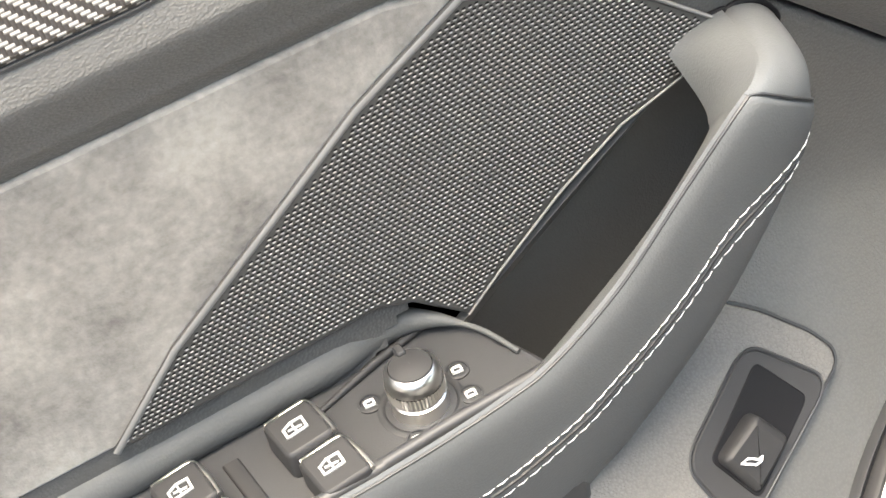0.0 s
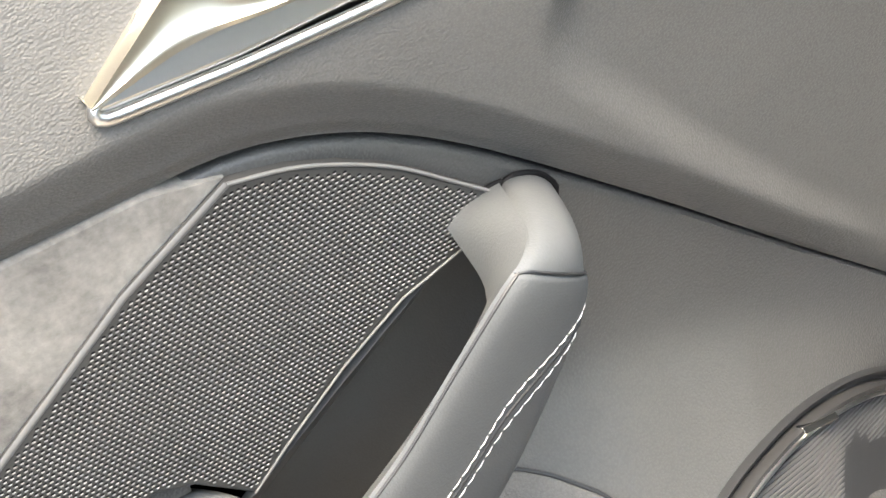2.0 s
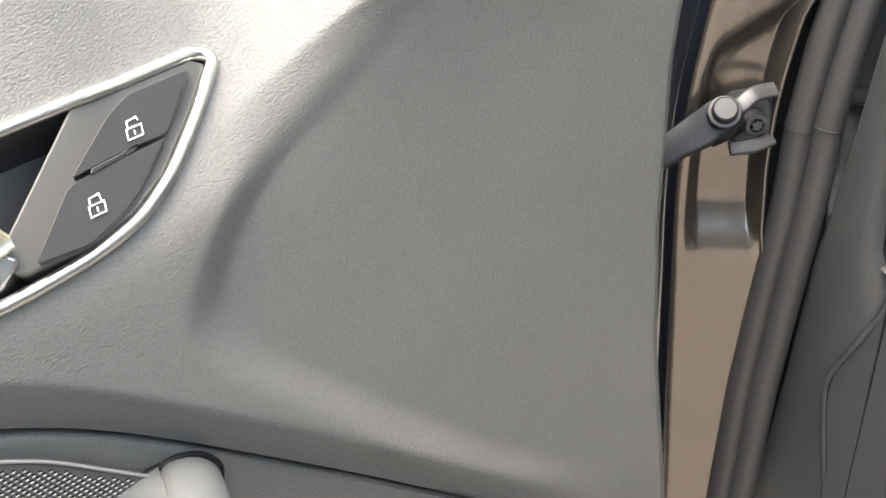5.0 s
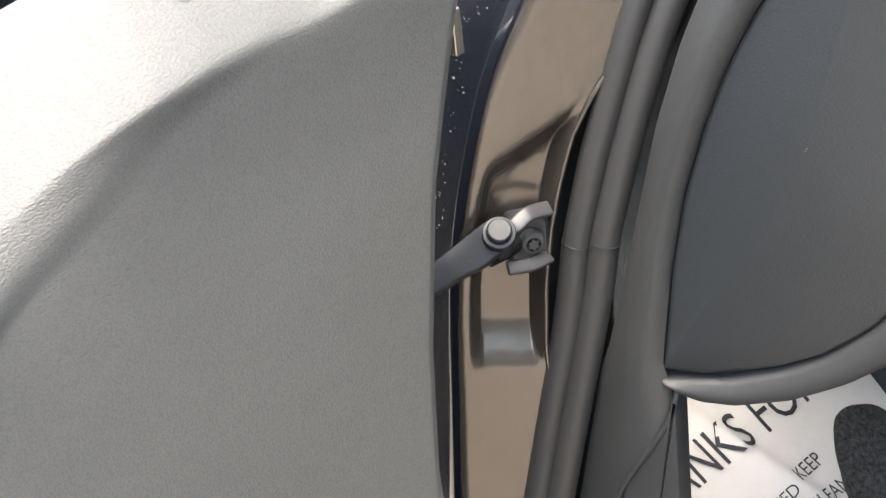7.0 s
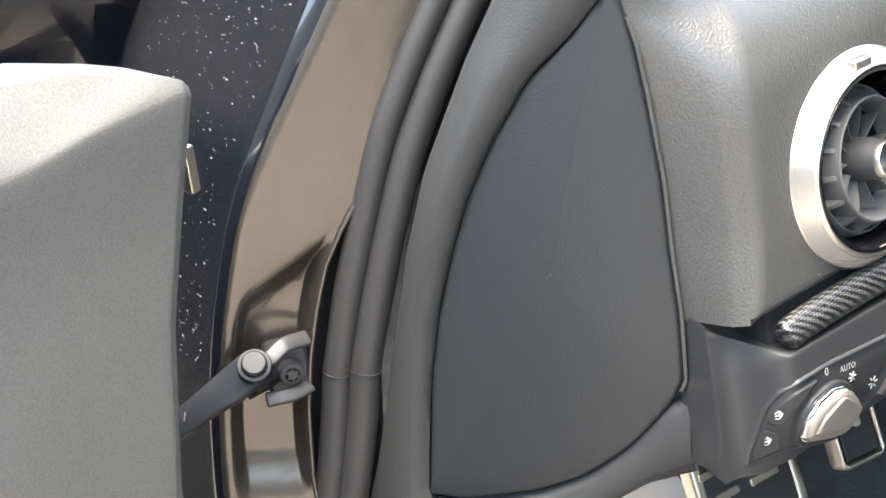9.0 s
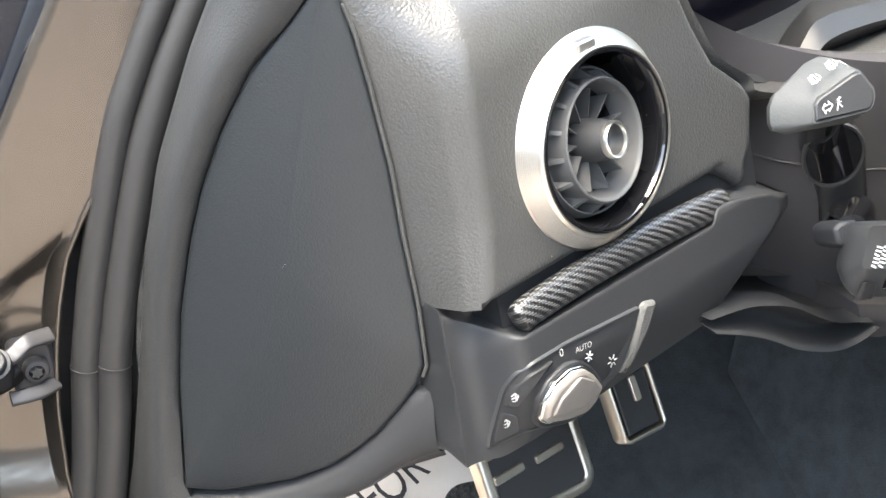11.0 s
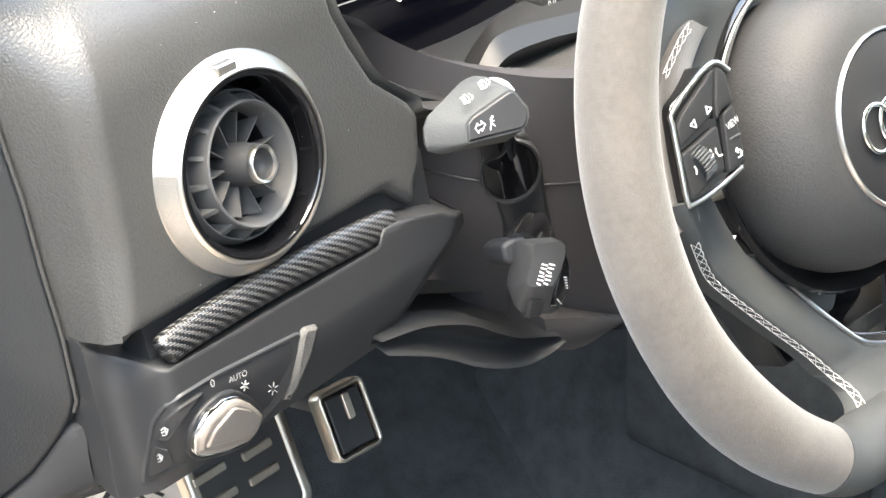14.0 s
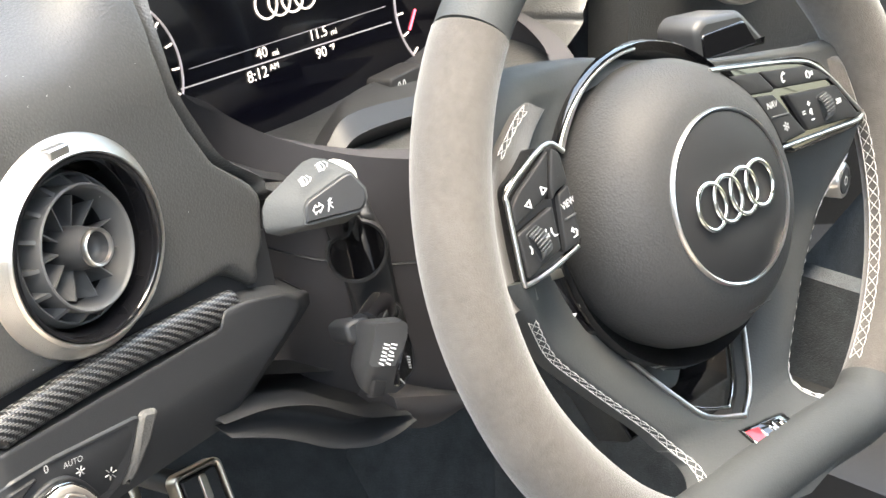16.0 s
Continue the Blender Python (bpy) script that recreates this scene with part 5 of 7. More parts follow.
def make_vent(to_world, name_label):
    vent = thing("air_vent", to_world(0, 0, -0.01), name_label, "air vent", "round air vents")
    prof = [(0.0470, -0.006), (0.0470, -0.001), (0.0464, 0.001), (0.0452, 0.0025), (0.0402, 0.0092), (0.0393, 0.0100), (0.0386, 0.0098), (0.0382, 0.0085)]
    part("vent_ring", lathe(to_world, prof, 96), RING, vent, "satin chrome ring with a finely knurled lower edge")
    knurl = bmesh.new()
    for j in range(12):
        r = 0.0456 - j * 0.00044
        h = 0.0021 + j * 0.00059
        pts = [to_world(r * math.cos(radians(a)), r * math.sin(radians(a)), h) for a in range(165, 315, 3)]
        tube(pts, 0.00019, 5, bm=knurl)
    for k in range(150):
        an = radians(165 + k)
        c, q = math.cos(an), math.sin(an)
        tube([to_world(0.0457 * c, 0.0457 * q, 0.0020), to_world(0.0407 * c, 0.0407 * q, 0.0087)], 0.00012, 4, bm=knurl)
    tagged(part("knurling", knurl, RING, vent, "fine knurled lines"), kind="stuff")
    part("gloss_ring", lathe(to_world, [(0.0384, 0.0085), (0.0378, 0.0098), (0.0366, 0.0096), (0.0352, 0.0070), (0.0344, -0.004), (0.0338, -0.040), (0.0002, -0.042)], 80), GLOSS, vent, "gloss black inner ring")
    tab = plate(lambda a, b, c: to_world(a - 0.003, b + 0.0418, c), rounded(0.011, 0.0045, 0.001), 0.004, 0.0095, 0.001)
    part("ring_tab", tab, CHROME, vent)
    o, n0 = to_world(0.0004, -0.0010, -0.0015), (to_world(0, 0, 1) - to_world(0, 0, 0))
    e1, e2 = to_world(1, 0, 0) - to_world(0, 0, 0), to_world(0, 1, 0) - to_world(0, 0, 0)
    n = (n0 + e1 * 0.10 + e2 * 0.09).normalized()
    r1 = (e1 - n * e1.dot(n)).normalized()
    at = axes_frame(o, r1, n.cross(r1), n)
    dome = [(0.0315, -0.030), (0.0325, -0.009), (0.0324, -0.005), (0.0317, -0.0020), (0.0307, 0.0008), (0.0300, 0.0006), (0.0296, -0.0040), (0.0294, -0.030)]
    barrel = part("vent_barrel", lathe(at, dome, 72), VENT_GREY, vent, "grey domed swivelling vent barrel")
    lip = [(0.0258, -0.020), (0.0263, 0.0068), (0.0261, 0.0082), (0.0254, 0.0086), (0.0247, 0.0081), (0.0242, 0.0066), (0.0226, -0.002), (0.0222, -0.004)]
    part("inner_ring", lathe(at, lip, 64), VENT_GREY, barrel, "thin ring round the fins")
    # throat and floor near-black: the vent's inner shade is put into their colour
    part("barrel_throat", lathe(at, [(0.0224, -0.0038), (0.0212, -0.010), (0.0190, -0.020)], 48), PITCH, barrel, "vent throat, near-black for the shade of its depth")
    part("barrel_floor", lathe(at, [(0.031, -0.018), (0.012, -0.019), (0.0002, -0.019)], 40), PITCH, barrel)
    for k in range(15):
        an = 2 * math.pi * k / 15 + 0.18
        d, w = Vector((math.cos(an), math.sin(an))), Vector((-math.sin(an), math.cos(an)))
        bm = bmesh.new()
        q = [d * 0.0256 - w * 0.0009, d * 0.0308 - w * 0.0009, d * 0.0308 + w * 0.0009, d * 0.0256 + w * 0.0009]
        rings(bm, [[at(x.x, x.y, -0.008) for x in q], [at(x.x, x.y, h) for x, h in zip(q, (0.0072, 0.0002, 0.0002, 0.0072))]], True, False, True)
        part("barrel_strut", bm, VENT_GREY, barrel)
    for k in range(11):
        an = 2 * math.pi * k / 11 + 0.1
        d, w = Vector((math.cos(an), math.sin(an))), Vector((-math.sin(an), math.cos(an)))
        bm = bmesh.new()
        lo = [d * 0.007 - w * 0.0022, d * 0.0215 - w * 0.0034, d * 0.0215 - w * 0.0012, d * 0.007 - w * 0.0004]
        hi = [d * 0.008 + w * 0.0006, d * 0.0215 + w * 0.0022, d * 0.0213 + w * 0.0028, d * 0.008 + w * 0.0012]
        rings(bm, [[at(x.x, x.y, -0.018) for x in lo], [at(x.x, x.y, h) for x, h in zip(hi, (0.0000, 0.0030, 0.0030, 0.0000))]], True, True, True)
        part("vent_fin", bm, VENT_GREY, barrel)
    hub = part("vent_knob", lathe(at, [(0.0092, -0.019), (0.0092, 0.0030), (0.0088, 0.0050), (0.0080, 0.0115), (0.0078, 0.0125)], 48), DARK, vent, "dark vent knob with a polished rim")
    part("knob_rim", lathe(at, [(0.0080, 0.0110), (0.0079, 0.0138), (0.0075, 0.0146), (0.0068, 0.0143), (0.0064, 0.0128)], 48), CHROME, hub, "polished steel knob rim")
    part("knob_hollow", lathe(at, [(0.0066, 0.0132), (0.0058, 0.0095), (0.0042, 0.0070), (0.0002, 0.0063)], 40), DARK, hub, "grey hollow of the knob")
    return vent


make_vent(lambda a, b, c=0.0: FRONT(a - 0.0010, b - 0.0012, c), "round air vent with a satin chrome ring")
CENTRE_VENT = axes_frame((1.165, 0.385, 0.905), (0.9945, -0.1045, 0), (-0.0164, 0.1556, 0.9877), (-0.1032, -0.9823, 0.1564))
make_vent(CENTRE_VENT, "second round air vent beyond the steering wheel")


def make_binnacle():
    cx = 0.256
    lip = [(0.1165, -0.021), (0.112, -0.013), (0.091, 0.004), (0.080, 0.024), (0.073, 0.041), (0.072, 0.06), (0.075, 0.08), (0.09, 0.115), (0.14, 0.145), (cx, 0.155)]
    out = lip + [(2 * cx - a, b) for a, b in reversed(lip[:-1])] + [(2 * cx - 0.16, -0.034), (cx, -0.042), (0.16, -0.034)]
    out = [tuple(p) for p in spline(out, 4, True)]

    # unseen top of the hood juts forward, added to shade the display ledge
    def at(k, c):
        return [FRONT(cx + (a - cx) * k, 0.05 + (b - 0.05) * k, c + brow(max(b, 0.0)) * 0.8 + 0.05 * smooth01((b - 0.09) / 0.05)) for a, b in out]

    bm = bmesh.new()
    rings(bm, [at(1.045, -0.022), at(1.02, -0.006), at(1.0, -0.002), at(0.985, -0.008), at(0.955, -0.05), at(0.93, -0.15)], True)
    part("binnacle", bm, DASH, dashboard, "soft dark hood round the instrument display")
    # moulded ledge under the display, in three runs from its back to its lip
    back = [(0.1424, -0.0185, -0.055), (0.1682, -0.0314, -0.055), (0.1894, -0.0352, -0.055), (0.2091, -0.0312, -0.055), (0.2263, -0.0212, -0.055), (0.2372, -0.0168, -0.055), (0.2576, -0.0153, -0.055), (0.2932, -0.0181, -0.055), (0.336, -0.0243, -0.055), (0.3934, -0.036, -0.055)]
    mid = [(0.1183, -0.01, -0.03), (0.1426, -0.0233, -0.03), (0.1631, -0.0289, -0.03), (0.1821, -0.0291, -0.03), (0.2015, -0.0176, -0.03), (0.2159, -0.0163, -0.03), (0.2347, -0.0183, -0.03), (0.2587, -0.0223, -0.03), (0.2994, -0.0293, -0.03), (0.3541, -0.0413, -0.03)]
    lip_line = [(0.1099, -0.0093, -0.022), (0.1339, -0.0225, -0.022), (0.154, -0.0311, -0.022), (0.1776, -0.0346, -0.022), (0.1983, -0.0265, -0.022), (0.2128, -0.0253, -0.022), (0.2317, -0.027, -0.022), (0.251, -0.0297, -0.022), (0.2913, -0.0374, -0.022), (0.3458, -0.0495, -0.022)]
    runs = [[Vector(q) for q in spline(r, 6)] for r in (back, mid, lip_line)]

    def ledge(i, j):
        def f(s, t):
            k = s * (len(runs[0]) - 1)
            m = min(len(runs[0]) - 2, int(k))
            p, q = (r[m].lerp(r[m + 1], k - m) for r in (runs[i], runs[j]))
            return FRONT(*p.lerp(q, t))
        return f

    part("display_ledge", surf(ledge(0, 1), 60, 6, (0, 0.01, -0.012)), DASH_LOW, dashboard, "dark moulded ledge under the display")
    part("ledge_lip", surf(ledge(1, 2), 60, 4, (0, 0.01, -0.012)), BLACK, dashboard)
    rb = plate(lambda a, b, c: FRONT(a + 0.2800, b - 0.0200, c), rounded(0.034, 0.012, 0.003), -0.060, -0.043, 0.001)
    part("trip_button", rb, BUTTON, dashboard, "dark trip reset button")
    part("button_print", text_mesh(FRONT, "0.0", 0.006, 0.2720, -0.0195, -0.0428), PRINT, dashboard)
    # display
    D = axes_frame((0.902, 0.512, 0.905), (1, 0.0, 0), (0, 0.2, 0.98), (0, -0.98, 0.2))
    disp = thing("instrument_display", D(0, 0, -0.01), "lit digital instrument display in the dash", "display")
    part("screen", plate(D, rounded(0.34, 0.17, 0.02), -0.012, 0.0, 0.002), SCREEN, disp, "dark glossy screen")
    for body, size, a, b in (("40", 0.0085, -0.0373, -0.0227), ("mi", 0.0050, -0.0275, -0.0249), ("11.5", 0.0085, 0.0065, -0.0231), ("mi", 0.0050, 0.0185, -0.0250), ("8:12", 0.0090, -0.0434, -0.0332),
                             ("AM", 0.0048, -0.0305, -0.0320), ("90", 0.0085, 0.0060, -0.0343), ("°F", 0.0050, 0.0150, -0.0335)):
        part("reading", text_mesh(D, body, size, a, b, 0.0005), SCREEN_WHITE, disp, "white lit reading")
    for a0, b0, a1, b1, w in ((-0.096, -0.0260, 0.065, -0.0316, 0.0007), (-0.0876, -0.0173, 0.0627, -0.0215, 0.0003)):
        bm = bmesh.new()
        bar(bm, D, a0, b0, a1, b1, w, 0.0005)
        part("screen_line", bm, SCREEN_GREY, disp, "thin grey lit line")
    for k in range(4):
        loop = [D(-0.0266 + k * 0.0098 + 0.0080 * math.cos(radians(a)), 0.0023 - k * 0.0005 + 0.0080 * math.sin(radians(a)), 0.0006) for a in range(0, 360, 12)]
        part("screen_loop", tube(loop, 0.0006, 5, True), SCREEN_WHITE, disp)
    for cx2, cy2, a0, a1 in ((-0.1376, -0.012, -50, 60), (0.1154, -0.0296, 115, 250)):
        arc = tube([D(cx2 + 0.045 * math.cos(radians(a)), cy2 + 0.045 * math.sin(radians(a)), 0.0006) for a in range(a0, a1, 5)], 0.0007, 5)
        gauge = part("gauge_arc", arc, SCREEN_GREY, disp, "edge of a lit round gauge")
        for a in range(a0 + 10, a1, 18):
            bm = bmesh.new()
            bar(bm, D, cx2 + 0.0395 * math.cos(radians(a)), cy2 + 0.0395 * math.sin(radians(a)), cx2 + 0.043 * math.cos(radians(a)), cy2 + 0.043 * math.sin(radians(a)), 0.0010, 0.0006)
            part("gauge_tick", bm, SCREEN_WHITE, gauge)
    red = bmesh.new()
    bar(red, D, 0.0800, -0.0395, 0.0870, -0.0300, 0.0014, 0.0006)
    part("gauge_needle", red, SCREEN_RED, disp)


make_binnacle()


# ---- the steering wheel ----
wheel = thing("steering_wheel", WC - WN * 0.05, "flat-bottomed steering wheel in grey suede and leather", "steering wheel")
RIM = 0.1565


def rim_point(deg):
    a, b = RIM * math.cos(radians(deg)), RIM * math.sin(radians(deg))
    floor_b = -0.136
    if b < floor_b + 0.02:
        k = smooth01((floor_b + 0.02 - b) / 0.04)
        b = lerp(b, max(b, floor_b), k)
    return a, b


def rim_piece(d0, d1, r, name, material, label):
    n = max(6, int((d1 - d0) / 2.5))
    pts = [WHEEL(*rim_point(d0 + (d1 - d0) * i / n), 0.0) for i in range(n + 1)]
    rad = [r * (1 + 0.10 * smooth01(1 - abs(((d0 + (d1 - d0) * i / n) % 180) - 35) / 25)) if name == "rim_grip" else r for i in range(n + 1)]
    return part(name, tube(pts, rad, 24, up=WN, flat=1.1), material, wheel, label)


def cross_stitch(pairs, width, pitch, r=0.00026):
    """Two rows of dashes with crossed threads between them, along (place, sideways) pairs."""
    line, side = [Vector(p) for p, _ in pairs], [Vector(q) for _, q in pairs]
    bm, total, marks = bmesh.new(), 0.0, []
    for i in range(len(line) - 1):
        seg = (line[i + 1] - line[i]).length
        while total <= seg:
            f = total / seg
            marks.append((line[i].lerp(line[i + 1], f), side[i].lerp(side[i + 1], f)))
            total += pitch
        total -= seg
    for (p, a), (q, b) in zip(marks, marks[1:]):
        for e in (-1, 1):
            tube([p + a * width * e, q - b * width * e], r * 0.75, 5, bm=bm)
            u, v = p + a * width * e, q + b * width * e
            tube([u.lerp(v, 0.12), u.lerp(v, 0.5) + WN * 0.0003, u.lerp(v, 0.88)], [r * 0.8, r * 1.3, r * 0.8], 6, bm=bm)
    return bm


def make_wheel():
    rim_piece(44, 136, 0.0158, "rim_top", LEATHER, "smooth leather rim top")
    rim_piece(136.3, 236, 0.0162, "rim_grip", SUEDE_RIM, "worn grey suede rim grip")
    rim_piece(-56, 43.7, 0.0162, "rim_grip", SUEDE_RIM, "worn grey suede rim grip")
    rim_piece(236.3, 303.7, 0.0165, "rim_bottom", LEATHER, "smooth leather rim bottom")
    # hub and air bag
    air = part("airbag_cover", lathe(WHEEL, [(0.064, -0.045), (0.0680, -0.034), (0.0698, -0.024), (0.0690, -0.013), (0.0655, -0.003), (0.0590, 0.0065), (0.0510, 0.0130), (0.0430, 0.0160), (0.0200, 0.0172), (0.0002, 0.0174)], 96), AIRBAG_SKIN, wheel, "dark round airbag cover")
    part("emblem_ring", lathe(WHEEL, [(0.0420, 0.0150), (0.0417, 0.0176), (0.0410, 0.0182), (0.0402, 0.0178), (0.0399, 0.0165)], 96), CHROME, air, "thin satin silver ring")
    part("emblem_field", lathe(WHEEL, [(0.0400, 0.0169), (0.0390, 0.0176), (0.02, 0.0181), (0.0002, 0.0182)], 64), BUTTON, air)
    for k in range(4):
        ring = [WHEEL(-0.0183 + 0.0122 * k + 0.0098 * math.cos(radians(a)), 0.0108 * math.sin(radians(a)) + 0.0005, 0.0194) for a in range(0, 360, 8)]
        part("emblem_loop", tube(ring, 0.00125, 8, True), BRIGHT, air, "polished silver ring of the emblem")
    mark = bmesh.new()
    for k in range(5):
        bar(mark, WHEEL, -0.007 + k * 0.0035, -0.0545, -0.005 + k * 0.0035, -0.0545, 0.0006, 0.0150)
    part("airbag_mark", mark, BUTTON, air)
    part("hub_back", lathe(WHEEL, [(0.074, -0.050), (0.0800, -0.0225), (0.0785, -0.0200), (0.0740, -0.0260), (0.066, -0.034)], 72), GLOSS, wheel, "gloss black hub surround")
    part("hub_bright_edge", tube([WHEEL(0.0762 * math.cos(radians(a)), 0.0762 * math.sin(radians(a)), -0.0212) for a in range(86, 146, 3)], [0.0009 + 0.0013 * smooth01((i - 8) / 9) for i in range(20)], 10), CHROME, wheel, "bright chrome arc above the airbag")
    part("column_boss", lathe(WHEEL, [(0.055, -0.03), (0.06, -0.06), (0.06, -0.10)], 40), BLACK, wheel)

    # right side arm
    arm = [(0.065, 0.035), (0.100, 0.044), (0.128, 0.042), (0.142, 0.034), (0.146, 0.0), (0.125, -0.004), (0.065, 0.0)]
    part("side_spoke", plate(WHEEL, soften(arm[::-1], 0.008), -0.026, lambda a, b: -0.012 + 0.010 * smooth01((abs(a) - 0.09) / 0.05), 0.006), SUEDE_RIM, wheel, "grey suede side spoke")

    # split lower spoke: one smooth skin from the hub down to the flat rim, with a well in its middle
    outer = spline([(0.138, 0.006), (0.1255, -0.0135), (0.1105, -0.0334), (0.0983, -0.0477), (0.0771, -0.0717), (0.0579, -0.094), (0.0491, -0.108)], 6)
    inner = spline([(0.076, 0.000), (0.070, -0.018), (0.0549, -0.0485), (0.0422, -0.0677), (0.0292, -0.0885), (0.0170, -0.1045), (0.0, -0.1108)], 6)
    heel = spline([(0.0491, -0.108), (0.0475, -0.1150), (0.0530, -0.1215), (0.0650, -0.1260), (0.0900, -0.1330)], 6)

    def skin_c(a, b):
        r = math.hypot(a, b)
        return -0.036 + 0.018 * smooth01((r - 0.055) / 0.06) + 0.033 * smooth01((-b - 0.102) / 0.038) + 0.022 * smooth01((abs(a) - 0.100) / 0.035)

    def along(line, k):
        i = min(len(line) - 2, int(k * (len(line) - 1)))
        return line[i].lerp(line[i + 1], k * (len(line) - 1) - i)

    def limb(s, t):
        o, q = along(outer, s), along(inner, s)
        p = o.lerp(q, t)
        roll = (1 - smooth01(t / 0.12)) ** 1.5
        return p[0], p[1], skin_c(*p) + 0.005 * math.sin(math.pi * t) * (1 - s ** 3) - 0.005 * roll - 0.004 * smooth01((t - 0.88) / 0.12) * (1 - s ** 6)

    def foot(s, t):
        o, q = along(heel, s), Vector((0.0, lerp(-0.1108, -0.150, s)))
        p = o.lerp(q, t)
        roll = (1 - smooth01(t / 0.20)) ** 1.5 * (1 - 0.6 * s)
        return p[0], p[1], skin_c(*p) - 0.005 * roll

    bm = bmesh.new()
    for sgn in (-1, 1):
        for fn, nu, nv in ((limb, 48, 20), (foot, 24, 20)):
            rings(bm, [[WHEEL(sgn * q[0], q[1], q[2]) for q in (fn(i / nu, j / nv) for j in range(nv + 1))] for i in range(nu + 1)], False)
    bmesh.ops.remove_doubles(bm, verts=bm.verts, dist=2e-5)
    rim_edges = [e for e in bm.edges if len(e.link_faces) == 1]
    made = bmesh.ops.extrude_edge_only(bm, edges=rim_edges)
    bmesh.ops.translate(bm, verts=[v for v in made["geom"] if isinstance(v, bmesh.types.BMVert)], vec=-WN * 0.007)
    part("lower_spoke", bm, LEATHER, wheel, "smooth dark grey leather lower spoke", 60)
    for sgn in (-1, 1):
        edge = []
        for fn, n in ((limb, 40), (foot, 14)):
            for i in range(7 if fn is limb else 1, n + 1 if fn is limb else 9):
                p, q, m = (WHEEL(sgn * x, y, z) for x, y, z in (fn(i / n, 0.005), fn(i / n, 0.10), fn(i / n, 0.045)))
                nrm = (q - p).normalized()
                edge.append((m + WN * 0.0006, nrm))
        part("edge_stitching", cross_stitch(edge, 0.0020, 0.0064, 0.00022), THREAD, wheel, "white crossed stitching along the spoke")
    st = []
    for i in range(26):
        a, b = rim_point(lerp(-54, 2, i / 25))
        f = (RIM - 0.0165) / RIM
        st.append((WHEEL(a * f, b * f, -0.003), WN))
    part("rim_stitching", cross_stitch(st, 0.0032, 0.0068, 0.00022), THREAD, wheel, "white crossed stitching on the rim")
    u_line = [limb(i / 48, 1.0) for i in range(16, 49)]
    u_line = [(-a, b, c) for a, b, c in u_line] + [(a, b, c) for a, b, c in reversed(u_line[:-1])]
    part("chrome_edge", tube([WHEEL(a, b + 0.0006, c + 0.0012) for a, b, c in u_line], 0.0015, 8), CHROME, wheel, "bright edge of the lower spoke")
    part("well_edge", tube([WHEEL(a * 0.91, b * 0.965 + 0.001, c - 0.007) for a, b, c in u_line], 0.0010, 8), BRIGHT, wheel, "thin bright line in the well")
    # domed leather bridge between the upper spokes
    rim_edge = [(-0.140, -0.002), (-0.141, 0.030), (-0.134, 0.062), (-0.116, 0.083), (-0.085, 0.0882), (-0.0672, 0.0879), (-0.0421, 0.0845), (-0.0199, 0.0805), (0.0019, 0.0734), (0.0327, 0.0642), (0.0704, 0.0554), (0.1209, 0.0461), (0.146, 0.040), (0.148, 0.0)]
    hub_edge = [(-0.112, -0.004), (-0.112, 0.012), (-0.110, 0.030), (-0.100, 0.042), (-0.078, 0.045), (-0.066, 0.0445), (-0.052, 0.055), (-0.036, 0.064), (-0.015, 0.066), (0.010, 0.060), (0.030, 0.050), (0.070, 0.030), (0.100, 0.020), (0.120, 0.0)]
    rim_edge, hub_edge = spline(rim_edge, 6), spline(hub_edge, 6)

    def spoke_c(a, b):
        return -0.024 + 0.020 * smooth01((math.hypot(a, b) - 0.083) / 0.045) - 0.010 * smooth01((b - 0.070) / 0.02)

    def bridge(s, t):
        q = along(rim_edge, s).lerp(along(hub_edge, s), t)
        return WHEEL(q[0], q[1], spoke_c(*q) - 0.006 * (1 - smooth01(t / 0.2)) ** 2)

    part("upper_spoke", surf(bridge, 90, 20, -WN * 0.012), LEATHER, wheel, "grey leather bridge of the upper spokes", 70)
    hem_line = spline([(-0.147, -0.006), (-0.145, 0.020), (-0.137, 0.040), (-0.124, 0.053), (-0.112, 0.063), (-0.100, 0.0705), (-0.092, 0.0722), (-0.0834, 0.0727)], 6)
    pad_line = spline([(-0.112, -0.008), (-0.112, 0.012), (-0.112, 0.028), (-0.108, 0.038), (-0.098, 0.044), (-0.088, 0.050), (-0.076, 0.059), (-0.0642, 0.0655)], 6)

    def patch(s, t):
        q = along(hem_line, s).lerp(along(pad_line, s), t)
        return WHEEL(q[0], q[1], spoke_c(*q) + 0.0022 - 0.0012 * (1 - smooth01(t / 0.08)) + 0.010 * smooth01((math.hypot(*q) - 0.128) / 0.02))

    part("spoke_suede", surf(patch, 60, 24, -WN * 0.006), SUEDE_RIM, wheel, "grey suede wrap of the upper spoke", 70)
    hem = [(patch(lerp(0.50, 0.90, i / 24), 0.13) + WN * 0.0005, (patch(0.7, 0.3) - patch(0.7, 0.1)).normalized()) for i in range(25)]
    part("spoke_stitching", cross_stitch(hem, 0.0022, 0.0066, 0.0002), THREAD, wheel, "white crossed stitching on the upper spoke")
    fill = [(-0.075, -0.035), (-0.05, -0.080), (-0.04, -0.108), (0.04, -0.108), (0.05, -0.080), (0.075, -0.035)]
    part("spoke_well", plate(WHEEL, fill, -0.075, -0.052, 0.002), GLOSS, wheel, "gloss black well in the lower spoke")
    pad = [(-0.040, -0.050), (-0.022, -0.088), (-0.006, -0.094), (0.004, -0.082), (0.000, -0.055)]
    part("well_pad", plate(WHEEL, soften(pad, 0.006), -0.055, -0.044, 0.003), LEATHER, wheel, "dark leather flap in the well")
    dots = bmesh.new()
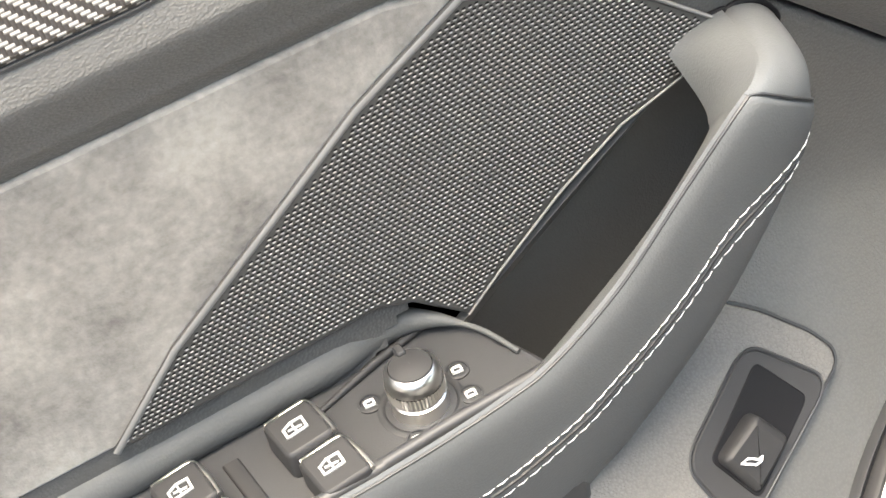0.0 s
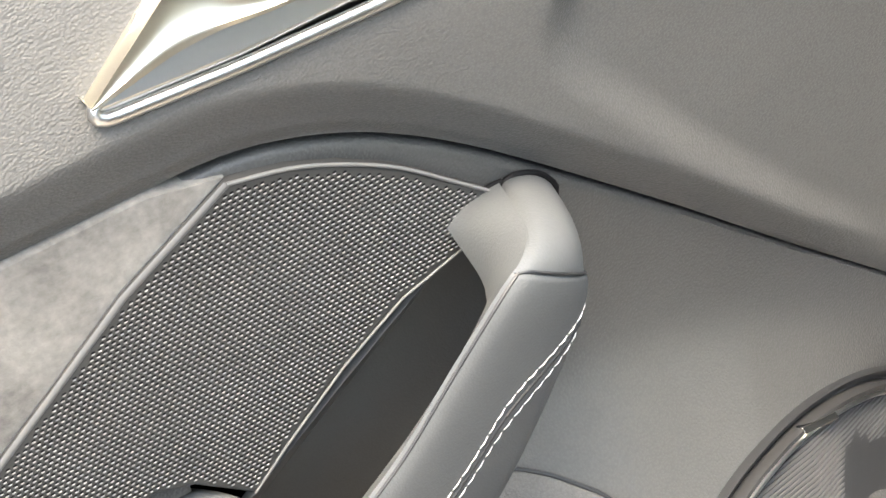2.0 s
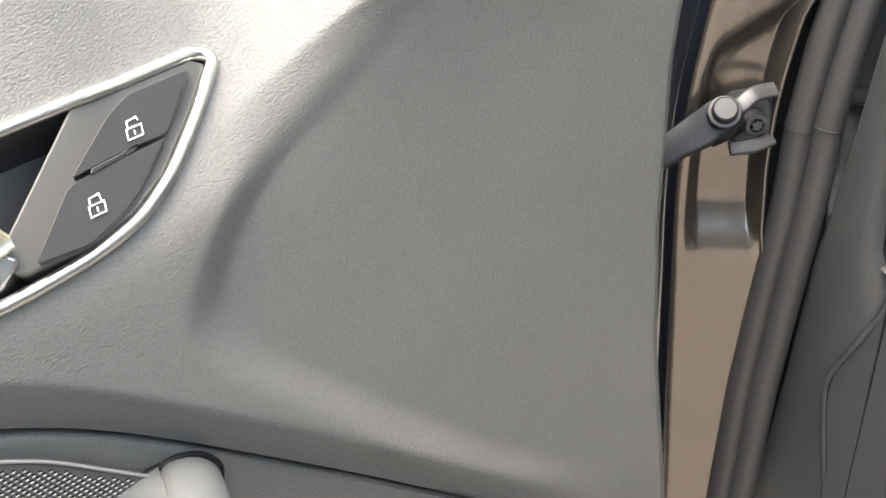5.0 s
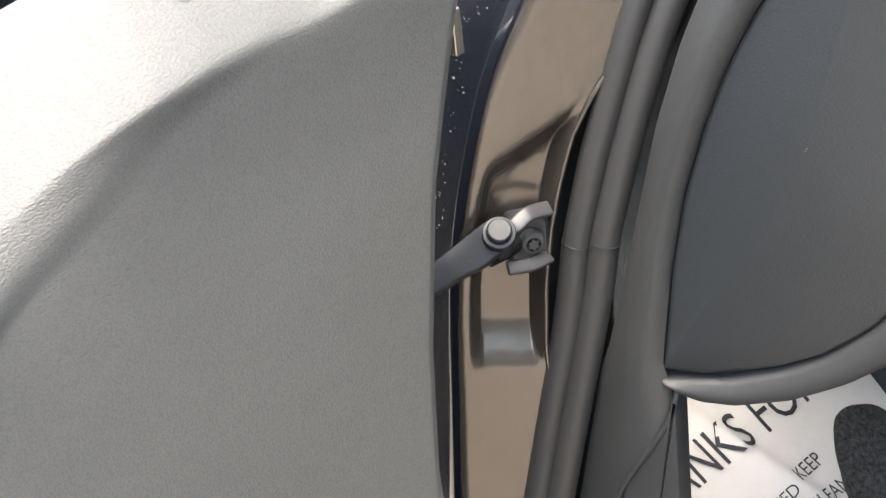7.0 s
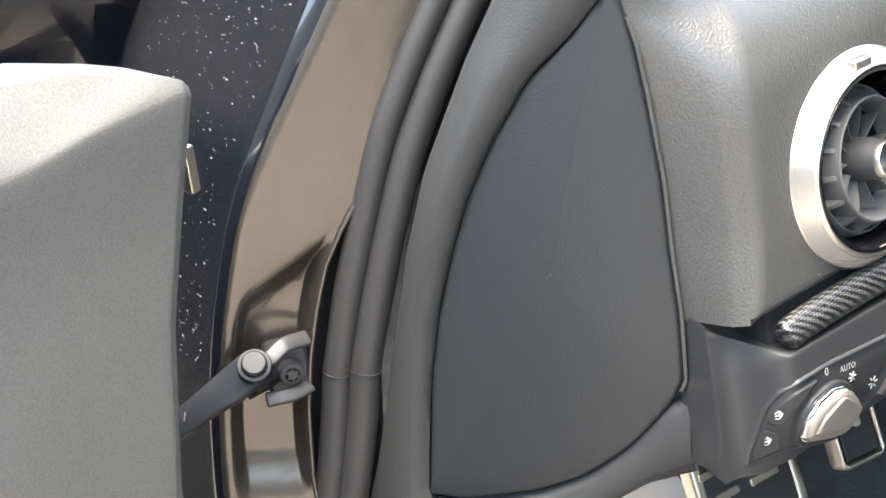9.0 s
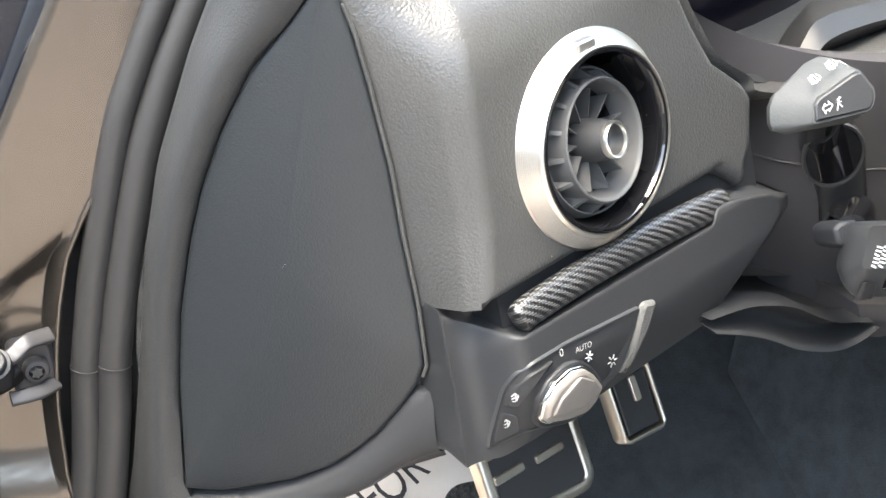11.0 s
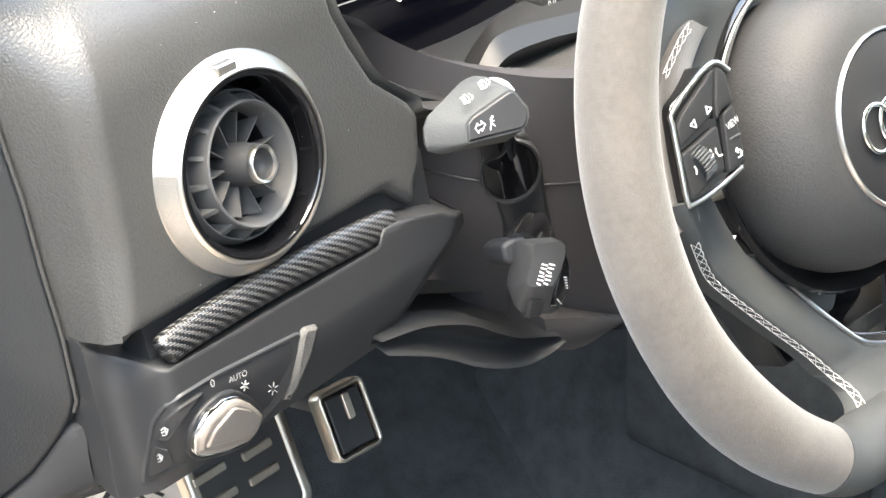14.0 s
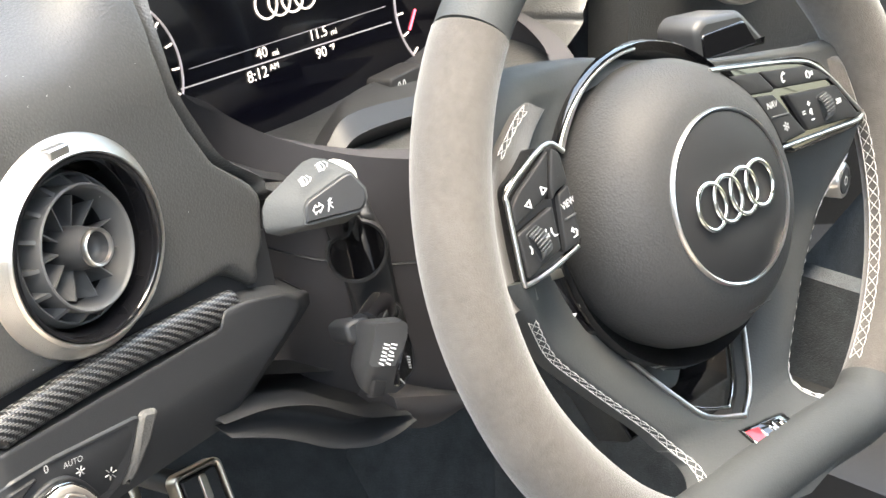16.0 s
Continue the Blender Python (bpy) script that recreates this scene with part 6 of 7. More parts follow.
    for x0, y0, x1, y1 in ((-0.026, -0.060, -0.012, -0.082), (-0.034, -0.064, -0.017, -0.090)):
        for k in range(8):
            f, g = k / 8, (k + 0.5) / 8
            tube([WHEEL(lerp(x0, x1, f), lerp(y0, y1, f), -0.0438), WHEEL(lerp(x0, x1, g), lerp(y0, y1, g), -0.0438)], 0.0004, 5, bm=dots)
    part("flap_stitching", dots, THREAD, wheel, "rows of white stitches")
    # badge
    bad_at = lambda a, b, c: WHEEL(a + 0.0050, b - 0.0008, skin_c(a + 0.005, b - 0.0008) + c + 0.0012)  # noqa: E731
    bad = part("wheel_badge", plate(bad_at, [(-0.0165, -0.1240), (0.0125, -0.1262), (0.0135, -0.1158), (-0.0150, -0.1130)], -0.003, 0.0016, 0.0005), GLOSS, wheel, "small black and red badge")
    part("badge_red", plate(bad_at, [(-0.0160, -0.1233), (-0.0075, -0.1240), (-0.0060, -0.1150), (-0.0148, -0.1138)], 0.0, 0.0020, 0.0003), RED, bad, "red enamel field")
    for x in (-0.0045, 0.0045):
        ring = soften([(x - 0.0030, -0.1230), (x + 0.0036, -0.1234), (x + 0.0042, -0.1165), (x - 0.0022, -0.1158)], 0.0012)
        part("badge_shape", tube([bad_at(a, b, 0.0020) for a, b in ring], 0.0005, 6, True), BRIGHT, bad, "raised silver outline on the badge")
    part("badge_edge", tube([bad_at(-0.0150, -0.1130, 0.0016), bad_at(-0.0165, -0.1240, 0.0016)], 0.0005, 6), BRIGHT, bad)
    # key pads
    left = [(-0.1225, 0.0445), (-0.0935, 0.0555), (-0.0860, 0.0346), (-0.0862, 0.0090), (-0.0905, 0.0050), (-0.1280, 0.0010), (-0.1262, 0.0213)]
    right = [(0.0350, 0.0560), (0.0955, 0.0450), (0.1115, 0.0378), (0.1370, 0.0030), (0.1345, -0.0025), (0.0690, 0.0010)]
    left_frame = [(-0.0838, 0.0489), (-0.0916, 0.0546), (-0.1069, 0.0499), (-0.1226, 0.0419), (-0.1241, 0.0368), (-0.1261, 0.0198), (-0.1276, 0.0054), (-0.1254, 0.0029), (-0.1088, 0.0043), (-0.0914, 0.0082)]
    right_frame = [(0.0244, 0.0559), (0.0698, 0.0475), (0.0906, 0.0429), (0.1019, 0.0384), (0.1142, 0.0276), (0.1252, 0.0135), (0.1321, 0.0049), (0.1300, 0.0024), (0.1234, 0.0018), (0.0932, 0.0041), (0.0610, 0.0064)]
    left_keys = [[(-0.0940, 0.0528), (-0.0996, 0.0381), (-0.1020, 0.0341), (-0.1239, 0.0274), (-0.1230, 0.0363), (-0.1184, 0.0404)], 
                 [(-0.1004, 0.0298), (-0.1025, 0.0106), (-0.1255, 0.0050), (-0.1244, 0.0247)], 
                 [(-0.0957, 0.0330), (-0.0879, 0.0353), (-0.0885, 0.0192), (-0.0890, 0.0116), (-0.0928, 0.0091), (-0.1007, 0.0085)], 
                 [(-0.0919, 0.0531), (-0.0874, 0.0494), (-0.0875, 0.0361), (-0.0959, 0.0341), (-0.0997, 0.0315), (-0.0987, 0.0378)]]
    right_keys = [[(0.0569, 0.0465), (0.0944, 0.0398), (0.1054, 0.0343), (0.1126, 0.0274), (0.0705, 0.0341), (0.0664, 0.0357)], 
                  [(0.0340, 0.0503), (0.0569, 0.0465), (0.0657, 0.0359), (0.0640, 0.0340), (0.0464, 0.0370)], 
                  [(0.0490, 0.0358), (0.0637, 0.0333), (0.0818, 0.0084), (0.0603, 0.0080), (0.0581, 0.0173)], 
                  [(0.0736, 0.0303), (0.1146, 0.0243), (0.1278, 0.0049), (0.1246, 0.0038), (0.0835, 0.0084)]]
    for poly, line, keys, (ra, rb), lean in ((left, left_frame, left_keys, (-0.1147, 0.0175), 18), (right[::-1], right_frame, right_keys, (0.1006, 0.0163), 8)):
        body = part("key_pad", plate(WHEEL, soften(poly, 0.004), -0.02, 0.0030, 0.002), GLOSS, wheel, "gloss black key pad framed in chrome")
        part("pad_frame", tube([WHEEL(a, b, 0.0040) for a, b in (tuple(q) for q in spline(line, 4))], 0.0012, 8), CHROME, body, "satin chrome frame")
        for kq in keys:
            part("key", plate(WHEEL, soften(inset(kq, 0.0003), 0.0014, 3), 0.002, 0.0056, 0.0007, dome=0.0003), BUTTON, body, "dark satin key")
        drum = bmesh.new()
        turn = axes_frame(WHEEL(ra, rb, 0.0), WE * math.cos(radians(lean)) + WU * math.sin(radians(lean)), WU * math.cos(radians(lean)) - WE * math.sin(radians(lean)), WN)
        for i in range(9):
            an = radians(-64 + 16 * i)
            y, z = 0.0062 * math.sin(an), 0.0052 + 0.0040 * math.cos(an)
            tube([turn(-0.0036, y, z), turn(0.0036, y, z)], 0.00062, 6, bm=drum)
        part("roller", drum, VENT_GREY, body, "ribbed roller")
        part("roller_slot", plate(turn, rounded(0.0088, 0.0142, 0.0016), 0.004, 0.0061, 0.0004), BLACK, body)
        sg = bmesh.new()
        if poly is left:
            text_mesh(WHEEL, "VIEW", 0.0044, -0.092, 0.0278, 0.0060, 12, bm=sg, squeeze=0.8)
            for (cx, cy), d in (((-0.1144, 0.0344), -1), ((-0.1036, 0.0375), 1)):
                tri = [(cx + d * 0.0018, cy), (cx - d * 0.0012, cy + 0.0017), (cx - d * 0.0012, cy - 0.0017)]
                for i in range(3):
                    bar(sg, WHEEL, *tri[i], *tri[(i + 1) % 3], 0.0004, 0.0061)
            strokes = ((-0.0929, 0.0147), ((-0.0016, 0.0014, 0.0008, 0.0014), (0.0008, 0.0014, 0.0016, 0.0004), (0.0016, 0.0004, 0.0010, -0.0012), (0.0010, -0.0012, -0.0010, -0.0016), (-0.0016, 0.0014, -0.0006, 0.0024), (-0.0016, 0.0014, -0.0004, 0.0004))), \
                      ((-0.1044, 0.0188), ((-0.0012, 0.0022, -0.0016, 0.0008), (-0.0016, 0.0008, -0.0004, -0.0014), (-0.0004, -0.0014, 0.0012, -0.0014))), \
                      ((-0.1204, 0.0163), ((0.0002, 0.0016, 0.0008, 0.0), (0.0008, 0.0, 0.0002, -0.0016))), \
                      ((-0.109, 0.0185), ((-0.0008, 0.0008, 0.0008, 0.0008), (-0.0008, 0.0, 0.0008, 0.0), (-0.0008, -0.0008, 0.0008, -0.0008), (0.0, 0.0030, 0.0, 0.0022), (0.0, -0.0022, 0.0, -0.0030)))
            rib_ = [(-0.096, 0.0217), (-0.0893, 0.0223)]
        else:
            text_mesh(WHEEL, "NAV", 0.0048, 0.0596, 0.0285, 0.0060, -4, bm=sg, squeeze=0.85)
            text_mesh(WHEEL, "*", 0.0105, 0.066, 0.0152 - 0.0016, 0.0060, bm=sg)
            strokes = ((0.0734, 0.0389), ((0.0012, 0.0024, -0.0008, 0.0008), (-0.0008, 0.0008, -0.0012, -0.0012), (-0.0012, -0.0012, -0.0006, -0.0024), (0.0012, 0.0024, 0.0018, 0.0014), (-0.0006, -0.0024, 0.0004, -0.0020))), \
                      ((0.0939, 0.035), ((-0.0018, -0.0012, -0.0018, 0.0008), (-0.0018, 0.0008, -0.0006, 0.0018), (-0.0006, 0.0018, 0.0008, 0.0010), (0.0008, 0.0010, 0.0010, -0.0012), (0.0010, -0.0012, -0.0002, -0.0018), (0.0024, 0.0004, 0.0024, -0.0006), (0.0032, 0.0008, 0.0032, -0.0010))), \
                      ((0.088, 0.0213), ((-0.0009, 0.0, 0.0009, 0.0), (0.0, -0.0009, 0.0, 0.0009))), \
                      ((0.0884, 0.0129), ((-0.0009, 0.0, 0.0009, 0.0),)), \
                      ((0.0882, 0.0169), ((-0.0008, 0.0006, -0.0008, -0.0006), (-0.0008, 0.0, 0.0006, 0.0014), (0.0006, 0.0014, 0.0006, -0.0014), (0.0006, -0.0014, -0.0008, 0.0))), \
                      ((0.0825, 0.018), ((-0.0008, 0.0006, 0.0008, 0.0006), (-0.0008, -0.0006, 0.0008, -0.0006))), \
                      ((0.1128, 0.0158), ((-0.0018, 0.0010, -0.0006, 0.0), (-0.0006, 0.0, -0.0018, -0.0010), (-0.0004, 0.0010, 0.0008, 0.0), (0.0008, 0.0, -0.0004, -0.0010), (0.0014, 0.0010, 0.0014, -0.0010)))
            rib_ = [(0.0574, 0.0228), (0.0704, 0.0213)]
        for (cx, cy), lines in strokes:
            for x0, y0, x1, y1 in lines:
                bar(sg, WHEEL, cx + x0, cy + y0, cx + x1, cy + y1, 0.0005, 0.0061)
        tagged(part("key_sign", sg, PRINT, body, "white printed key signs"), kind="stuff")
        part("key_rib", tube([WHEEL(rib_[0][0], rib_[0][1], 0.0060), WHEEL(rib_[1][0], rib_[1][1], 0.0060)], 0.0005, 6), VENT_GREY, body)
    # gloss panel under the left key pad
    low_panel = [(-0.1040, -0.0010), (-0.0740, -0.0020), (-0.0680, -0.0274), (-0.0640, -0.0430), (-0.0963, -0.0310)]
    gp = part("gloss_panel", plate(WHEEL, soften(low_panel, 0.004), -0.05, -0.024, 0.002), GLOSS, wheel, "gloss black panel below the key pad")
    part("panel_mark", plate(WHEEL, [(-0.0870, -0.0262), (-0.0800, -0.0290), (-0.0775, -0.0270), (-0.0850, -0.0245)], -0.0245, -0.0236, 0.0002), PRINT, gp)
    part("panel_slot", plate(WHEEL, [(-0.1000, -0.0060), (-0.0780, -0.0090), (-0.0765, -0.0050), (-0.0990, -0.0020)], -0.0245, -0.0225, 0.0004), STEEL, gp, "warm metal strip")
    # shift paddle behind the left spoke
    pd = [(-0.098, 0.004), (-0.072, 0.000), (-0.062, -0.022), (-0.070, -0.034), (-0.088, -0.030)]
    part("shift_paddle", plate(WHEEL, soften(pd, 0.005), -0.046, -0.036, 0.003), GLOSS, wheel, "gloss black shift paddle")


make_wheel()


# ---- column, stalks ----
def make_column():
    col = thing("steering_column", (0.88, 0.40, 0.72), "dark plastic steering column shroud", "steering column")

    def shroud(s, t):
        z = lerp(0.735, 0.885, t)
        an = lerp(-100, 100, s)
        r = 0.105 + 0.01 * math.sin(math.pi * t)
        x = 0.895 + r * math.sin(radians(an)) * 1.05
        y = 0.455 - 0.105 * math.cos(radians(an))
        return (x, y - (z - 0.81) * 0.15, z - 0.02 * math.cos(radians(an)))

    part("shroud", surf(shroud, 40, 12, (0, 0.02, 0)), SHROUD, col, "smooth grey column shroud")
    part("shroud_seam", tube([Vector(shroud(s / 20, 0.62)) + Vector((-0.0004, -0.0006, 0)) for s in range(2, 18)], 0.0008, 6), BLACK, col)
    S = axes_frame((0.796, 0.3786, 0.815), (0.80, -0.60, 0.0), (-0.12, -0.16, 0.98), (-0.59, -0.79, -0.2))
    pl = soften([(-0.0106, 0.026), (-0.0064, 0.008), (0.0017, -0.0223), (0.003, -0.045), (0.031, -0.045), (0.0261, -0.0259), (0.0232, -0.010), (0.0205, 0.012), (0.012, 0.034), (-0.004, 0.034)], 0.004)
    part("stalk_plate", plate(S, pl, -0.03, 0.0, 0.002), BLACK, col, "black plate with the stalk openings")
    for ca, cb, ra, rb in ((0.0045, 0.0125, 0.0150, 0.0190), (0.0145, -0.029, 0.0115, 0.0095)):
        E = lambda a, b, c, ca=ca, cb=cb, ra=ra, rb=rb: S(ca + a * ra, cb + b * rb, c)  # noqa: E731
        ring_ = part("stalk_opening", lathe(E, [(1.04, -0.001), (1.0, 0.0018), (0.92, 0.0014), (0.86, -0.004)], 36), DARK, col, "dark ring round a stalk")
        part("opening_floor", lathe(E, [(0.90, 0.0008), (0.5, 0.0006), (0.01, 0.0006)], 36), GLOSS, ring_)
    low_line = spline([(0.690, 0.7829), (0.7133, 0.7713), (0.7305, 0.7605), (0.7447, 0.7501), (0.7596, 0.7416), (0.7792, 0.7334), (0.7958, 0.7311), (0.811, 0.7325)], 6)
    top_line = spline([(0.690, 0.7890), (0.7147, 0.7847), (0.7358, 0.7767), (0.7502, 0.7689), (0.765, 0.7580), (0.7802, 0.7480), (0.796, 0.7410), (0.811, 0.7345)], 6)

    def lever(s, t):
        k = s * (len(low_line) - 1)
        i = min(len(low_line) - 2, int(k))
        p, q = (line[i].lerp(line[i + 1], k - i) for line in (top_line, low_line))
        m = p.lerp(q, t)
        return (m[0], 0.354 + 0.012 * math.sin(math.pi * min(1.0, t * 1.12)) - 0.003 * smooth01((t - 0.85) / 0.15), m[1])

    part("adjust_lever", surf(lever, 48, 16, (0.004, 0.016, 0.0)), DASH_LOW, col, "dark hollowed column adjusting lever", 60)

    def chin(s, t):
        top, low_ = Vector((lerp(0.806, 0.868, s), 0.362, lerp(0.7440, 0.7170, s))), Vector((lerp(0.806, 0.868, s), 0.366, lerp(0.7270, 0.7105, s) - 0.009 * math.sin(math.pi * s)))
        return top.lerp(low_, t) + Vector((0, -0.004 * math.sin(math.pi * t), 0))

    part("shroud_chin", surf(chin, 24, 8, (0.004, 0.03, 0.002)), SHROUD, col, "rounded lower end of the shroud")

    def under(s, t):
        top = Vector((lerp(0.735, 0.95, s), 0.400, lerp(0.776, 0.686, s)))
        low_ = Vector((lerp(0.705, 0.93, s), 0.372, lerp(0.778, 0.676, s)))
        p = top.lerp(low_, t)
        return p + Vector((0.02, 0.03, -0.01)) * math.sin(math.pi * t)

    part("knee_panel", surf(under, 20, 10, (0.01, 0.02, -0.004)), BLACK, col, "dark hollow under the column")


make_column()


def make_stalks():
    st = thing("indicator_stalk", (0.80, 0.39, 0.83), "grey indicator stalk with white signs", "stalk")
    F = axes_frame((0.7365, 0.3205, 0.890), (0.9442, -0.3294, 0), (0.1352, 0.3876, 0.9119), (-0.3003, -0.861, 0.4105))
    outer = [(-0.0332, -0.0022), (-0.0320, 0.0047), (-0.0288, 0.0092), (-0.0097, 0.0202), (-0.0047, 0.0210), (0.0008, 0.0194), (0.0083, 0.0119), (0.0119, 0.0033), (0.0125, -0.0018), (0.0090, -0.0071), (0.0029, -0.0094), (-0.0274, -0.0079), (-0.0325, -0.0055)]
    face = [(-0.0200, -0.0050), (-0.0190, 0.0020), (-0.0165, 0.0048), (0.0020, 0.0115), (0.0041, 0.0119), (0.0066, 0.0112), (0.0100, 0.0050), (0.0111, 0.0034), (0.0108, -0.0005), (0.0085, -0.0044), (0.0060, -0.0058), (-0.0160, -0.0060), (-0.0190, -0.0058)]
    bm = bmesh.new()
    big = [[F(a * k + 0.001 * (1 - k), b * k, c) for a, b in outer] for k, c in ((0.75, -0.020), (0.95, -0.012), (1.0, -0.006))]
    rings(bm, big + [[F(*(Vector(p).lerp(Vector(q), 0.88)), 0.0052) for p, q in zip(outer, face)], [F(a, b, 0.0062) for a, b in face]], True, True, True)
    h = part("stalk_head", bm, LEATHER, st, "tapered grey stalk head", 50)
    part("stalk_face", plate(F, soften(inset(face, 0.0008), 0.002), 0.002, 0.0072, 0.0008), DARK, h, "dark face of the stalk")
    sg = bmesh.new()
    for x0, y0, x1, y1 in ((-0.0152, -0.0004, -0.0138, 0.0016), (-0.0152, -0.0004, -0.0142, -0.0024), (-0.0138, 0.0016, -0.0136, 0.0006), (-0.0142, -0.0024, -0.0138, -0.0014), (-0.0136, 0.0006, -0.0118, 0.0010), (-0.0138, -0.0014, -0.0120, -0.0010),
                           (-0.0118, 0.0010, -0.0120, 0.0022), (-0.0120, 0.0022, -0.0104, 0.0004), (-0.0104, 0.0004, -0.0124, -0.0020), (-0.0124, -0.0020, -0.0120, -0.0010),
                           (-0.0086, -0.0022, -0.0066, 0.0030), (-0.0080, 0.0008, -0.0062, 0.0010), (-0.0078, 0.0020, -0.0060, 0.0026), (-0.0076, 0.0006, -0.0062, -0.0012)):
        bar(sg, F, x0, y0, x1, y1, 0.00032, 0.0074)
    for x, y in ((-0.0150, 0.0125), (-0.0060, 0.0168)):
        T = lambda a, b, c, x=x, y=y: F(x + a, y + b, 0.0038 - (b - 0.0005) * 0.9 + c)  # noqa: E731
        for d in (-0.0013, -0.0004, 0.0005, 0.0014):
            bar(sg, T, -0.0022, d - 0.0006, -0.0008, d - 0.0003, 0.00018, 0.0004)
        for x0, y0, x1, y1 in ((-0.0004, -0.0018, 0.0008, -0.0014), (0.0008, -0.0014, 0.0014, 0.0002), (0.0014, 0.0002, 0.0006, 0.0018), (0.0006, 0.0018, -0.0004, 0.0016), (-0.0004, 0.0016, -0.0004, -0.0018), (0.0022, 0.0018, 0.0034, 0.0006), (0.0034, 0.0006, 0.0022, -0.0008)):
            bar(sg, T, x0, y0, x1, y1, 0.0002, 0.0004)
    tagged(part("stalk_sign", sg, PRINT, h, "white printed signs"), kind="stuff")
    arm = spline([(0.758, 0.345, 0.886), (0.772, 0.358, 0.868), (0.790, 0.375, 0.845), (0.812, 0.395, 0.818)], 6)
    part("stalk_arm", tube(arm, [lerp(0.0105, 0.0100, i / 18) for i in range(19)], 16), GLOSS, st, "glossy dark stalk arm")

    cr = thing("cruise_stalk", (0.82, 0.40, 0.77), "dark cruise control stalk with white lettering", "stalk")
    K = axes_frame((0.755, 0.310, 0.815), (0.9442, -0.3294, 0), (0.1352, 0.3876, 0.9119), (-0.3003, -0.861, 0.4105))
    outer = [(-0.0120, 0.0140), (-0.0100, 0.0152), (0.0057, 0.0123), (0.0085, 0.0095), (0.0101, 0.0033), (0.0110, -0.0048), (0.0091, -0.0122), (0.0020, -0.0195), (-0.0027, -0.0211), (-0.0156, -0.0180), (-0.0182, -0.0139), (-0.0193, -0.0058), (-0.0180, -0.0020), (-0.0135, 0.0070)]
    face = [(-0.0098, 0.0118), (-0.0080, 0.0128), (0.0040, 0.0108), (0.0056, 0.0085), (0.0040, 0.0035), (0.0010, -0.0010), (-0.0020, -0.0045), (-0.0043, -0.0067), (-0.0050, -0.0072), (-0.0139, -0.0052), (-0.0160, -0.0045), (-0.0168, -0.0030), (-0.0160, -0.0010), (-0.0115, 0.0070)]
    bm = bmesh.new()
    big = [[K(a * k, b * k, c) for a, b in outer] for k, c in ((0.8, -0.018), (0.97, -0.010), (1.0, -0.005))]
    rings(bm, big + [[K(*(Vector(p).lerp(Vector(q), 0.9)), 0.0062) for p, q in zip(outer, face)], [K(a, b, 0.0072) for a, b in face]], True, True, True)
    body = part("stalk_head", bm, DARK, cr, "dark angular stalk head", 50)
    marks = bmesh.new()
    for a, b, n in ((-0.0112, -0.0046, 6), (-0.0078, -0.0054, 6)):
        for i in range(n):
            x, y = a + 0.00092 * i, b + 0.00150 * i
            bar(marks, K, x - 0.0008, y + 0.0004, x + (0.0010 if i % 3 else 0.0003), y - 0.0005, 0.0007, 0.0075)
    side_c = lambda a, b: 0.0074 - 0.85 * ((a + 0.004) * 0.871 - (b + 0.010) * 0.49)  # noqa: E731
    side = [(-0.0042, -0.0098), (-0.0046, -0.0180), (0.0070, -0.0132), (0.0080, -0.0100), (0.0078, -0.0005), (0.0052, 0.0058)]
    part("stalk_side", plate(K, soften(side, 0.002), -0.010, side_c, 0.0008), GLOSS, body, "glossy dark side of the stalk")
    L = lambda a, b, c: K(a, b, side_c(a, b) + c)  # noqa: E731
    for i in range(5):
        bar(marks, L, 0.0032 + 0.0004 * i, -0.0055 - 0.0014 * i, 0.0046 + 0.0002 * i, -0.0060 - 0.0013 * i, 0.0006, 0.0002)
    for i in range(4):
        bar(marks, L, -0.0032 + 0.0008 * i, -0.0140 - 0.0008 * i, -0.0026 + 0.0008 * i, -0.0146 - 0.0008 * i, 0.0004, 0.0002)
    tagged(part("stalk_sign", marks, PRINT, body, "white print too small to read"), kind="stuff")
    part("end_button", plate(K, soften([(-0.0150, -0.0110), (-0.0158, -0.0196), (-0.0092, -0.0206), (-0.0084, -0.0134)], 0.001), -0.008, lambda a, b: 0.0046 + 0.75 * (b + 0.0107), 0.0006), BUTTON, body, "small end button")
    block = [(-0.0175, 0.0140), (-0.0130, 0.0160), (-0.004, 0.0148), (-0.006, 0.004), (-0.0115, 0.0030), (-0.0170, 0.0065)]
    part("stalk_shoulder", plate(K, soften(block, 0.002), -0.030, -0.010, 0.002), BLACK, body, "dark shoulder behind the stalk head")
    arm = spline([tuple(K(-0.006, 0.010, -0.014)), (0.782, 0.345, 0.812), (0.805, 0.37, 0.795), (0.83, 0.40, 0.772)], 6)
    part("stalk_arm", tube(arm, 0.0078, 14), GLOSS, cr, "glossy dark stalk arm")

    wp = thing("wiper_stalk", (1.0, 0.36, 0.85), "glossy wiper stalk behind the steering wheel", "stalk")
    W = axes_frame((1.055, 0.333, 0.882), (0.99, -0.10, 0), (0, 0.2, 0.98), (-0.10, -0.97, 0.2))
    hb = part("stalk_head", plate(W, soften([(-0.030, -0.016), (-0.030, 0.004), (-0.022, 0.009), (0.012, 0.006), (0.034, -0.018)], 0.004), -0.02, 0.008, 0.004), DARK, wp)
    part("stalk_face", plate(W, soften([(-0.026, -0.014), (-0.026, 0.000), (0.012, 0.000), (0.022, -0.016)], 0.003), 0.0, 0.0092, 0.001), GLOSS, hb)
    part("stalk_arm", tube([(1.05, 0.34, 0.875), (1.0, 0.38, 0.84)], 0.011, 12), GLOSS, wp)


make_stalks()


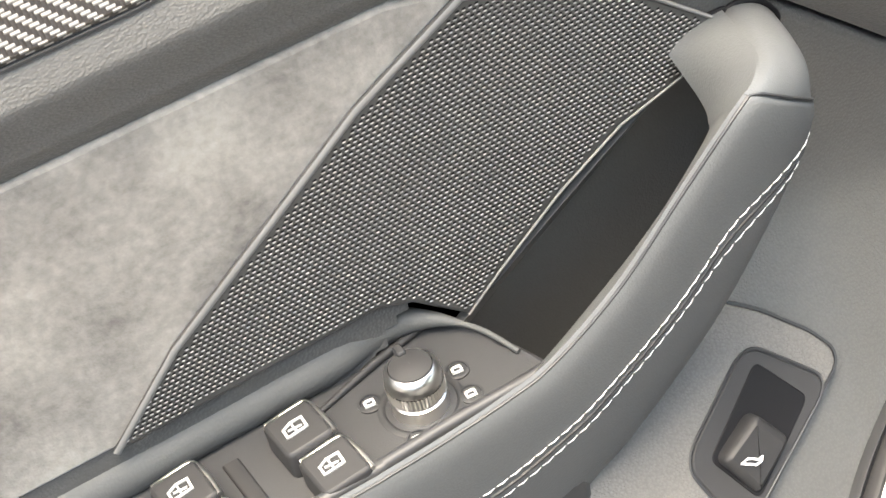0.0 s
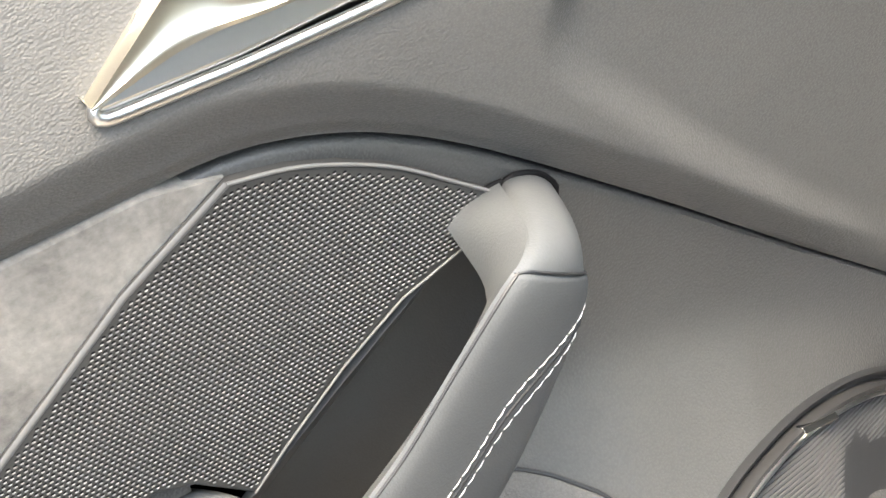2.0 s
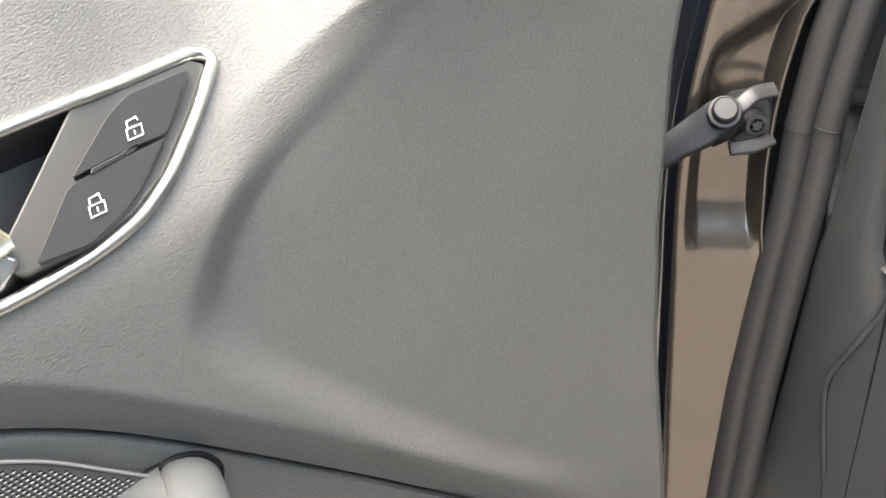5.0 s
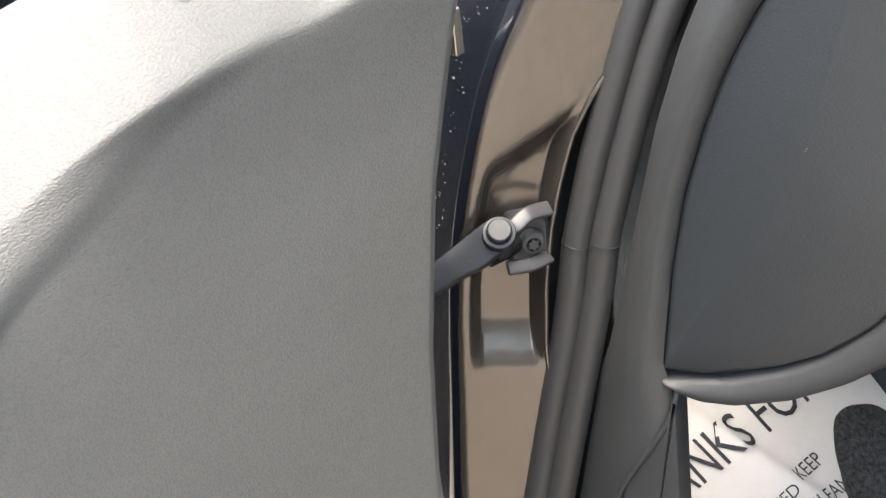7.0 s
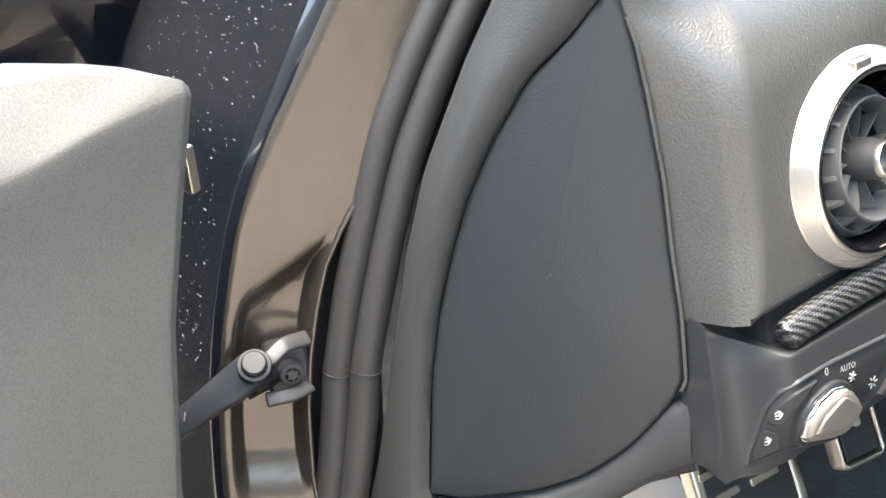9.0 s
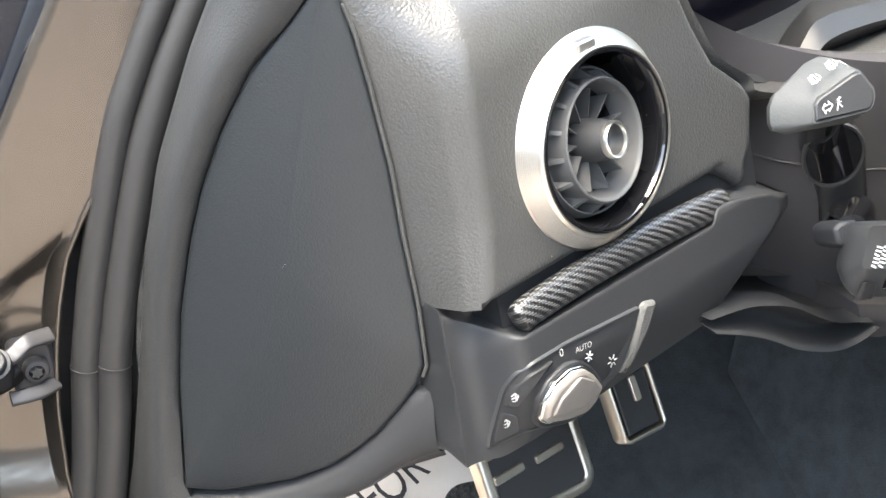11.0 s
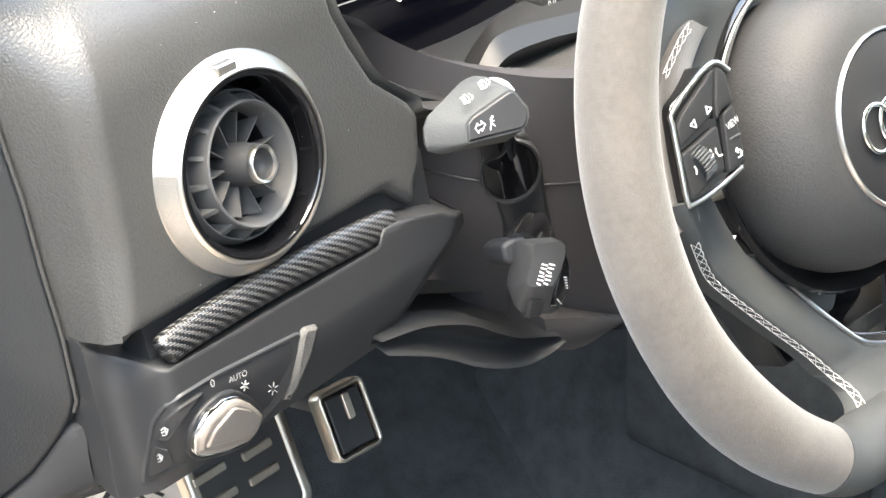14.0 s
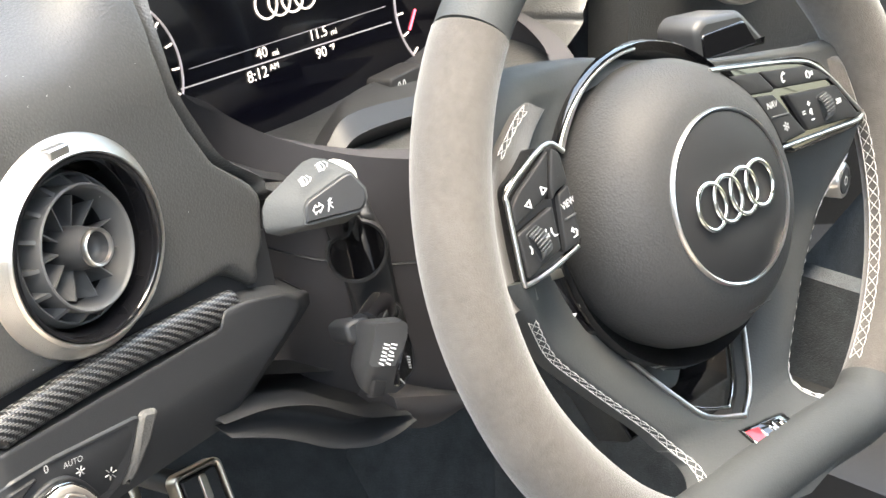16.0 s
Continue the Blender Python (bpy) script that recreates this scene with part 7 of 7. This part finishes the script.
# ---- footwell and the rest of the cabin ----
def make_footwell():
    fl = surf(lambda s, t: (lerp(0.54, 1.95, s), lerp(-1.3, 0.62, t), 0.29), 4, 4, (0, 0, -0.03))
    solid("floor", fl, CARPET_DARK, "black carpeted cabin floor", "floor", kind="structure")
    toe = surf(lambda s, t: (lerp(0.54, 1.95, s), lerp(0.62, 1.04, t), 0.29 + 0.277 * t + 0.45 * max(0.0, t - 0.55) ** 1.2), 6, 24, (0, 0.03, -0.02))
    solid("wall_front", toe, CARPET_DARK, "black carpeted toe board", "bulkhead", kind="structure")
    tun = surf(lambda s, t: (1.10 + 0.10 * math.sin(math.pi * 0.5 * t) if t < 1 else 1.2, lerp(-1.2, 0.75, s), lerp(0.28, 0.66, t)), 6, 8, (0.02, 0, 0))
    solid("tunnel", tun, CARPET_DARK, "dark carpeted centre tunnel side", "tunnel", kind="structure")
    # paper mat
    n = Vector((0, -0.55, 0.835)).normalized()
    e2 = n.cross(Vector((1, 0, 0)))
    M = axes_frame(Vector((0.76, 0.75, 0.42)), (1, 0, 0), e2, n)
    mat_ = thing("paper_floor_mat", M(0, -0.1, 0), "creased white paper floor mat with black print", "floor mat")

    def sheet(s, t):
        a, b = lerp(-0.20, 0.10, s), lerp(-0.30, 0.09, t)
        c = 0.004 * math.sin(a * 40 + b * 25) * math.sin(b * 33) + 0.006 * math.exp(-((a + 0.035 + 0.5 * b) / 0.010) ** 2)
        return M(a, b, c)

    part("paper_sheet", surf(sheet, 70, 70, -n * 0.0008), PAPER, mat_, "creased white paper sheet")
    for body, size, a, b, turn, sq in (("THANKS FOR", 0.046, -0.050, 0.008, 12, 0.72), ("KEEP", 0.0165, 0.002, -0.034, 14, 0.9), ("WE HAVE TRIED", 0.0135, -0.060, -0.056, 14, 0.9), ("CLEAN", 0.0165, 0.004, -0.060, 12, 0.9)):
        part("lettering", text_mesh(lambda x, y, c: Vector(sheet((x + 0.20) / 0.30, (y + 0.30) / 0.39)) + n * c, body, size, a, b, 0.0012, turn, squeeze=sq), INK, mat_, "black printed lettering")
    foot = [tuple(p) for p in spline([(0.040, -0.020), (0.052, -0.006), (0.070, -0.005), (0.090, -0.018), (0.098, -0.06), (0.085, -0.15), (0.03, -0.15), (0.018, -0.075), (0.027, -0.045)], 6, True)]
    part("foot_cutout", plate(lambda a, b, c: Vector(sheet((a + 0.20) / 0.30, (b + 0.30) / 0.39)) + n * c, foot, 0.0, 0.0022, 0.0004), CARPET, mat_, "speckled carpet showing through the mat")

    def pedal(name, label, cx, w, h, tilt, slots, y=0.75, z=0.41):
        up = Vector((0.05, 0.45, 0.89)).normalized()
        rt = Vector((1, -0.06, 0.0)).normalized()
        P = axes_frame((cx, y, z), rt, up, rt.cross(up))
        th = thing(name, P(0, -h / 2, -0.02), label, "pedal", "sport pedals")
        outer = rounded(w, h, w * 0.16, 6)
        rub = part("rubber_pad", plate(P, inset(outer, 0.005), -0.012, 0.003, 0.001), BLACK, th, "black rubber pad")
        part("steel_frame", frame_plate(P, outer, inset(outer, w * 0.10), -0.008, 0.004, 0.0015), STEEL, th, "worn stainless steel frame")
        for a, b, sw, sh, rot in slots:
            ca, sa = math.cos(radians(rot)), math.sin(radians(rot))
            part("steel_insert", plate(lambda x, y2, c: P(a + x * ca - y2 * sa, b + x * sa + y2 * ca, c), rounded(sw, sh, 0.002), -0.002, 0.0045, 0.001), STEEL, th)
        part("pedal_arm", tube([P(0, h * 0.2, -0.01), P(0.0, h * 0.5, -0.08), P(0, h * 1.4, -0.16), P(0, h * 1.6, -0.40)], 0.008, 10), BLACK, th)

    pedal("foot_rest", "steel and black rubber foot rest", 0.748, 0.079, 0.084, 0, [(-0.0228, 0.0076, 0.025, 0.006, 4), (-0.0205, -0.0091, 0.024, 0.006, 4), (0.0128, 0.0077, 0.023, 0.006, 4), (0.0116, -0.0083, 0.023, 0.006, 4)], 0.563, 0.585)
    pedal("brake_pedal", "steel and black rubber brake pedal", 0.808, 0.036, 0.046, 0, [(0.0015, 0.0085, 0.006, 0.017, 0)], 0.529, 0.606)



make_footwell()


def make_cabin():
    # right part of the dash and the centre stack
    part("dash_top", surf(lambda s, t: (lerp(0.60, 1.95, s), lerp(0.47, 1.05, t), 1.02 - 0.03 * t), 10, 10, (0, 0, -0.02)), DASH, dashboard, "dark dashboard top")

    def right(s, t):
        x = lerp(1.07, 1.95, s)
        z = lerp(0.72, 0.99, t)
        return (x, 0.405 + 0.06 * smooth01((t - 0.7) / 0.3) + 0.05 * (1 - smooth01(t / 0.3)), z)
    part("dash_right", surf(right, 20, 16, (0, 0.03, 0)), DASH, dashboard, "dark dash panel beyond the wheel")
    con = thing("centre_console", (1.3, 0.3, 0.35), "dark centre console with a silver start button", "console")
    part("console_body", plate(lambda a, b, c: Vector((1.12 + a, 0.36 - c, 0.40 + b)), soften([(0, 0), (0.42, 0), (0.42, 0.36), (0, 0.36)], 0.02), -0.2, 0.0, 0.01), CARPET_DARK, con)
    cp = axes_frame((1.227, 0.345, 0.722), (0.985, 0.17, 0), (0, 0.1, 0.995), (0.17, -0.98, 0.1))
    part("console_panel", plate(cp, rounded(0.20, 0.075, 0.01), -0.02, 0.0, 0.002), GLOSS, con, "gloss black button panel")
    btn = part("start_button", lathe(cp, [(0.0125, 0.0), (0.0125, 0.009), (0.0110, 0.0105), (0.0092, 0.0100)], 40, cx=0.004), CHROME, con, "round silver start button")
    part("button_face", lathe(cp, [(0.0096, 0.0095), (0.0090, 0.0107), (0.0002, 0.0110)], 32, cx=0.004), DARK, btn)
    part("button_sign", lathe(cp, [(0.0032, 0.0112), (0.0026, 0.0114), (0.0022, 0.0112)], 20, cx=0.004), PRINT, btn)
    part("panel_key", plate(lambda a, b, c: cp(a - 0.055, b, c), rounded(0.03, 0.03, 0.003), -0.002, 0.0015, 0.0008), BUTTON, con)
    cup = axes_frame((1.20, 0.32, 0.585), (1, 0, 0), (0, 1, 0), (0, 0, 1))
    part("cup_ring", lathe(cup, [(0.043, -0.04), (0.043, 0.0), (0.046, 0.003), (0.048, 0.0)], 40), CHROME, con, "thin silver cup holder ring")
    part("console_top", surf(lambda s, t: (lerp(1.10, 1.5, s), lerp(-0.5, 0.36, t), 0.583), 4, 4, (0, 0, -0.03)), BLACK, con)

    seat = thing("driver_seat", (0.9, -0.35, 0.35), "dark leather driver's seat with white seams", "seat")
    def cushion(s, t):
        x, y = lerp(0.66, 1.10, s), lerp(-0.65, 0.02, t)
        edge = min(1.0, min(s, 1 - s) / 0.18)
        return (x, y, 0.50 + 0.05 * smooth01(edge) * (1 - 0.4 * smooth01((edge - 0.6) / 0.4)) + 0.03 * t - 0.08 * smooth01((t - 0.9) / 0.1))
    part("seat_cushion", surf(cushion, 30, 24, (0, 0, -0.14)), LEATHER, seat, "dark leather seat cushion")

    # roof and cabin sides out of view, added to keep light out of the interior
    shell = thing("cabin_shell", (1.2, -0.3, 0.2), "unseen dark roof and cabin sides, added to shade the interior", "car roof", kind="structure")
    part("roof", surf(lambda s, t: (lerp(0.62, 1.85, s), lerp(-1.3, 0.10, t), 1.40 + 0.03 * math.sin(math.pi * s)), 8, 8, (0, 0, 0.04)), HEADLINER, shell)
    part("far_side", surf(lambda s, t: (1.95, lerp(-1.3, 0.95, s), lerp(0.3, 0.95, t)), 4, 4, (0.05, 0, 0)), TRIM_FINE, shell)
    part("rear_wall", surf(lambda s, t: (lerp(0.55, 1.95, s), -1.3, lerp(0.3, 1.40, t)), 4, 4, (0, -0.05, 0)), TRIM_FINE, shell)
    part("rear_side", surf(lambda s, t: (0.58, lerp(-1.3, -0.78, s), lerp(0.3, 1.40, t)), 4, 4, (-0.05, 0, 0)), TRIM_FINE, shell)
    part("windscreen_pillar", tube([(0.60, 0.78, 1.03), (0.66, 0.44, 1.22), (0.70, 0.08, 1.41)], 0.035, 12), HEADLINER, shell)
    part("side_sill", surf(lambda s, t: (lerp(0.52, 0.60, t), lerp(-0.9, 0.5, s), 0.36 + 0.02 * math.sin(math.pi * t)), 6, 6, (0, 0, -0.12)), PAINT, shell)
    part("bonnet", surf(lambda s, t: (lerp(0.42, 1.95, s), lerp(0.95, 2.0, t), 1.0 - 0.12 * t - 0.05 * (2 * s - 1) ** 2), 8, 8, (0, 0, -0.05)), PAINT_SHADED, shell)
    g = surf(lambda s, t: (lerp(-80, 80, s), lerp(-80, 80, t), 0.0), 4, 4)
    # unseen walls, added on two sides to keep low sky light off the car
    wl = surf(lambda s, t: (-3.2, lerp(-5.0, 6.0, s), lerp(0.0, 2.6, t)), 4, 4, (-0.2, 0, 0))
    solid("blocker_west", wl, BLOCKER_GREY, "unseen plain grey wall, added to block low sky light", "wall", kind="structure")
    ws = surf(lambda s, t: (lerp(-3.2, 6.0, s), -5.0, lerp(0.0, 2.6, t)), 4, 4, (0, -0.2, 0))
    solid("blocker_south", ws, BLOCKER_GREY, "unseen plain grey wall, added to block low sky light", "wall", kind="structure")
    solid("ground", g, TARMAC, "pale dry tarmac under the car", "ground", kind="structure")


make_cabin()
